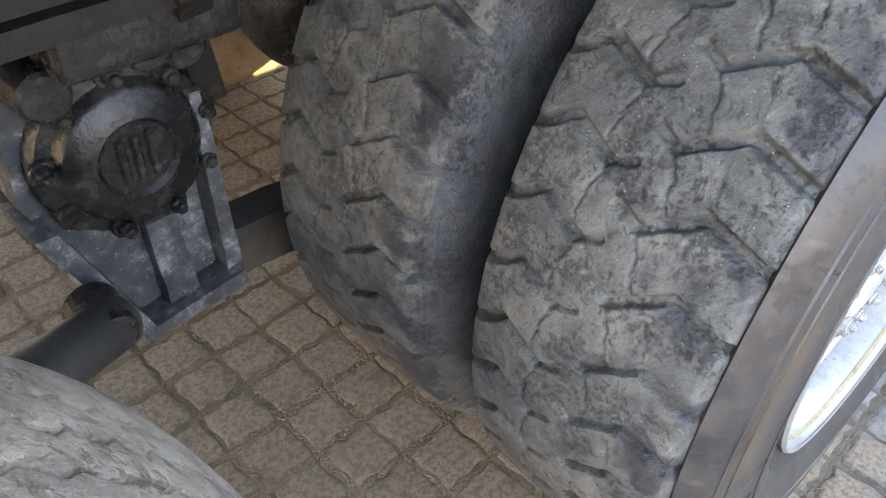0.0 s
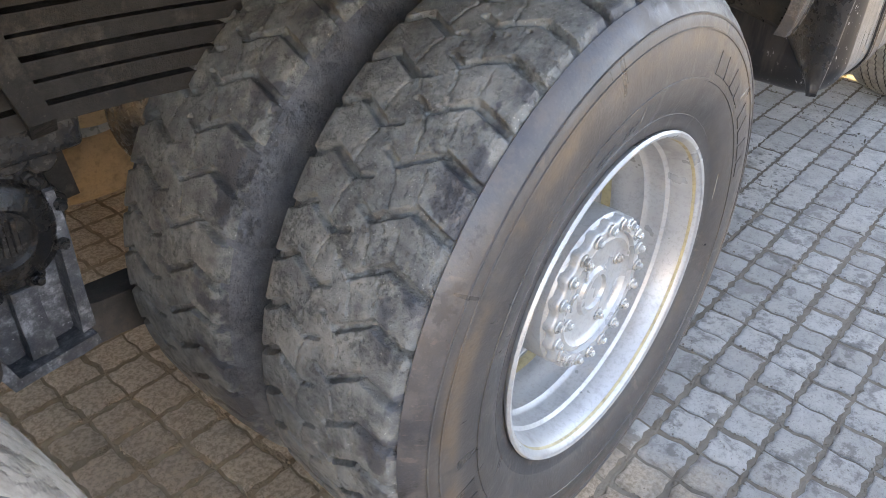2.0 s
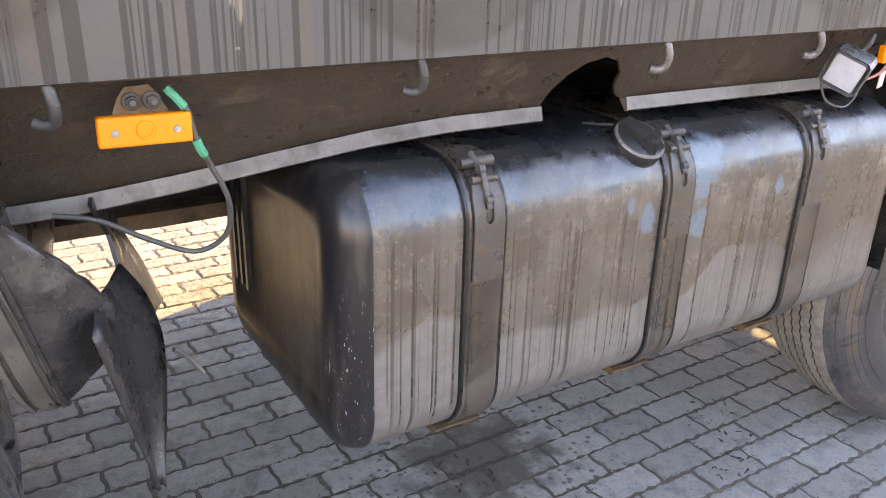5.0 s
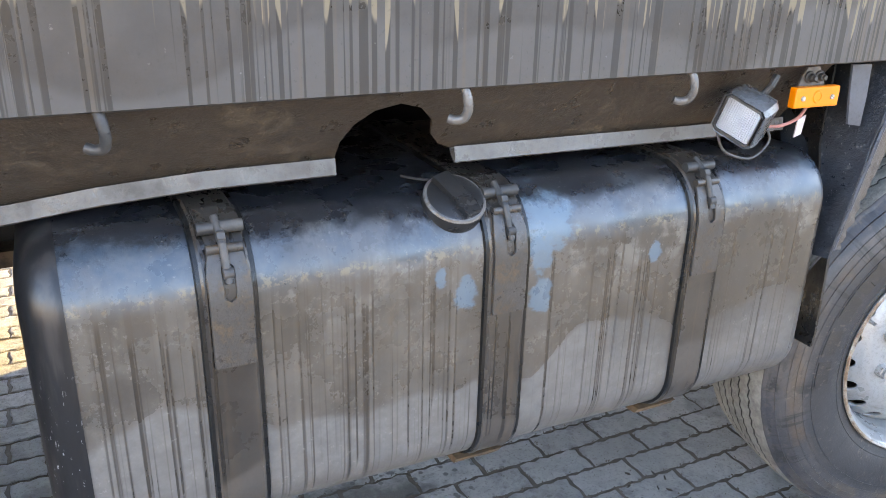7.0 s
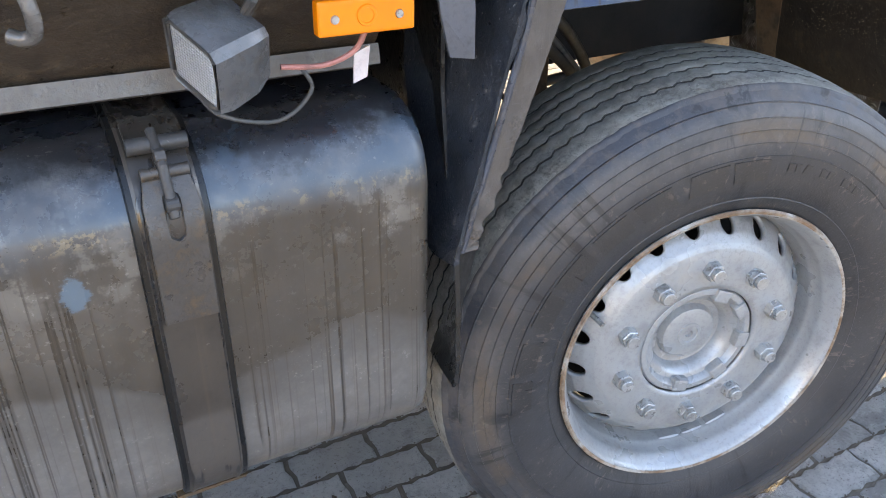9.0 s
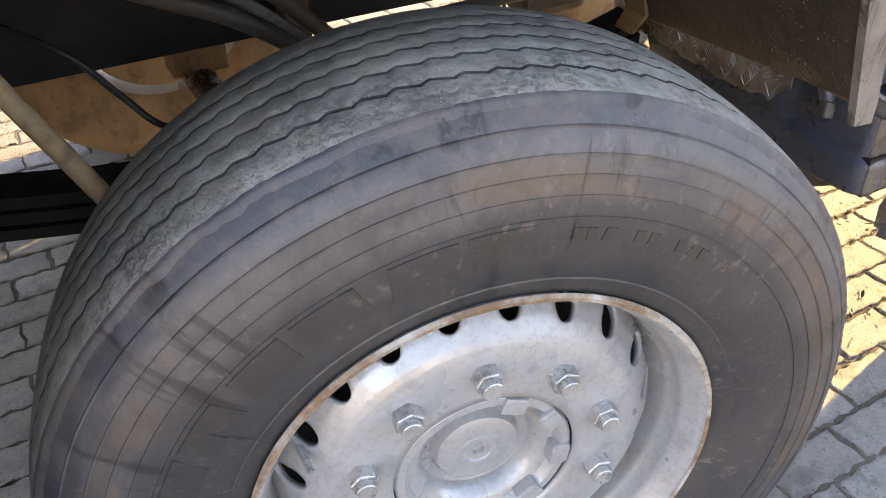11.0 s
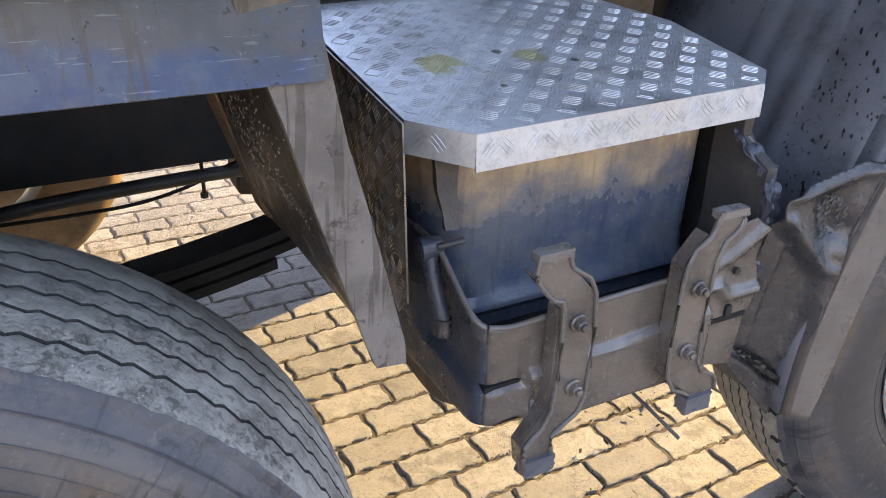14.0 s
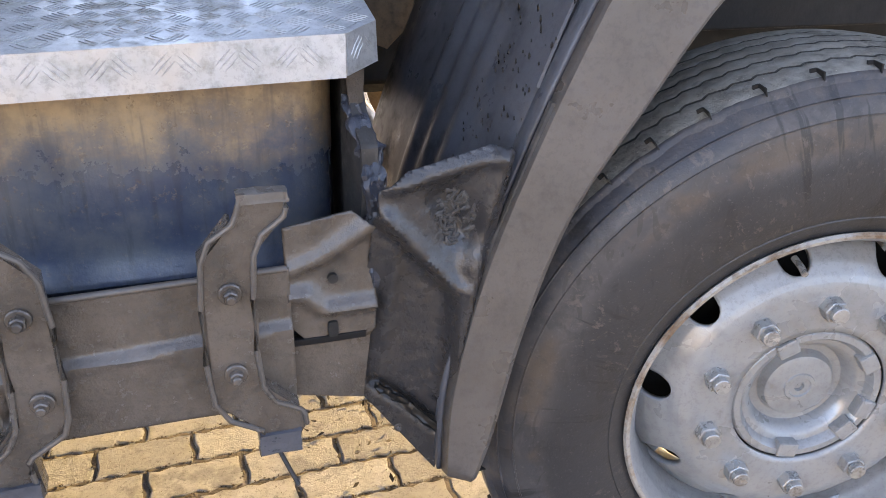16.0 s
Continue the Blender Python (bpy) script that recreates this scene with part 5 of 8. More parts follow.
def far_wheel(x, y, width, label):
    w = thing("wheel", label, "wheel", (x, y, AXLE_Z), 180.0, "wheels of the far side")
    prof = tyre_profile(0.536, width / 2, width / 2 - 0.045, 0.298, width / 2 - 0.04, 0.002)
    part("tyre", lathe(bmesh.new(), prof, 80), M_FAR_RUBBER, w, "dusty tyre wall, tan to stand for warm sunlit bounce", True).location = (0, width / 2, 0)
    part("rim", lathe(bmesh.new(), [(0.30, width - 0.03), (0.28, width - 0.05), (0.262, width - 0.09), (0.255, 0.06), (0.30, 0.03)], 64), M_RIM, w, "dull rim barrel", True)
    part("brake_drum", lathe(bmesh.new(), [(0.255, width + 0.005), (0.21, width + 0.03), (0.10, width + 0.05), (0.0005, width + 0.05)], 48), M_DRUM_TAN, w, "rusty brake drum, tan to stand for warm sunlit bounce", True)


for x, width in ((4.485, 0.37), (6.455, 0.37), (1.36, 0.33), (-0.01, 0.33)):
    far_wheel(x, 2 * CENTRE_Y - 0.70, width, "far side wheel seen under the chassis")
for x in (1.36, -0.01):
    far_wheel(x, 2 * CENTRE_Y - 0.70 - 0.36, 0.33, "far side inner twin wheel seen under the chassis")


# ---- truck body and chassis ----
BODY_Y, BODY_Z = 0.682, 1.297


def mirrored(y):
    return 2 * CENTRE_Y - y


def build_tipper():
    t = thing("tipper_body", "grey steel tipper body streaked with oily runs", "truck body", (1.7, CENTRE_Y, BODY_Z))
    inv = t.matrix_world.inverted()
    def add(name, bm, mat, label=""):
        ob = part(name, bm, mat, t, label)
        ob.matrix_local = inv
        return ob
    x0, x1 = -1.9, 5.12
    # the side sheet, with a folded lower edge
    fold = [(BODY_Y, BODY_Z), (BODY_Y + 0.010, BODY_Z - 0.004), (BODY_Y + 0.05, BODY_Z - 0.004), (BODY_Y + 0.05, BODY_Z + 0.004), (BODY_Y + 0.012, BODY_Z + 0.010), (BODY_Y + 0.012, 3.2), (BODY_Y, 3.2)]
    add("side_wall", plate(fold, "x", x0, x1, 0.0015), M_BODY, "grey side sheet with dark drip marks")
    far = [(mirrored(y), z) for y, z in fold]
    add("side_wall", plate(far, "x", x0, x1, 0.0015), M_BODY)
    add("front_wall", block(x1 - 0.06, x1, BODY_Y + 0.014, mirrored(BODY_Y) - 0.014, BODY_Z + 0.03, 3.2, 0.006), M_BODY)
    add("tail_wall", block(x0, x0 + 0.06, BODY_Y + 0.014, mirrored(BODY_Y) - 0.014, BODY_Z + 0.03, 3.2, 0.006), M_BODY)
    add("floor", block(x0, x1, BODY_Y + 0.052, mirrored(BODY_Y) - 0.052, BODY_Z + 0.002, BODY_Z + 0.03, 0.0), M_BLACK, "black underside of the tipper floor")
    for i in range(9):
        x = x0 + 0.4 + 0.78 * i
        add("floor_rib", block(x, x + 0.06, BODY_Y + 0.20, mirrored(BODY_Y) - 0.20, BODY_Z - 0.10, BODY_Z, 0.004), M_BLACK)
    return t


tipper = build_tipper()


def plain(name, bm, mat, label, category, kind="", smooth=False, group=""):
    """A thing that is one single mesh, its origin at its base."""
    ob = part(name, bm, mat, None, label, smooth)
    lo = min((v.co for v in ob.data.vertices), key=lambda c: c.z)
    mid = sum((v.co for v in ob.data.vertices), Vector()) / len(ob.data.vertices)
    shift = Vector((mid.x, mid.y, lo.z))
    ob.data.transform(Matrix.Translation(-shift))
    ob.location = shift
    return tagged(ob, label, category, group, kind)


def under(parent, name, bm, mat, label="", smooth=False):
    """A part of a thing, its mesh given in world metres."""
    ob = part(name, bm, mat, parent, label, smooth)
    up = parent.matrix_world if parent.parent is None else parent.parent.matrix_world @ parent.matrix_local
    ob.matrix_local = up.inverted()
    return ob


def sub(parent, name, bm, mat, label="", smooth=False):
    """A sub-part: its parent's mesh is already in world metres."""
    return part(name, bm, mat, parent, label, smooth)


def strip_between(bm, left, right, thick=Vector((0, 0.004, 0))):
    """A sheet between two rows of points, with thickness."""
    rows = []
    for a, b in zip(left, right):
        a, b = Vector(a), Vector(b)
        rows.append([bm.verts.new(v) for v in (a, b, b + thick, a + thick)])
    for a, b in zip(rows, rows[1:]):
        for j in range(4):
            bm.faces.new((a[j], a[(j + 1) % 4], b[(j + 1) % 4], b[j]))
    bm.faces.new(rows[0])
    bm.faces.new(rows[-1][::-1])
    return bm


# chassis rails with cross members
chassis = thing("chassis_frame", "black steel chassis rails under the tipper body", "truck frame", (2.6, CENTRE_Y, 0.86))
for y, s in ((1.455, 1), (mirrored(1.455), -1)):
    c = [(y, 0.866), (y + s * 0.075, 0.866), (y + s * 0.075, 0.874), (y + s * 0.008, 0.874), (y + s * 0.008, 1.142), (y + s * 0.075, 1.142), (y + s * 0.075, 1.150), (y, 1.150)]
    under(chassis, "rail", plate(c, "x", -1.8, 7.3, 0.002), M_BLACK, "black channel rail")
    under(chassis, "subframe_rail", block(-1.8, 5.05, y - 0.004 if s > 0 else y - 0.070, y + 0.070 if s > 0 else y + 0.004, 1.154, 1.292, 0.006), M_BLACK)
for x in (-1.2, 0.68, 2.3, 3.4, 4.15, 5.3, 6.6):
    under(chassis, "cross_member", block(x, x + 0.09, 1.47, mirrored(1.47), 0.92, 1.10, 0.008), M_BLACK)

# axles
def axle(x, z, r, label):
    a = thing("axle", label, "axle", (x, CENTRE_Y, z), 0, "axles")
    bm = tube(bmesh.new(), [(x, 1.05, z), (x, 1.5, z), (x, 1.7, z), (x, 2.16, z), (x, 2.36, z), (x, 2.81, z)], r, 16)
    under(a, "beam", bm, M_GREASE, "greasy axle beam", True)
    return a


drive_axle = axle(1.36, AXLE_Z, 0.075, "greasy drive axle with its round differential housing")
bm = bmesh.new()
bmesh.ops.create_uvsphere(bm, u_segments=28, v_segments=16, radius=0.20, matrix=Matrix.Translation((1.34, CENTRE_Y, AXLE_Z)) @ Matrix.Diagonal((1.0, 0.85, 1.0, 1)))
under(drive_axle, "differential", bm, M_GREASE, "round greasy differential housing", True)
axle(-0.01, AXLE_Z, 0.075, "greasy rear drive axle beam")
axle(4.52, AXLE_Z - 0.10, 0.045, "steered axle beam under the chassis")
axle(6.49, AXLE_Z + 0.08, 0.045, "front axle beam under the chassis")

# bogie: leaf spring pack on its trunnion between the drive axles
def build_spring():
    s = thing("leaf_spring", "dusty black leaf spring pack of the drive axles", "leaf spring", (0.68, 1.32, 0.84))
    for i in range(6):
        half = 0.80 - 0.050 * i
        z = 1.010 - 0.032 * i
        bm = bmesh.new()
        n = 12
        rows = []
        for k in range(n + 1):
            x = -half + 2 * half * k / n
            sag = -0.06 * (x / 0.78) ** 2
            rows.append([bm.verts.new((0.68 + x, y, z + sag + dz)) for y, dz in ((1.275 - 0.004 * (i % 2), 0.0), (1.275 - 0.004 * (i % 2), 0.025), (1.37, 0.025), (1.37, 0.0))])
        for a, b in zip(rows, rows[1:]):
            for j in range(4):
                bm.faces.new((a[j], a[(j + 1) % 4], b[(j + 1) % 4], b[j]))
        bm.faces.new(rows[0])
        bm.faces.new(rows[-1][::-1])
        under(s, "leaf", bevelled(bm, 0.009, 3, 50), M_LEAVES, "dusty black leaf")
    strap = [(0.625, 1.242, 1.04), (0.690, 1.255, 0.86), (0.740, 1.38, 0.75), (0.762, 1.40, 0.66)]
    bm = strip_between(bmesh.new(), strap, [(x + 0.040, y + 0.005, z) for x, y, z in strap], Vector((0, 0.012, 0)))
    under(s, "clamp_bar", bevelled(bm, 0.003, 1), M_LEAVES, "slanting steel strap")
    under(s, "top_plate", block(0.55, 0.81, 1.250, 1.383, 1.035, 1.060, 0.004), M_BLACK)
    under(s, "saddle", block(0.58, 0.78, 1.30, 1.40, 0.79, 0.848, 0.012, 3), M_GREASE, "greasy spring saddle")
    return s


build_spring()


def crusted(bm, scale, depth, cuts=3):
    """Roughens a mesh with thick dried dirt."""
    bmesh.ops.triangulate(bm, faces=bm.faces)
    bmesh.ops.subdivide_edges(bm, edges=bm.edges, cuts=cuts, use_grid_fill=True)
    bm.normal_update()
    for v in bm.verts:
        v.co += v.normal * depth * (noise.noise(v.co * scale) + 0.5 * noise.noise(v.co * scale * 2.7))
    return bm


def pressed(outline, lie, relief, cell=0.0045):
    """A pressed sheet: a convex outline in x and z (clockwise), lie(x, z) its y, relief(x, z) added to it."""
    x0, x1 = min(p[0] for p in outline), max(p[0] for p in outline)
    z0, z1 = min(p[1] for p in outline), max(p[1] for p in outline)
    nx, nz = int((x1 - x0) / cell) + 1, int((z1 - z0) / cell) + 1
    bm = bmesh.new()
    rows = [[bm.verts.new((x0 + (x1 - x0) * i / nx, 0, z0 + (z1 - z0) * j / nz)) for i in range(nx + 1)] for j in range(nz + 1)]
    for a, b in zip(rows, rows[1:]):
        for i in range(nx):
            bm.faces.new((a[i], a[i + 1], b[i + 1], b[i]))
    mx, mz = sum(p[0] for p in outline) / len(outline), sum(p[1] for p in outline) / len(outline)
    for (xa, za), (xb, zb) in zip(outline, outline[1:] + outline[:1]):
        n = Vector((zb - za, 0, xa - xb)).normalized()
        if n.dot(Vector((mx - xa, 0, mz - za))) > 0:
            n = -n
        bmesh.ops.bisect_plane(bm, geom=bm.verts[:] + bm.edges[:] + bm.faces[:], plane_co=(xa, 0, za), plane_no=n, clear_outer=True)
    for v in bm.verts:
        v.co.y = lie(v.co.x, v.co.z) + relief(v.co.x, v.co.z)
    return bm


def ridge(x, z, points, width):
    """1 on the line through the points, falling to 0 with the distance."""
    best = 9.0
    for (x0, z0), (x1, z1) in zip(points, points[1:]):
        t = ((x - x0) * (x1 - x0) + (z - z0) * (z1 - z0)) / ((x1 - x0) ** 2 + (z1 - z0) ** 2)
        t = max(0.0, min(1.0, t))
        best = min(best, math.hypot(x - x0 - t * (x1 - x0), z - z0 - t * (z1 - z0)))
    return math.exp(-(best / width) ** 2)


def sheet_metal(ob, thick=0.004):
    mod = ob.modifiers.new("thick", 'SOLIDIFY')
    mod.thickness = thick
    return ob


def build_trunnion():
    t = thing("trunnion_bracket", "greasy black trunnion bracket with a round bolted cap", "suspension bracket", (0.64, 1.42, 0.39))
    arm = [(0.540, 0.80), (0.785, 0.80), (0.752, 0.70), (0.738, 0.56), (0.752, 0.425), (0.70, 0.398), (0.611, 0.405), (0.560, 0.52), (0.528, 0.62)]
    under(t, "casting", crusted(prism(bmesh.new(), arm, "y", 1.405, 1.50), 40, 0.006), M_CRUST, "crusted grey casting", True)
    cx, cz = 0.656, 0.652
    ring = bmesh.new()
    lathe(ring, [(0.112, 0.045), (0.112, -0.006), (0.106, -0.014), (0.090, -0.016), (0.086, -0.028), (0.080, -0.034), (0.050, -0.042), (0.044, -0.036), (0.016, -0.036), (0.0005, -0.037)], 48)
    bmesh.ops.translate(ring, verts=ring.verts, vec=(cx, 1.400, cz))
    under(t, "cap", ring, M_GREASE, "greasy round black cap", True)
    for k in range(9):
        a = radians(40 * k + 12)
        piece("cap_bolt", GREASE_BOLT, t, t.matrix_world.inverted() @ Matrix.Translation((cx + 0.099 * math.cos(a), 1.386, cz + 0.099 * math.sin(a))) @ Matrix.Diagonal((1.4, 1.6, 1.4, 1)))
    for x in (-0.018, 0.0, 0.018):
        under(t, "cast_mark", block(cx + x - 0.005, cx + x + 0.005, 1.358, 1.366, cz - 0.030, cz + 0.030, 0.002, 1), M_GREASE)
    for at, r in (((0.575, 1.37, 0.765), 0.032), ((0.690, 1.37, 0.785), 0.034), ((0.735, 1.375, 0.765), 0.028)):
        boss = disc(bmesh.new(), at, r, 0.05, "y", 20, 0.004)
        under(t, "bolt_boss", bevelled(boss, 0.004, 1), M_GREASE)
    rib = prism(bmesh.new(), [(0.650, 0.545), (0.690, 0.545), (0.700, 0.405), (0.655, 0.405)], "y", 1.380, 1.415)
    under(t, "rib", crusted(rib, 50, 0.004), M_CRUST, "crusted grey rib", True)
    side = prism(bmesh.new(), [(0.735, 0.70), (0.752, 0.70), (0.765, 0.43), (0.742, 0.42)], "y", 1.372, 1.46)
    under(t, "rib", crusted(side, 50, 0.004), M_CRUST, "crusted grey rib", True)
    foot = prism(bmesh.new(), [(0.52, 0.60), (0.545, 0.60), (0.622, 0.402), (0.760, 0.418), (0.765, 0.396), (0.610, 0.380)], "y", 1.36, 1.50)
    under(t, "foot", crusted(foot, 50, 0.004), M_CRUST, "crusted foot flange", True)
    rod = [(0.74, 0.315), (0.80, 0.305), (1.00, 0.295), (1.30, 0.36), (1.30, 0.44), (1.00, 0.385), (0.82, 0.395), (0.74, 0.415)]
    under(t, "torque_rod", crusted(prism(bmesh.new(), rod, "y", 1.47, 1.54), 30, 0.004), M_STEEL, "dirty flat torque rod", True)
    # no opening: a black disc paints the hole's shade
    eye = disc(bmesh.new(), (0.760, 1.465, 0.385), 0.020, 0.012, "y", 20)
    under(t, "rod_hole", eye, M_HOLE, "black disc for the shade in the rod's hole")
    rod = tube(bmesh.new(), [(0.56, 1.30, 0.50), (0.42, 1.22, 0.55), (0.10, 1.12, 0.62)], 0.034, 14)
    under(t, "torque_rod", rod, M_STEEL, "dusty torque rod", True)
    low = bmesh.new()
    disc(low, (0.545, 1.30, 0.51), 0.034, 0.07, "y", 24, 0.006)
    under(t, "rod_eye", bevelled(low, 0.005, 2), M_GREASE)
    return t


GREASE_BOLT = nut_mesh("bolt_greasy", hex_nut(0.0085, 0.008, 0.005, 0.012, 0.005), M_GREASE)
build_trunnion()

# steered axle's springs
def long_spring(x, y, z, half, group):
    s = thing("leaf_spring", "black leaf spring over the steered axle", "leaf spring", (x, y, z - 0.06), 0, group)
    for i in range(3):
        bm = bmesh.new()
        rows = []
        n = 12
        h = half - 0.12 * i
        for k in range(n + 1):
            u = -h + 2 * h * k / n
            zz = z - 0.028 * i + 0.13 * (u / half) ** 2
            rows.append([bm.verts.new((x + u, y + dy, zz + dz)) for dy, dz in ((0, 0), (0, 0.020), (0.085, 0.020), (0.085, 0))])
        for a, b in zip(rows, rows[1:]):
            for j in range(4):
                bm.faces.new((a[j], a[(j + 1) % 4], b[(j + 1) % 4], b[j]))
        bm.faces.new(rows[0])
        bm.faces.new(rows[-1][::-1])
        # the far spring gets the tan that paints warm light on it
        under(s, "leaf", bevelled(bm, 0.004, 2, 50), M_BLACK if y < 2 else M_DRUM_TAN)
    under(s, "spring_seat", block(x - 0.11, x + 0.05, y - 0.005, y + 0.09, 0.44, z - 0.054, 0.01), M_RUSTY)
    return s


long_spring(4.55, 1.40, 0.645, 0.80, "steered axle springs")
long_spring(4.55, mirrored(1.49), 0.645, 0.80, "steered axle springs")

# lines and hoses along the rail
def cable(name, points, radius, mat, label, sides=8):
    return plain(name, tube(bmesh.new(), smooth_line(points), radius, sides), mat, label, "cable", "", True)


cable("brake_hose", [(4.05, 1.12, 1.105), (4.156, 1.12, 1.097), (4.215, 1.12, 1.087), (4.285, 1.15, 1.047), (4.36, 1.17, 1.005), (4.448, 1.20, 0.935), (4.50, 1.26, 0.87)], 0.012, M_HOSE, "thick dusty hose arching over the wheel", 12)
cable("brake_hose", [(4.16, 1.11, 1.120), (4.28, 1.12, 1.096), (4.353, 1.14, 1.070), (4.417, 1.17, 1.023), (4.503, 1.22, 0.930), (4.54, 1.28, 0.87)], 0.012, M_HOSE, "thick dusty hose beside another hose", 12)
cable("brake_hose", [(4.10, 1.14, 1.120), (4.24, 1.14, 1.095), (4.32, 1.16, 1.060), (4.39, 1.18, 1.010), (4.475, 1.21, 0.930)], 0.008, M_CABLE, "thin black hose between thick hoses")
cable("brake_hose", [(4.10, 1.14, 1.06), (4.161, 1.1, 1.024), (4.202, 1.1, 0.967), (4.248, 1.1, 0.916), (4.36, 1.30, 0.83)], 0.0042, M_BLACK, "thin black hose hanging behind the wheel")
cable("drag_link", [(4.60, 1.60, 0.760), (4.791, 1.60, 0.776), (5.08, 1.60, 0.784), (5.30, 1.60, 0.770)], 0.014, M_STEEL, "dark steering rod under the rail", 12)
cable("air_line", [(4.55, 1.62, 0.74), (4.85, 1.62, 0.735), (4.98, 1.62, 0.752), (5.06, 1.60, 0.790), (5.14, 1.58, 0.83)], 0.004, M_BLACK, "thin black air line under the rail")
# tan here stands for light on the tube
under(chassis, "stay_tube", tube(bmesh.new(), [(4.040, 1.20, 1.10), (4.080, 1.11, 1.008), (4.123, 1.11, 0.911), (4.152, 1.11, 0.843), (4.195, 1.12, 0.745)], 0.013, 14), M_DRUM_TAN, "dusty stay tube, coloured tan as if sunlit", True)
hanger = tube(bmesh.new(), [(5.027, 1.60, 0.86), (5.026, 1.60, 0.745)], 0.004, 8)
disc(hanger, (5.026, 1.60, 0.742), 0.008, 0.010, "z", 8)
disc(hanger, (5.027, 1.60, 0.822), 0.009, 0.012, "z", 8)
plain("hanger_bolt", hanger, M_STEEL, "thin hanger bolt below the chassis rail", "bolt")
plain("hanger_post", block(4.49, 4.535, 1.40, 1.445, 0.72, 1.15, 0.006), M_RUSTY, "rusty hanger post on the chassis rail", "bracket")
plain("spring_shackle", block(5.10, 5.26, 1.62, 1.72, 0.712, 0.86, 0.02, 2), M_RAIL, "rusty shackle bracket under the rail", "bracket")

# ---- skirt with the hooks and marker lamps ----
def skirt_z(x):
    """Height of the skirt's lower edge: low at its rear end, level further on."""
    t = min(max((x - 1.93) / 0.75, 0), 1)
    return 1.078 + 0.080 * (t * t * (3 - 2 * t))


def build_skirt():
    s = thing("side_skirt", "brown dirty steel skirt below the tipper side with a bent edge", "skirt panel", (2.9, 0.80, 1.08))
    notch = [(2.862, 1.158), (2.863, 1.195), (2.878, 1.228), (2.905, 1.252), (2.945, 1.262), (2.985, 1.250), (3.012, 1.225), (3.022, 1.196), (3.045, 1.172), (3.075, 1.158)]
    xs = [1.93, 2.05, 2.2, 2.35, 2.5, 2.65, 2.78]
    low = [(x, skirt_z(x)) for x in xs] + notch + [(3.3, 1.156), (3.60, 1.152), (3.86, 1.150)]
    def lean(v):
        return Vector((v.x, 0.735 + (BODY_Z - v.z) * 0.85 + (v.y - 0.735), v.z))
    def strip(points, z_top):
        bm = bmesh.new()
        rows = []
        for x, z in points:
            rows.append([bm.verts.new(lean(Vector((x, y, zz)))) for zz, y in ((z, 0.735), (z_top, 0.735), (z_top, 0.741), (z, 0.741))])
        for a, b in zip(rows, rows[1:]):
            for j in range(4):
                bm.faces.new((a[j], a[(j + 1) % 4], b[(j + 1) % 4], b[j]))
        bm.faces.new(rows[0])
        bm.faces.new(rows[-1][::-1])
        return bm
    panel = under(s, "panel", strip(low, BODY_Z - 0.006), M_RAIL, "rough brown dirty sheet")
    # bent lower flanges, one each side of the notch
    for pts in ([(x, skirt_z(x)) for x in xs] + [(2.860, 1.158)], [(3.075, 1.158), (3.3, 1.156), (3.60, 1.152), (3.86, 1.150)]):
        bm = bmesh.new()
        rows = []
        for x, z in pts:
            y = lean(Vector((x, 0.735, z))).y
            rows.append([bm.verts.new((x, yy, zz)) for yy, zz in ((y - 0.014, z + 0.006), (y - 0.020, z - 0.020), (y - 0.014, z - 0.024), (y + 0.006, z - 0.002))])
        for a, b in zip(rows, rows[1:]):
            for j in range(4):
                bm.faces.new((a[j], a[(j + 1) % 4], b[(j + 1) % 4], b[j]))
        bm.faces.new(rows[0])
        bm.faces.new(rows[-1][::-1])
        under(s, "bent_edge", bm, M_EDGE, "scuffed light grey bent edge")
    return s


build_skirt()
HOOKS = "tarpaulin hooks along the tipper side"
for x in (2.008, 2.512, 3.018, 3.452):
    bm = tube(bmesh.new(), smooth_line([(x - 0.004, 0.700, 1.300), (x, 0.690, 1.288), (x + 0.003, 0.688, 1.266), (x + 0.001, 0.696, 1.249), (x - 0.010, 0.704, 1.244), (x - 0.020, 0.710, 1.247)], 5), 0.0075, 12)
    plain("tarp_hook", bm, M_EDGE if x > 2.9 else M_STEEL, "bent round steel hook under the tipper side", "hook", "", True, HOOKS)


def marker_lamp(x, z, tilt, label):
    m = thing("marker_lamp", label, "marker lamp", (x, 0.716, z), 0, "amber side markers")
    m.matrix_world = Matrix.Translation((x, 0.716, z)) @ Matrix.Rotation(radians(-tilt), 4, 'Y')
    lens = part("lens", block(0, 0.118, -0.004, 0.014, -0.040, 0, 0.004, 3), M_AMBER, m, "bright amber plastic lens")
    ring = bmesh.new()
    lathe(ring, [(0.0125, 0.0), (0.0115, -0.0018), (0.0085, -0.0018), (0.0080, -0.0006), (0.0005, -0.0006)], 24)
    bmesh.ops.translate(ring, verts=ring.verts, vec=(0.058, -0.0042, -0.019))
    part("reflector_ring", ring, M_AMBER, m, "", True)
    for sx in (0.020, 0.098):
        s = bmesh.new()
        disc(s, (sx, -0.0050, -0.021), 0.0055, 0.003, "y", 14, 0.001)
        part("screw", s, M_NUT, m, "pale screw")
    back = bmesh.new()
    prism(back, [(0.020, -0.006), (0.096, -0.006), (0.080, 0.024), (0.070, 0.036), (0.040, 0.034), (0.030, 0.020)], "y", 0.0145, 0.018)
    part("bracket", bevelled(back, 0.002, 1), M_RUSTY if x < 3 else M_EDGE, m, "rusty bracket plate")
    for sx in (0.046, 0.072):
        piece("bracket_bolt", SMALL_BOLT, m, Matrix.Translation((sx, 0.0145, 0.016)))
    return m


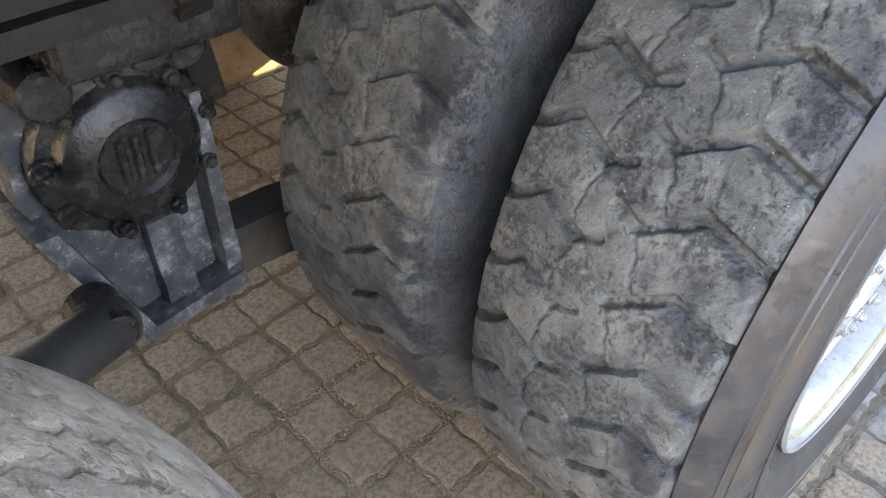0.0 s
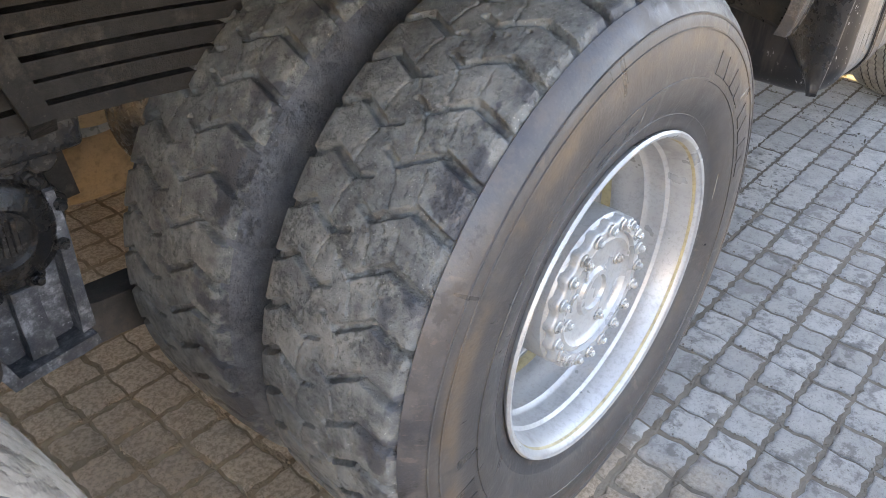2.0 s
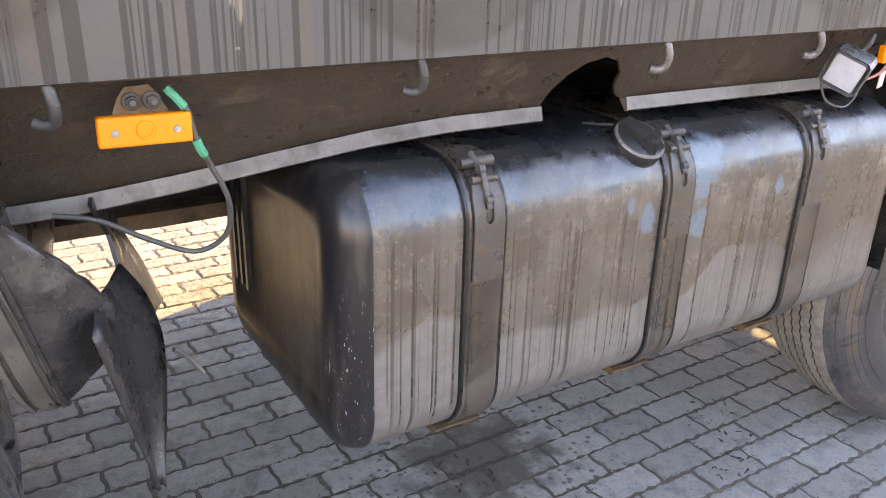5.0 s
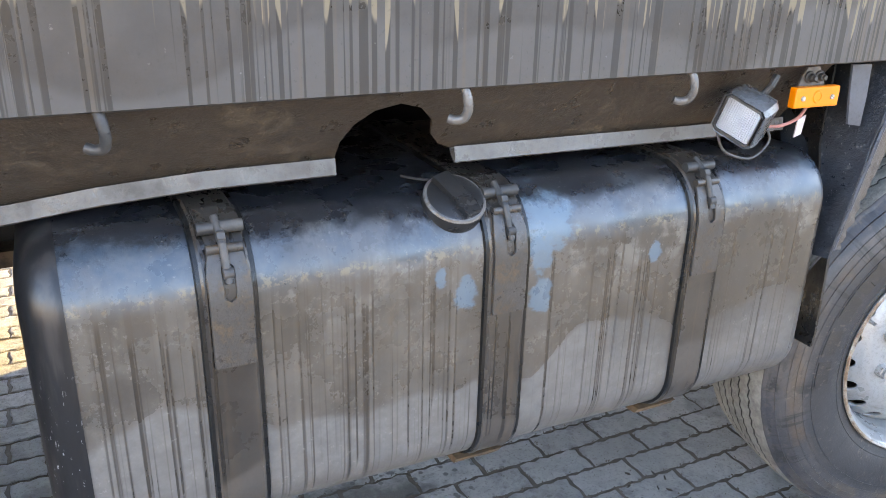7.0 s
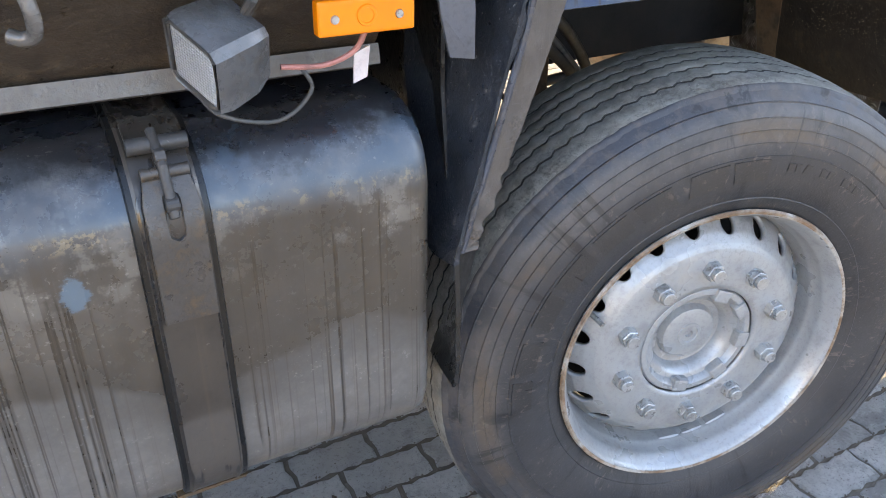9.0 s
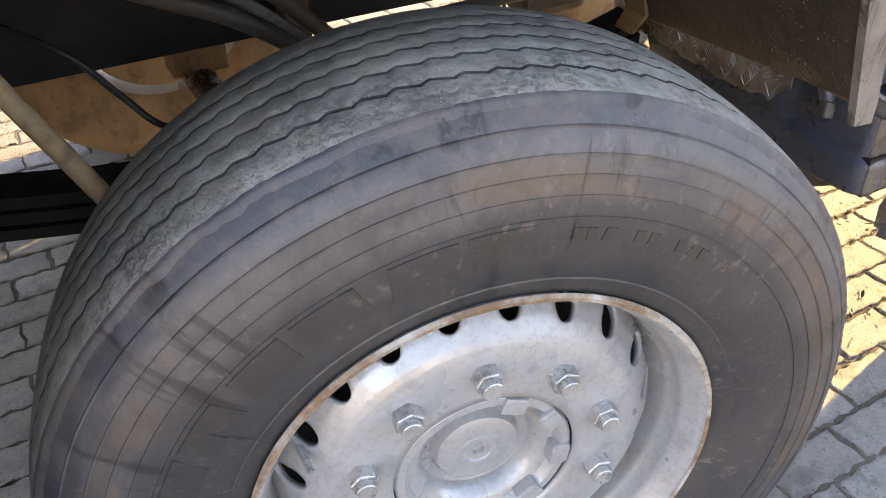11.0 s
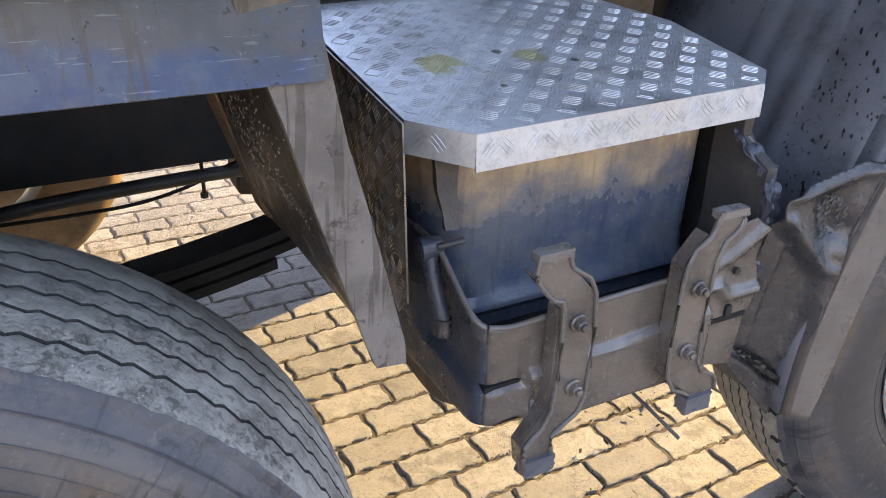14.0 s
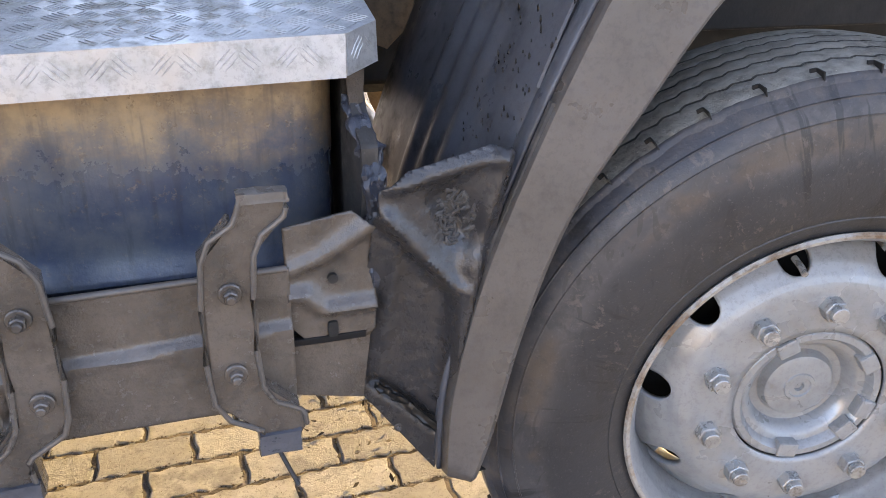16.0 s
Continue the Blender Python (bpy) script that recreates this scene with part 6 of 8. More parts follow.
marker_lamp(2.058, 1.245, -0.8, "amber side marker lamp on a rusty bracket")
marker_lamp(3.732, 1.2485, -0.6, "amber side marker lamp beside the work lamp")
cable("lamp_cable", [(2.150, 0.728, 1.272), (2.172, 0.722, 1.245), (2.182, 0.722, 1.200), (2.205, 0.745, 1.155), (2.230, 0.760, 1.095), (2.228, 0.785, 1.035), (2.185, 0.805, 1.008), (2.12, 0.82, 1.035), (2.06, 0.83, 1.070), (2.00, 0.84, 1.085)], 0.0042, M_CABLE, "thin grey lamp cable looping down below the skirt")
cable("tape_wrap", [(2.181, 0.722, 1.204), (2.186, 0.727, 1.190), (2.193, 0.733, 1.178)], 0.0065, M_GREEN, "green tape round the lamp cable")
cable("tape_wrap", [(2.149, 0.728, 1.274), (2.160, 0.725, 1.262), (2.170, 0.722, 1.248)], 0.0060, M_GREEN, "green tape round the cable's top end")
cable("wire_loop", [(3.60, 0.77, 1.170), (3.62, 0.76, 1.125), (3.69, 0.757, 1.105), (3.735, 0.76, 1.135), (3.725, 0.765, 1.165)], 0.0028, M_CABLE, "thin loose wire over the tank")
cable("wire_loop", [(3.80, 0.74, 1.205), (3.785, 0.745, 1.180), (3.75, 0.755, 1.165), (3.70, 0.76, 1.168)], 0.0035, M_RED, "faded red loose wire below the marker")
plain("tag", plate([(3.785, 1.178), (3.805, 1.186), (3.800, 1.148), (3.782, 1.142)], "y", 0.742, 0.745, 0.001), M_WHITE, "pale pink tape tag on the wire", "tag")


def build_work_lamp():
    m = thing("work_lamp", "square grey work lamp with a ribbed glass", "work lamp", (3.615, 0.73, 1.14))
    m.matrix_world = Matrix.Translation((3.632, 0.726, 1.205)) @ Matrix.Diagonal((0.86, 0.86, 0.86, 1)) @ Matrix.Rotation(radians(-66), 4, 'Z') @ Matrix.Rotation(radians(22), 4, 'Y') @ Matrix.Rotation(radians(14), 4, 'X')
    shell = bmesh.new()
    rows = []
    for y, s in ((-0.045, 0.046), (-0.050, 0.050), (-0.034, 0.053), (0.010, 0.050), (0.036, 0.040), (0.046, 0.022)):
        c = 0.80
        rows.append([shell.verts.new((sx * s, y, sz * s)) for sx, sz in ((-1, -c), (-c, -1), (c, -1), (1, -c), (1, c), (c, 1), (-c, 1), (-1, c))])
    for a, b in zip(rows, rows[1:]):
        for j in range(8):
            shell.faces.new((a[j], a[(j + 1) % 8], b[(j + 1) % 8], b[j]))
    shell.faces.new(rows[-1])
    part("housing", bevelled(shell, 0.009, 3, 25), M_LAMP_BODY, m, "oily dark grey plastic housing", True)
    part("glass", block(-0.0415, 0.0415, -0.0485, -0.036, -0.0415, 0.0415, 0.006, 3), M_LENS, m, "clear ribbed glass")
    part("rubber_rim", tube(bmesh.new(), [(x, -0.0475, z) for x, z in ((-0.044, -0.036), (-0.036, -0.044), (0.036, -0.044), (0.044, -0.036), (0.044, 0.036), (0.036, 0.044), (-0.036, 0.044), (-0.044, 0.036), (-0.044, -0.036))], 0.0032, 8), M_STEEL, m, "", True)
    part("bracket", tube(bmesh.new(), [(0.0, 0.03, 0.035), (0.005, 0.04, 0.060), (0.0, 0.06, 0.075)], 0.008, 8), M_STEEL, m)
    return m


build_work_lamp()


# ---- fuel tank ----
def rounded(y0, y1, z0, z1, r, n=8):
    out = []
    for cy, cz, a0 in ((y0 + r, z0 + r, 180), (y1 - r, z0 + r, 270), (y1 - r, z1 - r, 0), (y0 + r, z1 - r, 90)):
        for k in range(n + 1):
            a = radians(a0 + 90 * k / n)
            out.append((cy + r * math.cos(a), cz + r * math.sin(a)))
    return out


TY0, TY1, TZ0, TZ1, TR = 0.704, 1.36, 0.578, 1.108, 0.105
TX0, TX1 = 2.430, 3.872


def hoop(grow):
    return rounded(TY0 - grow, TY1 + grow, TZ0 - grow, TZ1 + grow, TR + grow)


def on_strap(x, d, g):
    """A point g metres over the tank's front, d metres up from where its rounding begins."""
    if d <= 0:
        return (x, TY0 - g, TZ1 - TR + d)
    a = math.pi - d / TR
    return (x, TY0 + TR + (TR + g) * math.cos(a), TZ1 - TR + (TR + g) * math.sin(a))


def curved_plate(x, half, d0, d1, g0, g1, slot=None, steps=22):
    """A plate that lies over the strap from d0 to d1; half(d): its half width; slot: (from, to, half width) of a long hole."""
    bm = bmesh.new()
    ds = [d0 + (d1 - d0) * k / steps for k in range(steps + 1)]
    def solid(lo, hi, pick):
        rows = []
        for d in pick:
            a, b = lo(d), hi(d)
            rows.append([bm.verts.new(on_strap(x + u, d, g)) for u, g in ((a, g0), (a, g1 - 0.001), (a + 0.0012, g1), (b - 0.0012, g1), (b, g1 - 0.001), (b, g0))])
        for p, q in zip(rows, rows[1:]):
            for j in range(6):
                bm.faces.new((p[j], p[(j + 1) % 6], q[(j + 1) % 6], q[j]))
        bm.faces.new(rows[0])
        bm.faces.new(rows[-1][::-1])
    if not slot:
        solid(lambda d: -half(d), lambda d: half(d), ds)
        return bm
    s0, s1, w = slot
    def gap(d):
        r = min(d - s0, s1 - d)
        return math.sqrt(max(0.0, w * w - max(0.0, w - r) ** 2))
    below, inside_, above = [d for d in ds if d < s0] + [s0], [s0 + (s1 - s0) * k / 12 for k in range(13)], [s1] + [d for d in ds if d > s1]
    solid(lambda d: -half(d), lambda d: half(d), below)
    solid(lambda d: -half(d), lambda d: half(d), above)
    solid(lambda d: -half(d), lambda d: -max(gap(d), 0.0004), inside_)
    solid(lambda d: max(gap(d), 0.0004), lambda d: half(d), inside_)
    return bm


def build_tank():
    t = thing("fuel_tank", "oily grey-brown steel fuel tank held by three straps", "fuel tank", (3.14, 1.03, TZ0))
    bm = bmesh.new()
    xs = [TX0 + (TX1 - 0.024 - TX0) * k / 40 for k in range(41)]
    rows = []
    for x, shrink in [(x, 0.0) for x in xs] + [(TX1 - 0.010, 0.005), (TX1 - 0.003, 0.014), (TX1, 0.026)]:
        rows.append([bm.verts.new((x, y, z)) for y, z in rounded(TY0 + shrink, TY1 - shrink, TZ0 + shrink, TZ1 - shrink, TR - shrink, 10)])
    n = len(rows[0])
    for a, b in zip(rows, rows[1:]):
        for j in range(n):
            bm.faces.new((a[j], a[(j + 1) % n], b[(j + 1) % n], b[j]))
    # shallow dents
    for v in bm.verts:
        if v.co.y < TY0 + 0.02 and TX0 + 0.05 < v.co.x < TX1 - 0.05:
            v.co.y += 0.0022 * noise.noise(Vector((v.co.x * 5, 0, v.co.z * 5)))
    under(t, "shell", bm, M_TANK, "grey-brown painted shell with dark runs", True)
    def end_cap(ring, mat, label):
        e = bmesh.new()
        rr = [[e.verts.new((x, y, z)) for y, z in rounded(TY0 + k, TY1 - k, TZ0 + k, TZ1 - k, max(TR - k, 0.03), 10)] for x, k in ring]
        for a, b in zip(rr, rr[1:]):
            for j in range(n):
                e.faces.new((a[j], a[(j + 1) % n], b[(j + 1) % n], b[j]))
        e.faces.new(rr[-1])
        return under(t, "end_plate", e, mat, label, True)
    rear = end_cap([(TX0 + 0.006, -0.0016), (TX0 + 0.001, -0.0022), (TX0 - 0.004, -0.0008), (TX0 - 0.016, 0.003), (TX0 - 0.028, 0.010), (TX0 - 0.038, 0.020), (TX0 - 0.046, 0.033), (TX0 - 0.051, 0.048), (TX0 - 0.053, 0.066), (TX0 - 0.0535, 0.090), (TX0 - 0.0500, 0.096)],
                   M_TANK_CAP, "shiny black domed end plate with chipped edge")
    for y in (1.170, 1.205, 1.240):
        rib = prism(bmesh.new(), [(y - 0.007, 0.75), (y + 0.007, 0.75), (y + 0.007, 1.00), (y - 0.007, 1.00)], "x", TX0 - 0.060, TX0 - 0.048)
        sub(rear, "pressed_rib", bevelled(rib, 0.004, 2), M_TANK_CAP)
    end_cap([(TX1 - 0.0005, 0.0265), (TX1 - 0.004, 0.038), (TX1 - 0.012, 0.062), (TX1 - 0.014, 0.085)], M_TANK_END, "shiny black pressed end plate")
    for x in (2.650, 3.112, 3.545):
        w = 0.036
        s = bmesh.new()
        rows = []
        for xx, g in ((x - w, 0.0), (x - w, 0.006), (x - w + 0.004, 0.0085), (x - w + 0.010, 0.0070), (x + w - 0.010, 0.0070), (x + w - 0.004, 0.0085), (x + w, 0.006), (x + w, 0.0)):
            rows.append([s.verts.new((xx, y, z)) for y, z in hoop(g)])
        n_h = len(rows[0])
        for a, b in zip(rows, rows[1:]):
            for j in range(n_h):
                s.faces.new((a[j], a[(j + 1) % n_h], b[(j + 1) % n_h], b[j]))
        strap = under(t, "strap", s, M_STRAP, "grey steel strap with dark runs", True)
        gasket = bmesh.new()
        rows = []
        for xx, g in ((x - w - 0.008, 0.0005), (x - w - 0.006, 0.006), (x + w + 0.006, 0.006), (x + w + 0.008, 0.0005)):
            rows.append([gasket.verts.new((xx, y, z)) for y, z in hoop(g)])
        for a, b in zip(rows, rows[1:]):
            for j in range(n_h):
                gasket.faces.new((a[j], a[(j + 1) % n_h], b[(j + 1) % n_h], b[j]))
        sub(strap, "rubber_strip", gasket, M_TANK_END, "black rubber strip under the strap", True)
        # the clamp: slotted tongue, T-bolt, rolls and the upper strap's end
        c = x + 0.003
        taper = lambda d: 0.031 - 0.006 * max(0.0, min(1.0, (d - 0.045) / 0.030))
        sub(strap, "tongue", curved_plate(c, taper, -0.098, 0.076, 0.0070, 0.0125, (0.006, 0.058, 0.0085)), M_TONGUE, "slotted rusty steel tongue")
        upper = curved_plate(c, lambda d: 0.032, 0.108, 0.160, 0.0070, 0.0115, None, 8)
        sub(strap, "strap_end", upper, M_STRAP)
        roll = tube(bmesh.new(), [on_strap(c - 0.033, 0.108, 0.0150), on_strap(c + 0.033, 0.108, 0.0150)], 0.0095, 16)
        sub(strap, "cross_bar", bevelled(roll, 0.0015, 1, 60), M_STEEL, "", True)
        roll = tube(bmesh.new(), [on_strap(c - 0.026, 0.077, 0.0135), on_strap(c + 0.026, 0.077, 0.0135)], 0.0072, 14)
        sub(strap, "tongue_roll", bevelled(roll, 0.0012, 1, 60), M_TONGUE, "", True)
        lean = 0.004 * math.sin(x * 40)
        rod = tube(bmesh.new(), [on_strap(c, 0.030, 0.013), on_strap(c + lean, 0.080, 0.022), on_strap(c + 2 * lean, 0.120, 0.024)], 0.0060, 10)
        disc(rod, on_strap(c, 0.044, 0.0130), 0.0085, 0.015, "x", 14)
        disc(rod, on_strap(c + lean, 0.090, 0.0215), 0.0098, 0.012, "x", 6)
        sub(strap, "t_bolt", bevelled(rod, 0.001, 1), M_STEEL)
        foot = bmesh.new()
        prism(foot, [(TY0 + 0.060, TZ0 - 0.010), (TY0 + 0.16, TZ0 - 0.010), (TY0 + 0.16, TZ0 - 0.035), (TY0 + 0.070, TZ0 - 0.024)], "x", x - 0.050, x + 0.050)
        sub(strap, "bearer_end", crusted(foot, 60, 0.003, 3), M_RUSTY, "rusty bearer end below the tank", True)
    # filler neck and cap
    cap_at = Matrix.Translation((3.032, 0.762, 1.078)) @ Matrix.Rotation(radians(32), 4, 'X') @ Matrix.Diagonal((1.09, 1.09, 1.12, 1))
    neck = bmesh.new()
    bmesh.ops.create_cone(neck, cap_ends=True, segments=40, radius1=0.046, radius2=0.043, depth=0.05, matrix=cap_at @ Matrix.Translation((0, 0, -0.015)))
    under(t, "filler_neck", neck, M_TANK_END, "black filler neck", True)
    c = bmesh.new()
    lathe(c, [(0.046, 0.0), (0.048, -0.006), (0.0485, -0.024), (0.046, -0.029), (0.040, -0.031), (0.0005, -0.031)], 48)
    bmesh.ops.transform(c, matrix=cap_at @ Matrix.Rotation(radians(-90), 4, 'X'), verts=c.verts)
    cap = under(t, "filler_cap", c, M_FLAP, "scuffed black filler cap", True)
    g = bmesh.new()
    prism(g, [(-0.014, -0.042), (0.014, -0.042), (0.017, 0.0), (0.014, 0.042), (-0.014, 0.042), (-0.011, 0.0)], "z", 0.029, 0.041)
    bevelled(g, 0.004, 2)
    bmesh.ops.transform(g, matrix=cap_at @ Matrix.Rotation(radians(18), 4, 'Z'), verts=g.verts)
    sub(cap, "grip", g, M_FLAP)
    r = lathe(bmesh.new(), [(0.0478, -0.025), (0.0492, -0.027), (0.0470, -0.0300), (0.0440, -0.0305)], 48)
    bmesh.ops.transform(r, matrix=cap_at @ Matrix.Rotation(radians(-90), 4, 'X'), verts=r.verts)
    sub(cap, "worn_rim", r, M_EDGE, "scuffed pale worn edge", True)
    return t


build_tank()
cable("cap_chain", [(2.985, 0.86, 1.115), (2.995, 0.83, 1.118), (3.010, 0.80, 1.122)], 0.0025, M_STEEL, "thin chain from the filler cap")


# ---- mudguard frames round the wheels ----
def build_rear_guard():
    g = thing("mudguard_frame", "blue-grey guard beam over the twin wheels with a crusted post", "mudguard", (1.4, 0.70, 0.85))
    beam = [(0.694, 1.294), (0.675, 1.290), (0.663, 1.200), (0.694, 1.194), (0.760, 1.194), (0.760, 1.200), (0.690, 1.204)]
    b = under(g, "beam", plate(beam, "x", -1.2, 1.83, 0.002), M_BEAM, "blue-grey painted folded beam with scratches")
    marks = bmesh.new()
    rnd = random.Random(4)
    x = 1.21
    while x < 1.50:
        h = rnd.uniform(0.03, 0.062)
        zt = rnd.uniform(1.262, 1.280)
        w = rnd.uniform(0.003, 0.0055)
        y0 = 0.6635
        for s in range(5):
            za, zb = zt - h * s / 5, zt - h * (s + 0.98) / 5
            ya, yb = 0.675 - (1.29 - za) * 0.1333 - 0.0012, 0.675 - (1.29 - zb) * 0.1333 - 0.0012
            dx = rnd.uniform(-0.001, 0.001)
            marks.faces.new([marks.verts.new(p) for p in ((x + dx, ya, za), (x + dx + w, ya, za), (x + dx + w * 0.8, yb, zb), (x + dx, yb, zb))])
        x += rnd.uniform(0.010, 0.034)
    tagged(sub(b, "tar_streaking", marks, M_HOLE, "black tar runs on the beam"), kind="stuff")
    chip = bmesh.new()
    box(chip, 1.430, 1.468, 0.6700, 0.6745, 1.2905, 1.2940)
    sub(b, "bare_edge", chip, M_WHITE, "pale bare strip")
    # crusted gusset and post
    gus = [(1.770, 1.215), (1.832, 1.320), (1.868, 1.312), (1.905, 1.285), (1.915, 1.225), (1.895, 1.150), (1.850, 1.150), (1.835, 1.185)]
    gus_bm = crusted(prism(bmesh.new(), gus, "y", 0.645, 0.672), 70, 0.005, 7)
    under(g, "gusset", gus_bm, M_GUSSET, "thickly crusted gusset plate", True)
    # post: a folded channel with a groove along it
    inner_line = smooth_line([(1.850, 0.652, 1.165), (1.880, 0.676, 1.02), (1.905, 0.700, 0.90), (1.925, 0.718, 0.850)], 6)
    outer_line = smooth_line([(1.895, 0.650, 1.160), (1.927, 0.674, 1.02), (1.955, 0.700, 0.90), (1.968, 0.720, 0.845)], 6)
    post = bmesh.new()
    rows = []
    for p, q in zip(inner_line, outer_line):
        row = [p + Vector((0, 0.024, 0))]
        for u, d in ((0.0, 0.002), (0.04, 0.0), (0.16, 0.0), (0.20, 0.009), (0.27, 0.009), (0.31, 0.001), (0.45, 0.0), (0.60, 0.0), (0.78, 0.001), (0.84, 0.006), (0.90, 0.006), (0.94, 0.0), (1.0, 0.002)):
            v = p.lerp(q, u)
            row.append(v + Vector((0, d + 0.0022 * noise.noise(v * 40), 0)))
        row.append(q + Vector((0, 0.024, 0)))
        rows.append([post.verts.new(v) for v in row])
    for p, q in zip(rows, rows[1:]):
        for k in range(len(p)):
            post.faces.new((p[k], p[(k + 1) % len(p)], q[(k + 1) % len(p)], q[k]))
    post.faces.new(rows[0])
    post.faces.new(rows[-1][::-1])
    under(g, "post", post, M_REAR_POST, "grey-brown folded steel post smeared with tar")
    lip = tube(bmesh.new(), [(1.902, 0.655, 1.158), (1.930, 0.675, 1.03), (1.958, 0.702, 0.90), (1.972, 0.722, 0.850)], 0.005, 8)
    under(g, "post_edge", lip, M_TORN, "scuffed rolled post edge", True)
    # the sheet behind the post
    sheet = strip_between(bmesh.new(), [(1.835, 0.69, 1.19), (1.875, 0.69, 1.06), (1.915, 0.70, 0.95), (1.945, 0.715, 0.86), (1.957, 0.72, 0.848)],
                          [(2.05, 1.25, 1.19), (2.045, 1.25, 1.10), (2.04, 1.25, 1.0), (2.005, 1.13, 0.925), (1.96, 0.93, 0.89)], Vector((0.007, 0.0, 0.0)))
    bmesh.ops.subdivide_edges(sheet, edges=sheet.edges, cuts=2, use_grid_fill=True)
    under(g, "guard_sheet", sheet, M_GUARD, "olive-brown oily guard sheet", True)
    bulge = strip_between(bmesh.new(), [(1.895, 0.658, 1.150), (1.915, 0.672, 1.06), (1.940, 0.690, 0.96), (1.960, 0.712, 0.88), (1.965, 0.722, 0.850)],
                          [(1.920, 0.668, 1.145), (1.995, 0.705, 1.060), (2.050, 0.735, 0.985), (2.045, 0.750, 0.905), (1.985, 0.738, 0.852)], Vector((0.004, 0.012, 0.0)))
    bmesh.ops.subdivide_edges(bulge, edges=bulge.edges, cuts=2, use_grid_fill=True)
    for v in bulge.verts:
        v.co.y -= 0.018 * math.sin(max(0.0, min(1.0, (1.15 - v.co.z) / 0.30)) * math.pi) * max(0.0, min(1.0, (v.co.x - 1.93) / 0.05))
    under(g, "dented_plate", crusted(bulge, 32, 0.005, 1), M_TORN, "dented torn plate beside the post", True)
    far = strip_between(bmesh.new(), [(2.050, 0.860, 1.085), (2.078, 0.930, 1.010), (2.086, 0.900, 0.935), (2.098, 0.840, 0.875)],
                        [(2.090, 1.080, 1.085), (2.122, 1.124, 0.953), (2.157, 1.160, 0.872), (2.192, 1.168, 0.768)], Vector((0.006, 0.0, 0.0)))
    bmesh.ops.subdivide_edges(far, edges=far.edges, cuts=2, use_grid_fill=True)
    under(g, "lower_sheet", far, M_FLAP, "bent black sheet behind the post", True)
    near = smooth_line([(2.012, 0.628, 0.990), (2.022, 0.633, 0.945), (2.032, 0.640, 0.895), (2.047, 0.647, 0.820), (2.062, 0.656, 0.755), (2.071, 0.664, 0.704)], 3)
    back = smooth_line([(2.080, 0.830, 1.000), (2.110, 0.830, 0.945), (2.124, 0.810, 0.880), (2.116, 0.775, 0.815), (2.094, 0.715, 0.750), (2.076, 0.672, 0.702)], 3)
    flap = bmesh.new()
    rows = []
    for p, q in zip(near, back):
        row = []
        for k in range(7):
            u = p.lerp(q, k / 6)
            # a crease runs down the flap
            u = u + Vector((-0.010 * math.exp(-((k / 6 - 0.42) / 0.20) ** 2), 0.010 * math.sin(k / 6 * math.pi), 0))
            row.append(flap.verts.new(u))
        rows.append(row)
    for p, q in zip(rows, rows[1:]):
        for k in range(6):
            flap.faces.new((p[k], p[k + 1], q[k + 1], q[k]))
    sheet_metal(under(g, "mud_flap", flap, M_TORN, "torn curled grey-black flap", True), 0.006)
    shred = tube(bmesh.new(), smooth_line([(2.128, 0.760, 0.875), (2.150, 0.770, 0.850), (2.172, 0.772, 0.815)], 3), 0.004, 6)
    under(g, "torn_shred", shred, M_EDGE, "pale torn shred of the flap", True)
    return g


build_rear_guard()
plain("bump_stop", crusted(block(1.70, 1.815, 1.34, 1.45, 0.795, 0.895, 0.030, 3), 26, 0.010, 2), M_RUSTY, "rusty bump stop below the rail", "bracket", "", True)
plain("rail_bar", crusted(box(bmesh.new(), 1.815, 2.52, 1.385, 1.452, 0.842, 0.876), 30, 0.004, 4), M_RUSTY, "rusty brown bar along the lower edge of the rail", "bar", "", True)


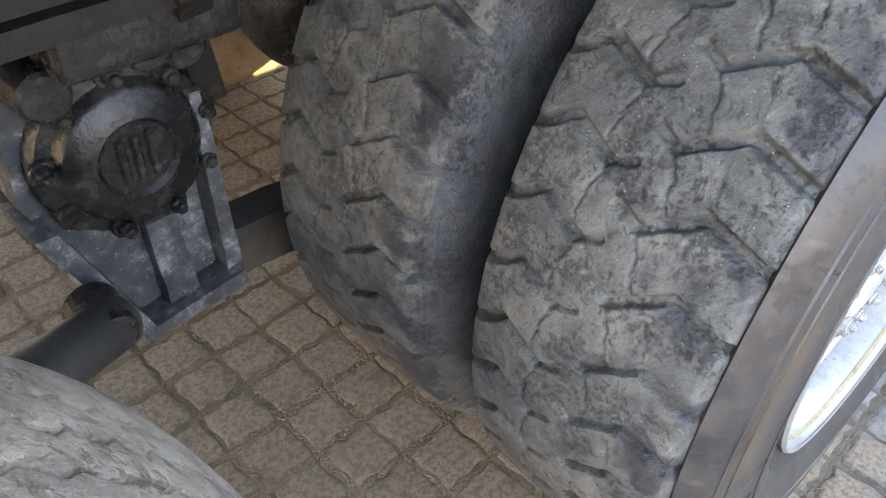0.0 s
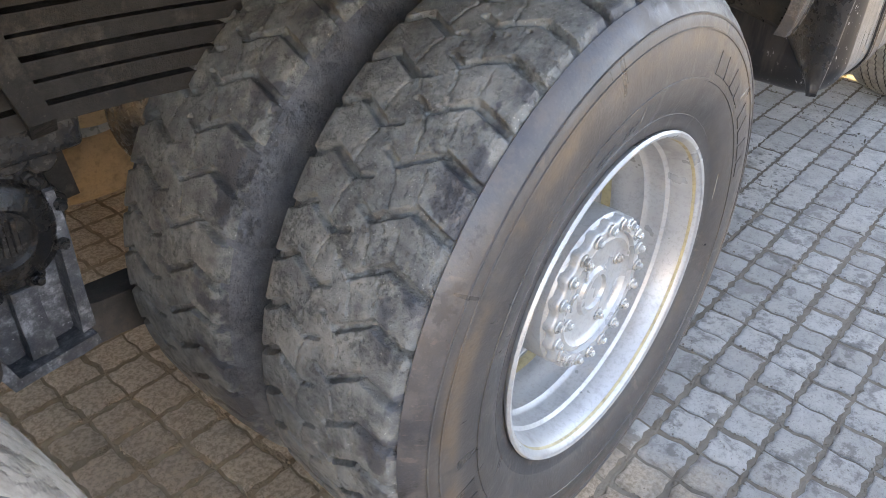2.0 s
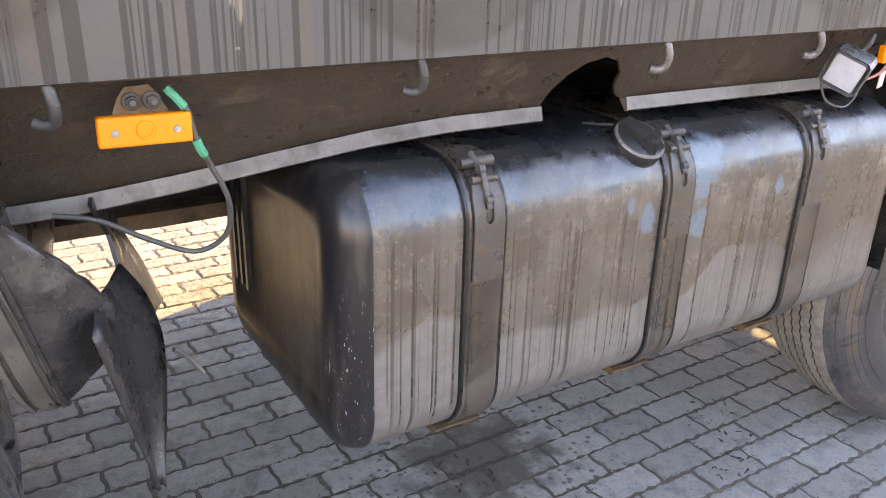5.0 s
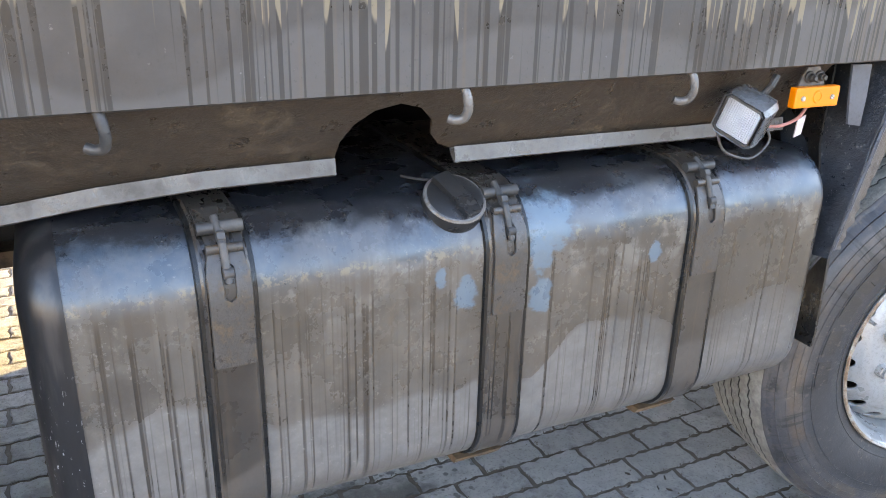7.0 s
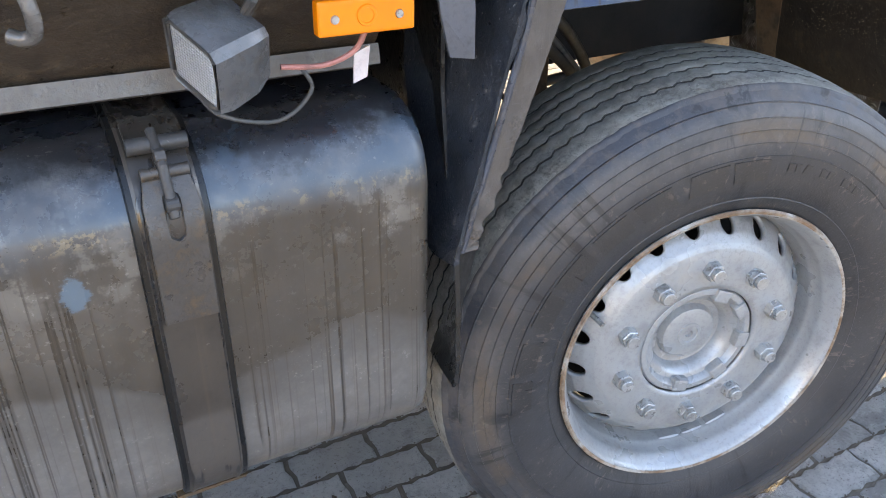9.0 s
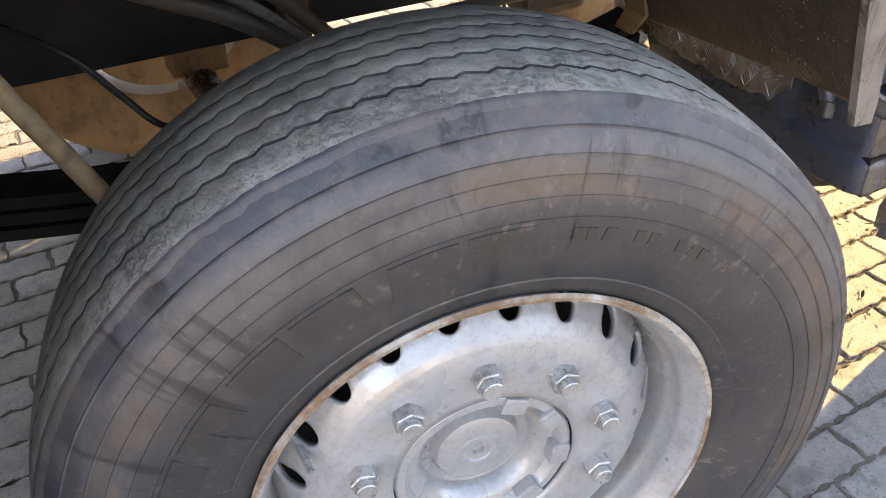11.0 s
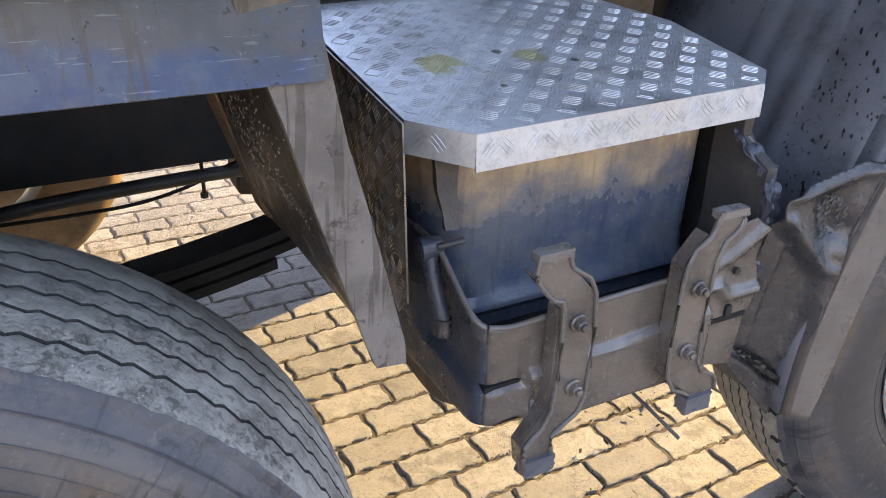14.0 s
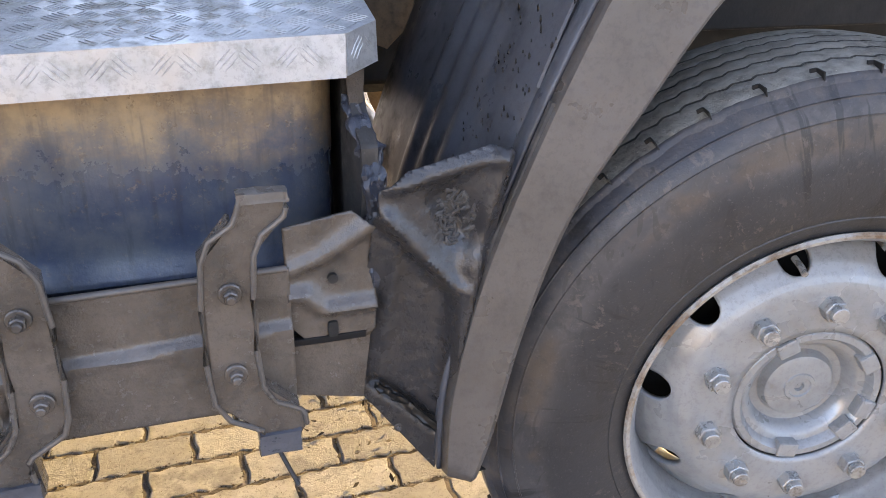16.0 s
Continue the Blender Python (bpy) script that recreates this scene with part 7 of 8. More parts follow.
def build_steer_guard():
    g = thing("mudguard_frame", "grey guard frame over the steered wheel with slanting posts", "mudguard", (4.5, 0.76, 0.85))
    beam = [(0.758, 1.294), (0.751, 1.288), (0.738, 1.200), (0.756, 1.194), (0.830, 1.194), (0.830, 1.200), (0.757, 1.206), (0.775, 1.294)]
    under(g, "beam", plate(beam, "x", 4.03, 4.99, 0.002), M_BEAM, "blue-grey painted folded beam")
    cap = plate([(0.700, 1.340), (0.735, 1.340), (0.745, 1.285), (0.710, 1.285)], "x", 4.90, 5.015, 0.003)
    under(g, "end_cap", cap, M_POST)
    # rear post: broad at the top, its outer face light grey
    spine = [smooth_line(c, 6) for c in ([(4.016, 0.700, 1.290), (4.008, 0.700, 1.236), (3.988, 0.700, 1.148), (3.924, 0.698, 0.930), (3.914, 0.698, 0.896)], [(4.078, 0.706, 1.290), (4.060, 0.706, 1.225), (4.010, 0.704, 1.084), (3.950, 0.702, 0.925), (3.938, 0.702, 0.893)])]
    rnd = random.Random(12)
    ragged = [(a, b + Vector((rnd.uniform(-0.006, 0.002) if b.z < 1.05 else 0.0, 0, 0))) for a, b in zip(*spine)]
    rear = strip_between(bmesh.new(), [a for a, b in ragged], [b for a, b in ragged], Vector((0, 0.010, 0)))
    bmesh.ops.subdivide_edges(rear, edges=rear.edges, cuts=3, use_grid_fill=True)
    rear.normal_update()
    for v in rear.verts:
        worn = min(max((1.09 - v.co.z) / 0.08, 0), 1) * 0.0045 + 0.0006
        v.co += v.normal * worn * (noise.noise(v.co * 55) + 0.7 * noise.noise(v.co * 130))
    under(g, "post", rear, M_REAR_POST, "weathered grey-brown slanting post, its lower end crusted", True)
    bead = tube(bmesh.new(), [a + Vector((-0.001, 0.003, 0)) for a in spine[0]], 0.005, 8)
    under(g, "post_bead", bead, M_TRAY, "worn blue-grey post edge", True)
    side = strip_between(bmesh.new(), [(4.004, 0.702, 1.290), (3.994, 0.702, 1.236), (3.972, 0.702, 1.148), (3.908, 0.698, 0.917), (3.898, 0.696, 0.880)], [(3.955, 0.98, 1.290), (3.948, 0.96, 1.236), (3.930, 0.92, 1.148), (3.895, 0.80, 0.90), (3.892, 0.75, 0.875)], Vector((0.007, 0, 0)))
    under(g, "guard_sheet", crusted(side, 60, 0.006, 5), M_FLANGE, "blue-black guard sheet with thick dried crust", True)
    inner = strip_between(bmesh.new(), [(3.93, 0.80, 1.29), (3.93, 0.80, 1.10), (3.915, 0.74, 0.90)], [(3.99, 1.30, 1.29), (3.97, 1.30, 1.10), (3.95, 1.20, 0.80)], Vector((0.006, 0, 0)))
    under(g, "inner_sheet", inner, M_SPECK)
    tab = strip_between(bmesh.new(), [(3.875, 0.715, 1.285), (3.885, 0.715, 1.22), (3.900, 0.718, 1.165)], [(3.925, 0.712, 1.285), (3.930, 0.712, 1.22), (3.932, 0.714, 1.160)], Vector((0, 0.005, 0)))
    under(g, "tab", tab, M_FENDER, "bent grey tab")
    flap = strip_between(bmesh.new(), [(3.900, 0.698, 0.895), (3.905, 0.698, 0.80), (3.905, 0.694, 0.70), (3.900, 0.694, 0.668)], [(3.955, 0.74, 0.880), (3.965, 0.80, 0.78), (3.94, 0.82, 0.68), (3.915, 0.80, 0.66)], Vector((0.007, 0, 0)))
    under(g, "mud_flap", flap, M_FLAP, "smooth black rubber flap", True)
    # front post
    front = strip_between(bmesh.new(), [(4.905, 0.745, 1.300), (4.924, 0.748, 1.237), (4.951, 0.752, 1.161), (4.976, 0.756, 1.073), (5.038, 0.765, 0.872), (5.046, 0.767, 0.850)], [(4.985, 0.747, 1.300), (4.991, 0.750, 1.243), (5.014, 0.754, 1.131), (5.037, 0.758, 1.051), (5.082, 0.768, 0.875), (5.084, 0.769, 0.845)], Vector((0, 0.012, 0)))
    under(g, "post", bevelled(front, 0.003, 2), M_POST, "grey painted slanting post with a stained top")
    sheet = strip_between(bmesh.new(), [(4.930, 0.760, 1.250), (4.985, 0.767, 1.06), (5.026, 0.775, 0.93), (5.046, 0.780, 0.883)], [(4.905, 1.25, 1.250), (4.985, 1.24, 1.05), (5.026, 1.215, 0.91), (5.051, 1.185, 0.864)], Vector((0.006, 0, 0)))
    sh = under(g, "guard_sheet", sheet, M_SPRAYED, "brown-black guard sheet with dried spray", True)
    spray = bmesh.new()
    rnd = random.Random(21)
    for k in range(1100):
        t, y = rnd.random() ** 0.8, min(max(rnd.gauss(1.00, 0.09), 0.79), 1.20)
        x, z = 4.925 + 0.108 * t + (0.022 * t - 0.020) * (y - 0.76) / 0.48, 1.25 - 0.345 * t
        bmesh.ops.create_icosphere(spray, subdivisions=1, radius=rnd.uniform(0.0004, 0.0012), matrix=Matrix.Translation((x, y, z)) @ Matrix.Diagonal((0.6, 1.0, rnd.uniform(0.8, 1.8), 1)))
    tagged(sub(sh, "dried_spray", spray, M_SPRAY, "pale specks of dried mud"), kind="stuff")
    edge = tube(bmesh.new(), smooth_line([(5.052, 0.785, 0.881), (5.054, 0.87, 0.885), (5.054, 1.00, 0.882), (5.055, 1.185, 0.862)], 4), 0.006, 8)
    under(g, "sheet_edge", edge, M_RUSTY, "rusty bent lower edge", True)
    strut = strip_between(bmesh.new(), [(4.955, 1.225, 1.20), (4.975, 1.226, 1.086), (5.045, 1.230, 0.872), (5.10, 1.32, 0.80)], [(4.955, 1.140, 1.20), (4.975, 1.145, 1.10), (5.045, 1.180, 0.873), (5.10, 1.27, 0.80)], Vector((-0.008, 0, 0)))
    under(g, "rusty_strut", strut, M_RUSTY, "rusty flat strut")
    return g


build_steer_guard()


# ---- battery box ----
def tread_bars(bm, spot, nx, ny, pitch=0.034):
    """Five-bar lozenges: spot(u, v, h) places a point of the plate, bars stand in turned groups."""
    for i in range(nx):
        for j in range(ny):
            cu, cv = (i + 0.5) * pitch, (j + 0.5) * pitch
            a = radians(45 if (i + j) % 2 else -45)
            ca, sa = math.cos(a), math.sin(a)
            for k in range(-2, 3):
                off = k * 0.0060
                half = 0.0140 if abs(k) < 2 else 0.0115
                base, top = [], []
                for s, t in ((-half, 0.0), (0, -0.0014), (half, 0.0), (0, 0.0014)):
                    u, v = cu + ca * s - sa * (off + t), cv + sa * s + ca * (off + t)
                    p = spot(u, v, 0.0)
                    if p is None:
                        base = None
                        break
                    base.append(p)
                    u2, v2 = cu + ca * s * 0.75 - sa * (off + t * 0.4), cv + sa * s * 0.75 + ca * (off + t * 0.4)
                    top.append(spot(u2, v2, 0.0009) or p)
                if not base:
                    continue
                lo = [bm.verts.new(p) for p in base]
                hi = [bm.verts.new(p) for p in top]
                bm.faces.new(hi)
                for q in range(4):
                    bm.faces.new((lo[q], lo[(q + 1) % 4], hi[(q + 1) % 4], hi[q]))
    return bm


COVER = [(5.246, 0.906), (5.742, 0.898), (5.788, 0.938), (5.800, 1.18), (5.68, 1.50), (5.180, 1.50), (5.178, 0.978)]


def cover_z(x, y):
    return 1.060 + 0.018 * (x - 5.246) / 0.55 + 0.055 * (y - 0.906) / 0.45


def inside(poly, x, y, inset=0.006):
    n = len(poly)
    for i in range(n):
        (x0, y0), (x1, y1) = poly[i], poly[(i + 1) % n]
        d = ((x1 - x0) * (y - y0) - (y1 - y0) * (x - x0)) / math.hypot(x1 - x0, y1 - y0)
        if d < inset:
            return False
    return True


def build_battery_box():
    b = thing("battery_box", "grey-brown battery box under a bright tread plate cover", "battery box", (5.49, 0.95, 0.60))
    bm = bmesh.new()
    top = [bm.verts.new((x, y, cover_z(x, y))) for x, y in COVER]
    low = [bm.verts.new((x, y, cover_z(x, y) - 0.0035)) for x, y in COVER]
    bm.faces.new(top)
    bm.faces.new(low[::-1])
    for i in range(len(top)):
        j = (i + 1) % len(top)
        bm.faces.new((top[i], low[i], low[j], top[j]))
    cover = under(b, "cover", bevelled(bm, 0.0012, 1), M_PLATE, "bright five-bar tread plate cover")
    def on_top(u, v, h):
        x, y = 5.17 + u, 0.90 + v
        return (x, y, cover_z(x, y) + h) if inside(COVER, x, y) else None
    tagged(sub(cover, "tread_pattern", tread_bars(bmesh.new(), on_top, 19, 18), M_PLATE, "raised bars of the tread plate"), kind="stuff")
    # folded lips
    lips = [(COVER[6], COVER[0], 0.044), (COVER[0], COVER[1], 0.050), (COVER[1], COVER[2], 0.048)]
    for (xa, ya), (xb, yb), h in lips:
        za, zb = cover_z(xa, ya) - 0.001, cover_z(xb, yb) - 0.001
        way = Vector((xb - xa, yb - ya, 0))
        length = way.length
        way.normalize()
        nrm = Vector((way.y, -way.x, 0))
        l = bmesh.new()
        v = [l.verts.new(p) for p in ((xa, ya, za), (xb, yb, zb), (xb + nrm.x * 0.003, yb + nrm.y * 0.003, zb - h), (xa + nrm.x * 0.003, ya + nrm.y * 0.003, za - h))]
        back = [l.verts.new(p.co - nrm * 0.003) for p in v]
        l.faces.new(v)
        l.faces.new(back[::-1])
        for i in range(4):
            j = (i + 1) % 4
            l.faces.new((v[i], back[i], back[j], v[j]))
        lip = sub(cover, "lip", bevelled(l, 0.001, 1), M_PLATE)
        def on_lip(u, vv, hh, xa=xa, ya=ya, za=za, zb=zb, way=way, nrm=nrm, length=length, h=h):
            if not (0.002 < u < length - 0.002 and 0.003 < vv < h - 0.003):
                return None
            z = za + (zb - za) * u / length - vv
            p = Vector((xa, ya, z)) + way * u + nrm * (0.003 * vv / h + hh)
            return tuple(p)
        tagged(sub(cover, "lip_pattern", tread_bars(bmesh.new(), on_lip, int(length / 0.034) + 1, 2), M_PLATE), kind="stuff")
    # hanging side sheet of darker tread plate, its lower edge torn and bent inwards
    def hem(y):
        return 0.752 - 0.016 * min(max((y - 1.02) / 0.08, 0), 1) + 0.05 * max(0.0, 1.0 - abs(y - 0.955) / 0.055) + 0.010 * noise.noise(Vector((y * 45, 3.0, 0))) + 0.004 * noise.noise(Vector((y * 130, 5.0, 0)))
    def on_sheet(y, f):
        top = cover_z(5.18, y) - 0.004
        z = top + (hem(y) - top) * f
        return Vector((5.177 + (0.012 + 0.105 * (y - 0.975)) * f, y + 0.012 * f * math.sin(y * 20), z))
    panel = bmesh.new()
    rows = [[panel.verts.new(on_sheet(0.976 + 0.534 * i / 60, k / 12)) for k in range(13)] for i in range(61)]
    for p, q in zip(rows, rows[1:]):
        for k in range(12):
            panel.faces.new((p[k], p[k + 1], q[k + 1], q[k]))
    side = sheet_metal(under(b, "side_sheet", panel, M_OLDPLATE, "oily tread plate side sheet"), 0.003)
    def on_side(u, v, h):
        y, f = 0.976 + u, v / 0.33
        if not (0.977 < y < 1.508 and 0.005 < f < 0.99):
            return None
        p = on_sheet(y, f)
        return (p.x - 0.0034 - h, p.y, p.z)
    tagged(sub(side, "tread_pattern", tread_bars(bmesh.new(), on_side, 16, 10), M_OLDBAR), kind="stuff")
    # rounded sheet that hangs below the tray
    hang = smooth_line([(0, 1.42, 0.76), (0, 1.405, 0.70), (0, 1.345, 0.634), (0, 1.245, 0.575), (0, 1.130, 0.549), (0, 1.030, 0.553), (0, 0.930, 0.604), (0, 0.880, 0.640)], 4)
    outline = [(v.y, v.z) for v in hang] + [(0.875, 0.70), (0.955, 0.775), (1.05, 0.78)]
    under(b, "inner_sheet", plate(outline, "x", 5.262, 5.268, 0.002), M_INNER, "dark brown dirty rounded inner sheet")
    # the case inside
    case = bmesh.new()
    levels = [(0.690, 5.256, 0.994), (0.722, 5.254, 0.992), (0.736, 5.252, 0.976), (0.744, 5.250, 0.970), (0.752, 5.250, 0.972), (0.764, 5.251, 0.983), (0.80, 5.247, 0.986), (0.86, 5.241, 0.984), (0.95, 5.232, 0.983), (1.045, 5.228, 0.982)]
    rows = [[case.verts.new((x, y, z)) for x, y in rounded(x0, 5.748, y0, 1.40, 0.060, 8)] for z, x0, y0 in levels]
    for p, q in zip(rows, rows[1:]):
        for j in range(len(p)):
            case.faces.new((p[j], p[(j + 1) % len(p)], q[(j + 1) % len(p)], q[j]))
    case.faces.new(rows[-1])
    under(b, "case", case, M_CASE, "weathered rusty case, reflected sky painted as blue on its lower part", True)
    # tray: one pressed sheet bent round its corner, with a recessed panel that wraps the corner
    bend = [(5.226, 1.36), (5.227, 1.25), (5.228, 1.15)] + [(5.229 + 0.002 * k / 14, 1.08 - 0.0135 * k) for k in range(15)]
    bend += [(5.263 - 0.031 * math.cos(a), 0.876 - 0.032 * math.sin(a)) for a in (radians(9 * k) for k in range(1, 11))]
    corner = len(bend) - 4
    bend += [(5.263 + 0.0056 * k, 0.844) for k in range(1, 71)]
    def tray_top(x, y):
        return 0.799 + 0.026 * min(max(x - 5.26, 0), 0.4) if y < 0.8441 else min(0.799 + 0.60 * (y - 0.844), 0.876)
    def tray_foot(x, y):
        if y > 0.8441:
            return 0.636 - 0.03 * min(max(y - 0.90, 0), 0.4)
        return 0.636 + 0.004 * math.sin(min((x - 5.26) / 0.05, 1) * 3.1416) - 0.020 * min(max((x - 5.30) / 0.05, 0), 1)
    def tray_skin(path, wrap):
        bm = bmesh.new()
        rows = []
        for i, (x, y) in enumerate(path):
            xa, ya = path[max(i - 1, 0)]
            xb, yb = path[min(i + 1, len(path) - 1)]
            way = Vector((xb - xa, yb - ya, 0)).normalized()
            out = Vector((way.y, -way.x, 0))
            row = []
            for k in range(41):
                z = tray_foot(x, y) + (tray_top(x, y) - tray_foot(x, y)) * k / 40
                d = 0.0
                # the recess, with a soft ledge below it
                lo, hi = 0.686 + (0.10 * max(y - 0.90, 0)), tray_top(x, y) - 0.024
                side = min(max((5.311 - x) / 0.006, 0), 1) * min(max((1.03 - y) / 0.02, 0), 1)
                inset = min(max((z - lo) / 0.012, 0), 1) * min(max((hi - z) / 0.008, 0), 1) * side
                d -= 0.012 * inset * inset * (3 - 2 * inset)
                if x > 5.311 and y < 0.8441:
                    edge = 0.711 + 0.018 * (x - 5.32) / 0.33
                    d += 0.009 * min(max((edge + 0.006 - z) / 0.010, 0), 1) + 0.004 * math.exp(-((z - edge) / 0.007) ** 2)
                    crush = math.exp(-((x - 5.324) / 0.011) ** 2) * min(max((0.70 - z) / 0.01, 0), 1)
                    d += 0.010 * crush * (noise.noise(Vector((x * 90, 0, z * 60))) - 0.7)
                d += 0.0012 * noise.noise(Vector((x * 22, y * 22, z * 22))) + 0.0012 * noise.noise(Vector((x * 60, y * 60, z * 60))) * (1 if wrap else 0.4)
                row.append(bm.verts.new((x + out.x * d, y + out.y * d, z)))
            rows.append(row)
        for p, q in zip(rows, rows[1:]):
            for k in range(40):
                bm.faces.new((p[k], p[k + 1], q[k + 1], q[k]))
        bmesh.ops.recalc_face_normals(bm, faces=bm.faces)
        return bm
    tray = sheet_metal(under(b, "tray_front", tray_skin(bend[corner - 1:], False), M_GREY, "grey-brown pressed tray front", True), 0.003)
    edge = tube(bmesh.new(), smooth_line([(x, y - 0.002, tray_top(x, y)) for x, y in bend[corner - 1::6]] + [(5.652, 0.842, 0.809)], 3), 0.0045, 10)
    sub(tray, "rolled_edge", edge, M_LIP, "", True)
    sw = sheet_metal(under(b, "tray_side", tray_skin(bend[:corner], True), M_TRAY, "glossy dark blue-grey tray side", True), 0.003)
    edge = tube(bmesh.new(), smooth_line([(x - 0.002, y, tray_top(x, y)) for x, y in bend[5:corner]], 2), 0.0045, 10)
    sub(sw, "rolled_edge", edge, M_LIP, "", True)
    under(b, "tray_floor", block(5.244, 5.752, 0.848, 1.38, 0.690, 0.700, 0.002), M_BLACK)
    under(b, "tray_bottom", block(5.27, 5.72, 0.86, 1.36, 0.615, 0.625, 0.002), M_BLACK)
    # added block: keeps the sunlit ground behind out of the gap
    under(b, "gap_block", block(5.756, 5.764, 0.99, 1.37, 0.70, 1.055, 0.002), M_BLACK, "black block added to darken the gap beside the case")
    under(b, "tray_back", block(5.244, 5.752, 1.37, 1.38, 0.62, 0.90, 0.002), M_BLACK)
    # rod and hinge at the near side
    rod = tube(bmesh.new(), smooth_line([(5.214, 0.972, 0.868), (5.214, 0.962, 0.845), (5.218, 0.945, 0.800), (5.222, 0.935, 0.770)], 4), 0.0115, 14)
    under(b, "latch_rod", rod, M_TRAY, "dark blue-grey latch rod", True)
    foot = crusted(disc(bmesh.new(), (5.221, 0.934, 0.764), 0.015, 0.026, "z", 14, 0.003), 60, 0.002, 2)
    under(b, "latch_foot", foot, M_BRACKET, "dented bolt under the latch rod", True)
    knob = disc(bmesh.new(), (5.216, 0.973, 0.874), 0.019, 0.036, "x", 18, 0.004)
    under(b, "hinge_knob", bevelled(knob, 0.004, 2), M_TRAY, "round hinge knob", True)
    pin = tube(bmesh.new(), [(5.222, 0.960, 0.880), (5.262, 0.955, 0.884)], 0.005, 10)
    under(b, "hinge_pin", pin, M_STEEL, "", True)
    strapp = crusted(strip_between(bmesh.new(), [(5.222, 0.975, 1.020), (5.218, 0.955, 0.965), (5.222, 0.935, 0.915)], [(5.256, 0.975, 1.020), (5.250, 0.955, 0.965), (5.244, 0.935, 0.915)], Vector((0, 0.010, 0))), 40, 0.005, 4)
    under(b, "hinge_strap", strapp, M_RAIL, "dented hinge strap", True)
    # step brackets bolted on the front
    one = [(5.290, 0.918), (5.338, 0.921), (5.344, 0.895), (5.388, 0.846), (5.389, 0.668), (5.362, 0.632), (5.338, 0.612), (5.343, 0.560), (5.325, 0.553), (5.297, 0.565), (5.291, 0.607), (5.333, 0.662), (5.336, 0.830), (5.318, 0.850), (5.288, 0.888)]
    two = [(5.602, 0.922), (5.650, 0.926), (5.648, 0.895), (5.612, 0.850), (5.611, 0.668), (5.655, 0.625), (5.662, 0.600), (5.648, 0.575), (5.602, 0.570), (5.606, 0.600), (5.552, 0.652), (5.553, 0.846), (5.590, 0.890)]
    for outline, xs in ((one, (5.362, 5.366)), (two, (5.582, 5.580))):
        p = prism(bmesh.new(), outline, "y", 0.806, 0.811)
        br = under(b, "step_bracket", bevelled(p, 0.0015, 1), M_GREY, "grey-brown painted step bracket with bolts")
        # its turned-in flanges
        ring = bmesh.new()
        n = len(outline)
        for i in range(n):
            (xa, za), (xb, zb) = outline[i], outline[(i + 1) % n]
            if abs(xa - xb) + abs(za - zb) < 0.045 or max(za, zb) < 0.60 or min(za, zb) > 0.90:
                continue
            q = [ring.verts.new(v) for v in ((xa, 0.811, za), (xb, 0.811, zb), (xb, 0.836, zb), (xa, 0.836, za))]
            ring.faces.new(q)
        bmesh.ops.remove_doubles(ring, verts=ring.verts, dist=0.0005)
        fl = sub(br, "flange", ring, M_GREY)
        mod = fl.modifiers.new("thick", 'SOLIDIFY')
        mod.thickness = 0.004
        for z, x in zip((0.805, 0.694), xs):
            piece("bolt", GREY_BOLT, br, Matrix.Translation((x, 0.8062, z)) @ Matrix.Diagonal((1.15, 1.2, 1.15, 1)))
        x0, x1 = outline[0][0], outline[1][0]
        cut = crusted(box(bmesh.new(), x0 - 0.004, x1 + 0.004, 0.802, 0.822, 0.914, 0.926), 90, 0.0025, 4)
        sub(br, "sawn_end", cut, M_EDGE, "rough bright sawn end", True)
        xc, up = (5.318, 0.0) if outline is one else (5.627, 0.012)
        tip = crusted(box(bmesh.new(), xc - 0.026, xc + 0.026, 0.800, 0.826, 0.552 + up, 0.582 + up), 80, 0.004, 4)
        sub(br, "sawn_foot", tip, M_FENDER, "rough dark sawn foot", True)
        n = len(outline)
        for side in (outline[1:n // 2 + 1], outline[n // 2 + 2:] + outline[:1]):
            bead = tube(bmesh.new(), smooth_line([(x, 0.805, z) for x, z in side], 3), 0.0036, 8)
            sub(br, "rolled_edge", bead, M_LIP, "", True)
    # the plate with two holes that joins the fender
    link = [(5.650, 0.858), (5.735, 0.873), (5.765, 0.850), (5.765, 0.700), (5.750, 0.690), (5.680, 0.688), (5.652, 0.722)]
    def link_relief(x, z):
        return (-0.010 * ridge(x, z, [(5.655, 0.800), (5.690, 0.812), (5.765, 0.858)], 0.012) - 0.013 * ridge(x, z, [(5.650, 0.768), (5.675, 0.765), (5.696, 0.742), (5.765, 0.742)], 0.011)
                + 0.003 * ridge(x, z, [(5.66, 0.79), (5.765, 0.80)], 0.02))
    lk = sheet_metal(under(b, "link_plate", pressed(link, lambda x, z: 0.850, link_relief), M_GREY, "grey pressed plate with two holes", True))
    # both holes are black pieces that paint the shade inside
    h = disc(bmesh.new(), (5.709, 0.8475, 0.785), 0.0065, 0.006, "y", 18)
    sub(lk, "hole", h, M_HOLE, "black disc for the shade in a hole")
    sub(lk, "hole", prism(bmesh.new(), rounded(5.701, 5.714, 0.700, 0.722, 0.004, 4), "y", 0.8445, 0.851), M_HOLE, "black inlay for the shade in a slot")
    under(b, "end_plate", plate([(5.630, 0.70), (5.760, 0.70), (5.748, 0.588), (5.628, 0.616)], "y", 0.856, 0.862, 0.002), M_GREY, "flat grey-brown plate")
    post = crusted(prism(bmesh.new(), [(0.865, 0.945), (0.905, 0.965), (0.985, 1.04), (0.985, 0.62), (0.885, 0.62), (0.868, 0.80)], "x", 5.752, 5.772), 28, 0.004, 5)
    under(b, "end_wall", post, M_STEEL, "dented dark end wall", True)
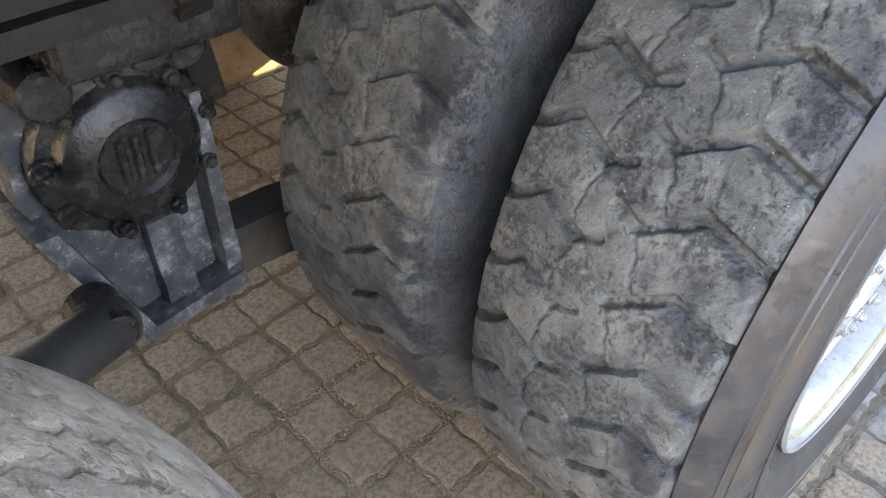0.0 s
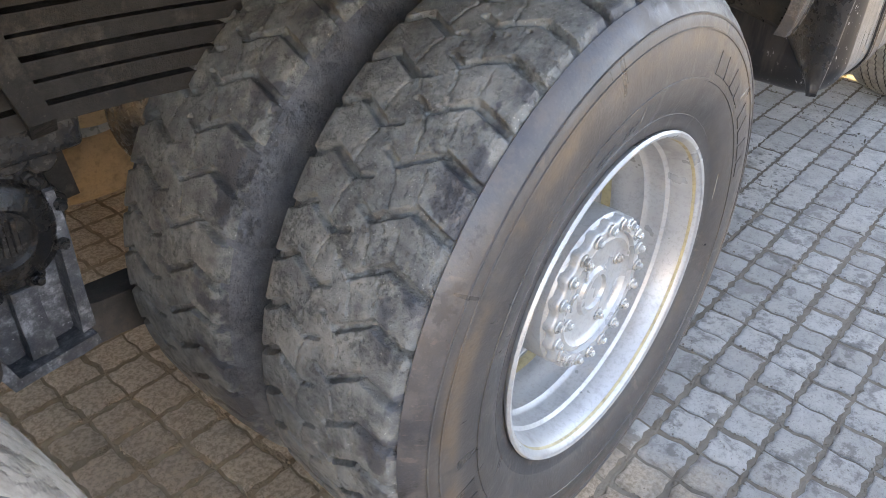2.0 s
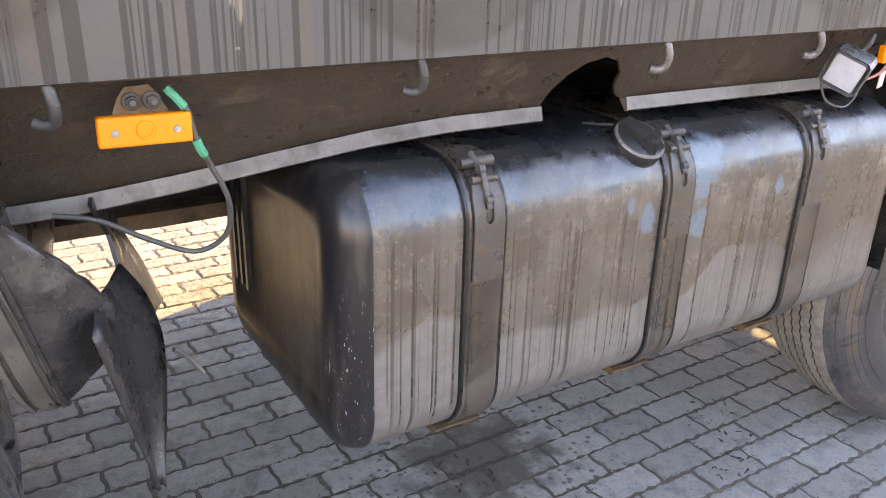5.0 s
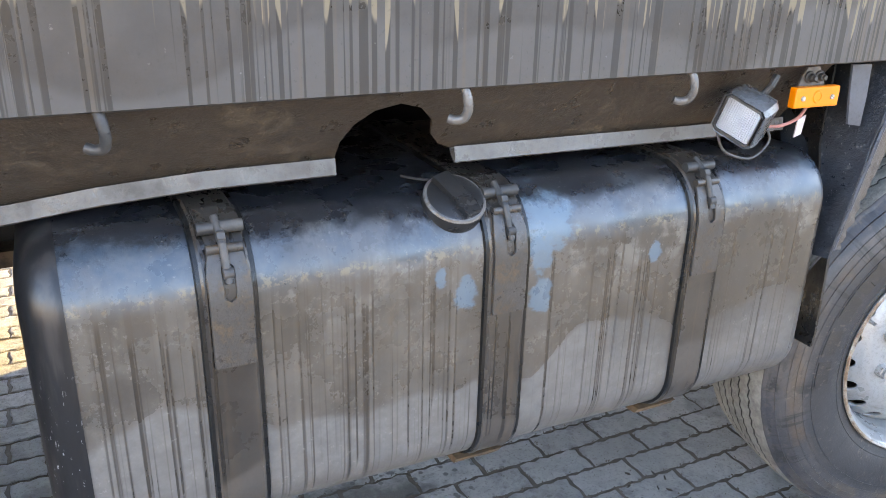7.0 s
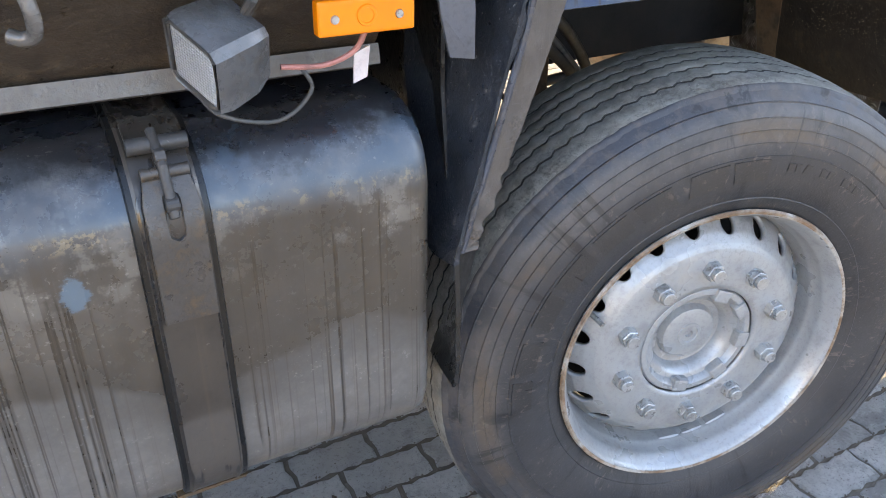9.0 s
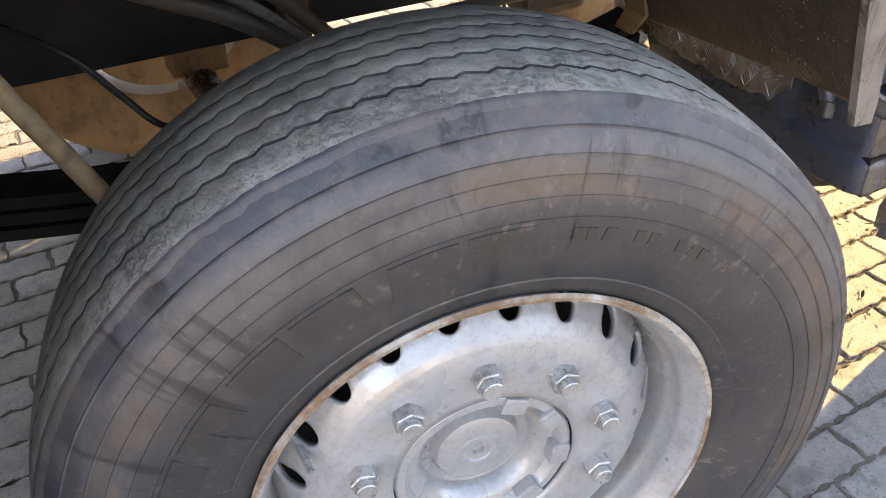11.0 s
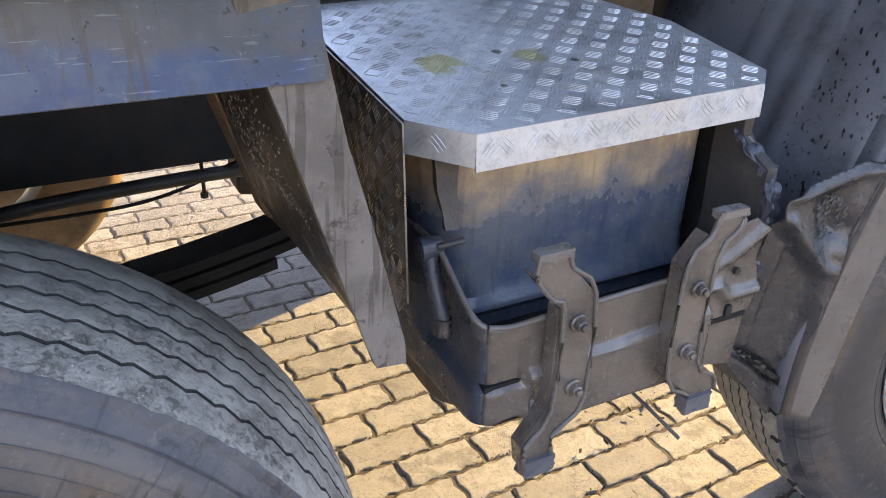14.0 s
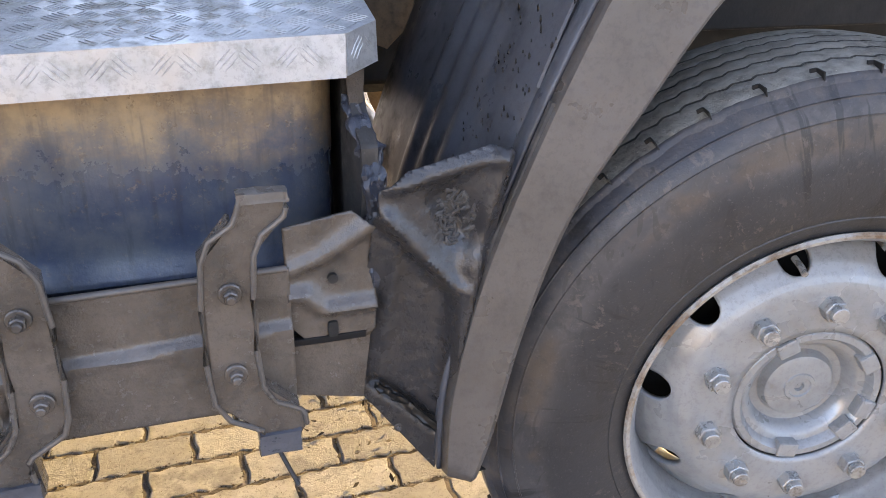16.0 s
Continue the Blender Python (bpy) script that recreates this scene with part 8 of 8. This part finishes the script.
    fold = crusted(strip_between(bmesh.new(), [(5.744, 0.935, 0.985), (5.750, 0.880, 0.945), (5.756, 0.858, 0.90), (5.752, 0.856, 0.83), (5.748, 0.858, 0.74)], [(5.764, 0.930, 0.988), (5.776, 0.874, 0.950), (5.780, 0.852, 0.90), (5.770, 0.852, 0.83), (5.764, 0.855, 0.74)], Vector((0.0, 0.008, 0.0))), 62, 0.011, 7)
    under(b, "crumpled_edge", fold, M_TRAY, "crumpled glossy dark sheet edge", True)
    under(b, "hanging_tab", plate([(5.742, 1.055), (5.772, 1.060), (5.768, 0.985), (5.752, 0.975)], "y", 0.925, 0.929, 0.001), M_RAIL, "brown bent tab under the cover")
    return b


build_battery_box()
cable("loose_wire", [(5.598, 0.985, 0.612), (5.606, 0.970, 0.555), (5.613, 0.955, 0.518), (5.630, 0.900, 0.492), (5.651, 0.844, 0.463)], 0.0035, M_CABLE, "short loose wire hanging below the battery box")


# ---- front fender ----
def build_fender():
    f = thing("front_fender", "dark grey plastic fender behind the front wheel with ribs", "fender", (6.0, 0.9, 0.48))
    line = smooth_line([(5.846, 0, 0.482), (5.850, 0, 0.62), (5.884, 0, 0.79), (5.944, 0, 0.963), (6.014, 0, 1.127), (6.115, 0, 1.33), (6.24, 0, 1.52), (6.40, 0, 1.68)], 5)
    out = smooth_line([(5.886, 0, 0.478), (5.906, 0, 0.55), (5.940, 0, 0.716), (5.990, 0, 0.87), (6.072, 0, 1.004), (6.165, 0, 1.14), (6.30, 0, 1.27), (6.46, 0, 1.36)], 5)
    lip = bmesh.new()
    rows = []
    for a, b in zip(line, out):
        rows.append([lip.verts.new(v) for v in ((a.x + 0.004, 0.806, a.z), (a.x + 0.008, 0.786, a.z), (b.x - 0.006, 0.772, b.z), (b.x, 0.776, b.z), (b.x + 0.004, 0.800, b.z))])
    for p, q in zip(rows, rows[1:]):
        for j in range(4):
            lip.faces.new((p[j], p[j + 1], q[j + 1], q[j]))
    lp = under(f, "lip", lip, M_LIP, "light grey rolled fender lip", True)
    mod = lp.modifiers.new("thick", 'SOLIDIFY')
    mod.thickness = 0.005
    # ribbed liner going inwards
    section = [(0.800, 0.0), (0.835, 0.006), (0.850, 0.012), (0.865, 0.006), (0.960, 0.004)]
    section += [(0.975 + 0.006 * k, 0.004 - 0.007 * (0.5 - 0.5 * math.cos(2 * math.pi * k / 11.0))) for k in range(34)] + [(1.19, 0.005), (1.30, 0.010), (1.42, 0.02)]
    liner = bmesh.new()
    rows = []
    for i, a in enumerate(line):
        w = (line[min(i + 1, len(line) - 1)] - line[max(i - 1, 0)]).normalized()
        nx, nz = w.z, -w.x
        rows.append([liner.verts.new((a.x + nx * d, y, a.z + nz * d)) for y, d in section])
    for p, q in zip(rows, rows[1:]):
        for j in range(len(section) - 1):
            liner.faces.new((p[j], p[j + 1], q[j + 1], q[j]))
    ln = under(f, "liner", liner, M_FENDER, "dark grey ribbed liner", True)
    mod = ln.modifiers.new("thick", 'SOLIDIFY')
    mod.thickness = 0.006
    # bracket: dished triangular plate on the liner
    tri = [(5.762, 0.905), (5.795, 0.932), (5.891, 0.965), (5.912, 0.963), (5.922, 0.950), (5.868, 0.600), (5.852, 0.487), (5.845, 0.462), (5.742, 0.592)]
    rim = [(5.905, 0.955), (5.884, 0.862), (5.862, 0.715), (5.852, 0.60)]
    cut = [(5.766, 0.605), (5.810, 0.573), (5.850, 0.535)]
    def leans(x, z):
        t = min(max((z - 0.70) / 0.16, 0), 1)
        t = t * t * (3 - 2 * t)
        return (0.850 - 0.42 * (x - 5.742)) * (1 - t) + (0.822 - 0.20 * (x - 5.764)) * t
    def dish(x, z):
        # the corner plate stands proud of the deeper panel below its slanting ridge
        slant = 0.868 - 1.15 * (x - 5.775)
        deep = min(max((slant - z) / 0.030, 0), 1) * min(max((5.860 - x) / 0.014, 0), 1)
        return (0.020 * deep * deep * (3 - 2 * deep) - 0.016 * ridge(x, z, rim, 0.011) + 0.022 * ridge(x, z, [(5.845, 0.890), (5.862, 0.850)], 0.024)
                - 0.012 * ridge(x, z, [(5.772, 0.872), (5.815, 0.822), (5.855, 0.776)], 0.012) - 0.010 * ridge(x, z, [(5.78, 0.912), (5.84, 0.932), (5.90, 0.952)], 0.010)
                + 0.014 * ridge(x, z, cut, 0.009) - 0.006 * ridge(x, z, [(5.788, 0.82), (5.785, 0.77), (5.772, 0.62)], 0.008) + 0.0015 * noise.noise(Vector((x, z, 0)) * 60))
    bk = sheet_metal(under(f, "bracket", pressed(tri, leans, dish), M_BRACKET, "dished dark grey bracket with crusted dirt and a torn slot", True))
    crust = bmesh.new()
    rnd = random.Random(3)
    for k in range(120):
        a, r = rnd.uniform(0, 6.283), 0.030 * math.sqrt(rnd.random())
        x, z = 5.856 + r * math.cos(a) * 0.75, 0.868 + r * math.sin(a) * 1.25
        s = rnd.uniform(0.002, 0.0055)
        bmesh.ops.create_icosphere(crust, subdivisions=1, radius=s, matrix=Matrix.Translation((x, leans(x, z) + dish(x, z) - 0.001, z)) @ Matrix.Rotation(rnd.uniform(0, 3), 4, 'Y') @ Matrix.Diagonal((0.6, 0.5, rnd.uniform(0.8, 2.2), 1)))
    tagged(sub(bk, "crusted_dirt", crust, M_CRUMB, "crust of dried dirt"), kind="stuff")
    # a black strip paints the shade inside the slot
    torn = crusted(strip_between(bmesh.new(), [(5.766, 0.846, 0.611), (5.790, 0.838, 0.595), (5.812, 0.829, 0.580), (5.848, 0.812, 0.545)], [(5.764, 0.846, 0.602), (5.788, 0.838, 0.582), (5.810, 0.829, 0.566), (5.848, 0.812, 0.527)], Vector((0, 0.010, 0))), 120, 0.005, 4)
    sub(bk, "torn_slot", torn, M_TANK_END, "black strip for the shade in the torn slot", True)
    piece("bolt", GREY_BOLT, bk, Matrix.Translation((5.790, 0.828, 0.548)) @ Matrix.Diagonal((0.5, 0.5, 0.5, 1)))
    # drops of tar on the liner
    drops = bmesh.new()
    for k in range(150):
        i = rnd.randrange(8, 22)
        t = rnd.random()
        q = line[i].lerp(line[i + 1], t)
        y = 0.815 + 0.17 * rnd.random() ** 0.8
        s = rnd.uniform(0.0012, 0.0030)
        bmesh.ops.create_icosphere(drops, subdivisions=1, radius=s, matrix=Matrix.Translation((q.x - 0.0075, y, q.z)) @ Matrix.Diagonal((0.5, 1.0, rnd.uniform(1.0, 2.4), 1)))
    tagged(sub(ln, "tar_spatter", drops, M_TANK_END, "small black tar drops"), kind="stuff")
    # moulded lines on the liner above
    moulding = tube(bmesh.new(), [(5.965, 0.842, 1.015), (5.99, 0.845, 1.08), (6.06, 0.86, 1.23)], 0.004, 6)
    sub(ln, "moulded_line", moulding, M_FENDER, "", True)
    under(f, "seam", tube(bmesh.new(), [(5.868, 0.798, 0.72), (5.892, 0.797, 0.80), (5.935, 0.795, 0.93), (5.965, 0.795, 1.01)], 0.006, 8), M_STEEL, "crusted dark seam", True)
    return f


build_fender()

# behind the battery box: air vessel, engine side and cab floor
tank2 = thing("air_vessel", "rust-brown air vessel under the cab", "air vessel", (5.95, 1.55, 1.05))
v = lathe(bmesh.new(), [(0.0005, -0.20), (0.05, -0.20), (0.085, -0.17), (0.095, -0.13), (0.095, 0.13), (0.085, 0.17), (0.05, 0.20), (0.0005, 0.20)], 32)
bmesh.ops.transform(v, matrix=Matrix.Translation((6.02, 1.62, 1.16)) @ Matrix.Rotation(radians(90), 4, 'Z'), verts=v.verts)
under(tank2, "vessel", v, M_RUSTY, "", True)
plain("mount_plate", plate([(5.72, 1.20), (5.98, 1.20), (5.98, 0.98), (5.93, 0.93), (5.86, 0.96), (5.76, 1.02)], "y", 1.43, 1.445, 0.004), M_RUSTY, "rust-brown mounting plate behind the battery box", "bracket")
cab = thing("truck_cab", "grey truck cab above the front wheel", "truck cab", (6.9, CENTRE_Y, 1.45))
under(cab, "shell", block(6.05, 7.95, 0.70, mirrored(0.70), 1.72, 3.5, 0.12, 4), M_FENDER, "grey cab shell")
under(cab, "floor", block(6.10, 7.85, 0.80, mirrored(0.80), 1.60, 1.72, 0.03), M_BLACK)
# the engine's bulk also keeps a sun spot off the ground
under(cab, "engine", block(5.85, 7.0, 1.56, mirrored(1.56), 0.80, 1.58, 0.06, 3), M_BLACK, "dark engine block, sized to block the sun")

# unseen panel, holds the low sun off from the far side
under(cab, "far_sun_block", block(5.55, 7.9, 2.70, 3.16, 0.95, 1.70, 0.05, 3), M_FENDER, "unseen grey far side panel that blocks the sun")
under(cab, "gearbox", block(4.75, 5.85, 1.68, 2.18, 0.88, 1.14, 0.06, 3), M_GREASE, "greasy gearbox between the rails")
# far tank added so that its shadow falls under the chassis
under(chassis, "far_tank", block(2.45, 3.85, 2.41, 3.15, 0.578, 1.108, 0.09, 5), M_TANK, "dark steel tank added on the far rail to block the sun", True)
# added wall, shades the top of the front tread from the sun
under(cab, "arch_sun_block", block(6.02, 7.92, 1.17, 1.19, 1.00, 1.62, 0.004), M_BLACK, "black wall added inside the wheel to block the sun")


# ---- paving: wavy concrete blocks in running bond ----
LONG, WIDE = 0.2130, 0.1065
ROW_TURN = radians(0.86)
PAVE_U, PAVE_V = -0.0245, 0.071
WAVE = 0.0030


def paver_outline(gap, seed):
    """One block round its middle: long sides with four waves, short sides with one."""
    rnd = random.Random(seed)
    hx, hy = LONG / 2 - gap, WIDE / 2 - gap
    pts = []
    for k in range(9):
        pts.append((-hx + 2 * hx * k / 8, -hy + WAVE * (1 if k % 2 else -1)))
    pts.append((hx + WAVE * 1.2, -hy / 3))
    pts.append((hx - WAVE * 1.2, hy / 3))
    for k in range(9):
        pts.append((hx - 2 * hx * k / 8, hy + WAVE * (1 if k % 2 else -1)))
    pts.append((-hx - WAVE * 1.2, hy / 3))
    pts.append((-hx + WAVE * 1.2, -hy / 3))
    return [(x + rnd.uniform(-1, 1) * 0.0022, y + rnd.uniform(-1, 1) * 0.0022) for x, y in pts]


def paver_parts(gap, seed, worn=False):
    """Points and faces of one block; a worn one has round shoulders and a shallow cross groove in its middle."""
    out = paver_outline(gap, seed)
    verts, faces = [], []
    n = len(out)
    steps = ((1.0, -0.022), (0.985, -0.0066), (0.93, -0.0024), (0.82, -0.0004), (0.66, 0.0)) if worn else ((1.0, -0.022), (0.985, -0.0056), (0.95, -0.0018), (0.87, 0.0))
    halves = [(out, 0.0)]
    if worn:
        mid = [(-0.003, -1), (0.003, -0.33), (-0.003, 0.33), (0.002, 1)]
        h = WIDE / 2 - gap
        left = [p for p in out if p[0] < -0.006]
        right = [p for p in out if p[0] > 0.006]
        lo = [p for p in left if p[1] < -h * 0.6], [p for p in left if abs(p[1]) <= h * 0.6], [p for p in left if p[1] > h * 0.6]
        ro = [p for p in right if p[1] < -h * 0.6], [p for p in right if abs(p[1]) <= h * 0.6], [p for p in right if p[1] > h * 0.6]
        cut = [(x, y * h) for x, y in mid]
        a = sorted(lo[0]) + [(x - 0.0012, y) for x, y in cut] + sorted(lo[2], reverse=True) + sorted(lo[1], key=lambda p: -p[1])
        b = sorted(ro[0]) + sorted(ro[1], key=lambda p: p[1]) + sorted(ro[2], reverse=True) + [(x + 0.0012, y) for x, y in reversed(cut)]
        halves = [(a, sum(p[0] for p in a) / len(a)), (b, sum(p[0] for p in b) / len(b))]
    for ring, cx in halves:
        n, start = len(ring), len(verts)
        for f, z in steps:
            ratio = 1.0 if worn else WIDE / LONG
            for x, y in ring:
                verts.append((cx + (x - cx) * (1 - (1 - f) * ratio), y * f, z))
        for lvl in range(len(steps) - 1):
            for i in range(n):
                j = (i + 1) % n
                faces.append((start + lvl * n + i, start + lvl * n + j, start + (lvl + 1) * n + j, start + (lvl + 1) * n + i))
        faces.append(tuple(range(start + (len(steps) - 1) * n, start + len(steps) * n)))
    return verts, faces


KINDS = [paver_parts(0.0026 + 0.0010 * (s % 3), s) for s in range(6)]
ROUGH = [paver_parts(0.0036 + 0.0012 * (s % 3), 20 + s, True) for s in range(6)]


def paver_mesh(kind):
    me = bpy.data.meshes.new("paver")
    me.from_pydata(kind[0], [], kind[1])
    me.materials.append(M_PAVER)
    return me


SINGLE = [[paver_mesh(k) for k in KINDS], [paver_mesh(k) for k in ROUGH]]
field = tagged(new("paving", None), "grey wavy concrete paving blocks with dirty joints", "paving", kind="structure")
rnd = random.Random(11)
verts, faces, singles = [], [], 0
ca, sa = math.cos(ROW_TURN), math.sin(ROW_TURN)
for row in range(-36, 62):
    for col in range(-16, 52):
        u, v = col * LONG + (LONG / 2 if row % 2 else 0) + PAVE_U, row * WIDE + PAVE_V
        x, y = ca * u - sa * v, sa * u + ca * v
        if not (-3.1 < x < 10.1 and -3.1 < y < 6.1):
            continue
        kind = 1 if (y < 0.85 + 0.1 * math.sin(x * 3) and x < 3.0) or x < 1.6 + 0.1 * math.sin(y * 4) else 0
        s = rnd.randrange(6)
        flip = math.pi if rnd.random() < 0.5 else 0.0
        lift = rnd.uniform(-0.0035, 0.0)
        m = Matrix.Translation((x, y, lift)) @ Matrix.Rotation(ROW_TURN + flip + rnd.uniform(-0.008, 0.008), 4, 'Z') @ Matrix.Rotation(rnd.uniform(-0.012, 0.012), 4, 'X') @ Matrix.Rotation(rnd.uniform(-0.008, 0.008), 4, 'Y')
        close = (4.98 < x < 6.05 and 0.78 < y < 1.95) or (1.75 < x < 3.05 and 0.62 < y < 2.15) or (0.58 < x < 1.05 and 1.25 < y < 2.0)
        if close and singles < 300:
            singles += 1
            piece("paver", SINGLE[kind][s], field, m)
        else:
            vs, fs = (KINDS, ROUGH)[kind][s]
            base = len(verts)
            verts.extend(tuple(m @ Vector(p)) for p in vs)
            faces.extend(tuple(base + i for i in f) for f in fs)
me = bpy.data.meshes.new("paver_field")
me.from_pydata(verts, [], faces)
me.materials.append(M_PAVER_FAR)
rest = new("paver_field", me)
rest.parent = field
tagged(rest, "grey wavy paving blocks further off", kind="stuff")

# litter on the paving
def leaf_heap(x, y, count, spread, label, seed):
    rnd = random.Random(seed)
    bm = bmesh.new()
    for _ in range(count):
        a, r = rnd.uniform(0, 6.28), spread * math.sqrt(rnd.random())
        s = rnd.uniform(0.004, 0.013)
        m = Matrix.Translation((x + r * math.cos(a), y + r * math.sin(a), 0.003 + rnd.uniform(0, 0.005))) @ Euler((rnd.uniform(-0.5, 0.5), rnd.uniform(-0.5, 0.5), rnd.uniform(0, 6))).to_matrix().to_4x4()
        bm.faces.new([bm.verts.new(m @ Vector(p)) for p in ((-s, 0, 0), (-s * 0.3, -s * 0.4, 0.002), (s * 0.6, -s * 0.25, 0.001), (s, 0, 0.004), (s * 0.3, s * 0.4, 0.002))])
    return plain("leaf_litter", bm, M_LEAF, label, "leaf litter", "stuff")


leaf_heap(3.70, 0.865, 26, 0.08, "small heap of dry straw and leaf bits", 1)
leaf_heap(5.75, 1.05, 40, 0.16, "dark dirt and leaf bits on the paving", 2)
leaf_heap(5.95, 1.5, 60, 0.25, "dark dirt and leaf bits under the truck", 3)
leaf_heap(2.98, 1.22, 30, 0.09, "small heap of brown dirt in an oil stain", 4)
leaf_heap(3.85, 1.05, 26, 0.12, "brown leaf bits beside the wheel", 6)


# crumbs of grit in the joints and on the blocks
def grit(x0, x1, y0, y1, count, label, seed):
    rnd = random.Random(seed)
    vs, fs = [], []
    for _ in range(count):
        x, y = rnd.uniform(x0, x1), rnd.uniform(y0, y1)
        u, v = ca * x + sa * y - PAVE_U, -sa * x + ca * y - PAVE_V
        z = 0.001
        if rnd.random() < 0.8:
            # into the nearest joint
            row = round(v / WIDE - 0.5)
            if rnd.random() < 0.65:
                v = (row + 0.5) * WIDE + rnd.gauss(0, 0.004)
            else:
                r = round(v / WIDE)
                shift = LONG / 2 if r % 2 else 0
                u = (round((u - shift) / LONG - 0.5) + 0.5) * LONG + shift + rnd.gauss(0, 0.004)
            z = -0.0035
        u, v = u + PAVE_U, v + PAVE_V
        x, y = ca * u - sa * v, sa * u + ca * v
        s = rnd.uniform(0.0016, 0.0052) * (0.6 if z > 0 else 1.0)
        m = Matrix.Translation((x, y, z + s * 0.5)) @ Euler((rnd.uniform(0, 6), rnd.uniform(0, 6), rnd.uniform(0, 6))).to_matrix().to_4x4()
        b = len(vs)
        for p in ((1, 0, 0), (-1, 0, 0), (0, 0.8, 0), (0, -0.8, 0), (0, 0, 0.6), (0, 0, -0.6)):
            k = s * rnd.uniform(0.6, 1.2)
            vs.append(tuple(m @ Vector((p[0] * k, p[1] * k, p[2] * k))))
        for f in ((0, 2, 4), (2, 1, 4), (1, 3, 4), (3, 0, 4), (2, 0, 5), (1, 2, 5), (3, 1, 5), (0, 3, 5)):
            fs.append(tuple(b + i for i in f))
    me = bpy.data.meshes.new("grit")
    me.from_pydata(vs, [], fs)
    me.materials.append(M_JOINT)
    return tagged(new("grit", me), label, "grit", kind="stuff")


grit(-0.6, 1.75, 0.45, 2.3, 9000, "brown crumbs of soil between the paving blocks", 31)
grit(4.8, 6.3, 0.2, 2.2, 5200, "pale sandy grit between the paving blocks", 32)
grit(1.75, 4.8, 0.0, 1.6, 6500, "grey-brown grit between the paving blocks", 33)
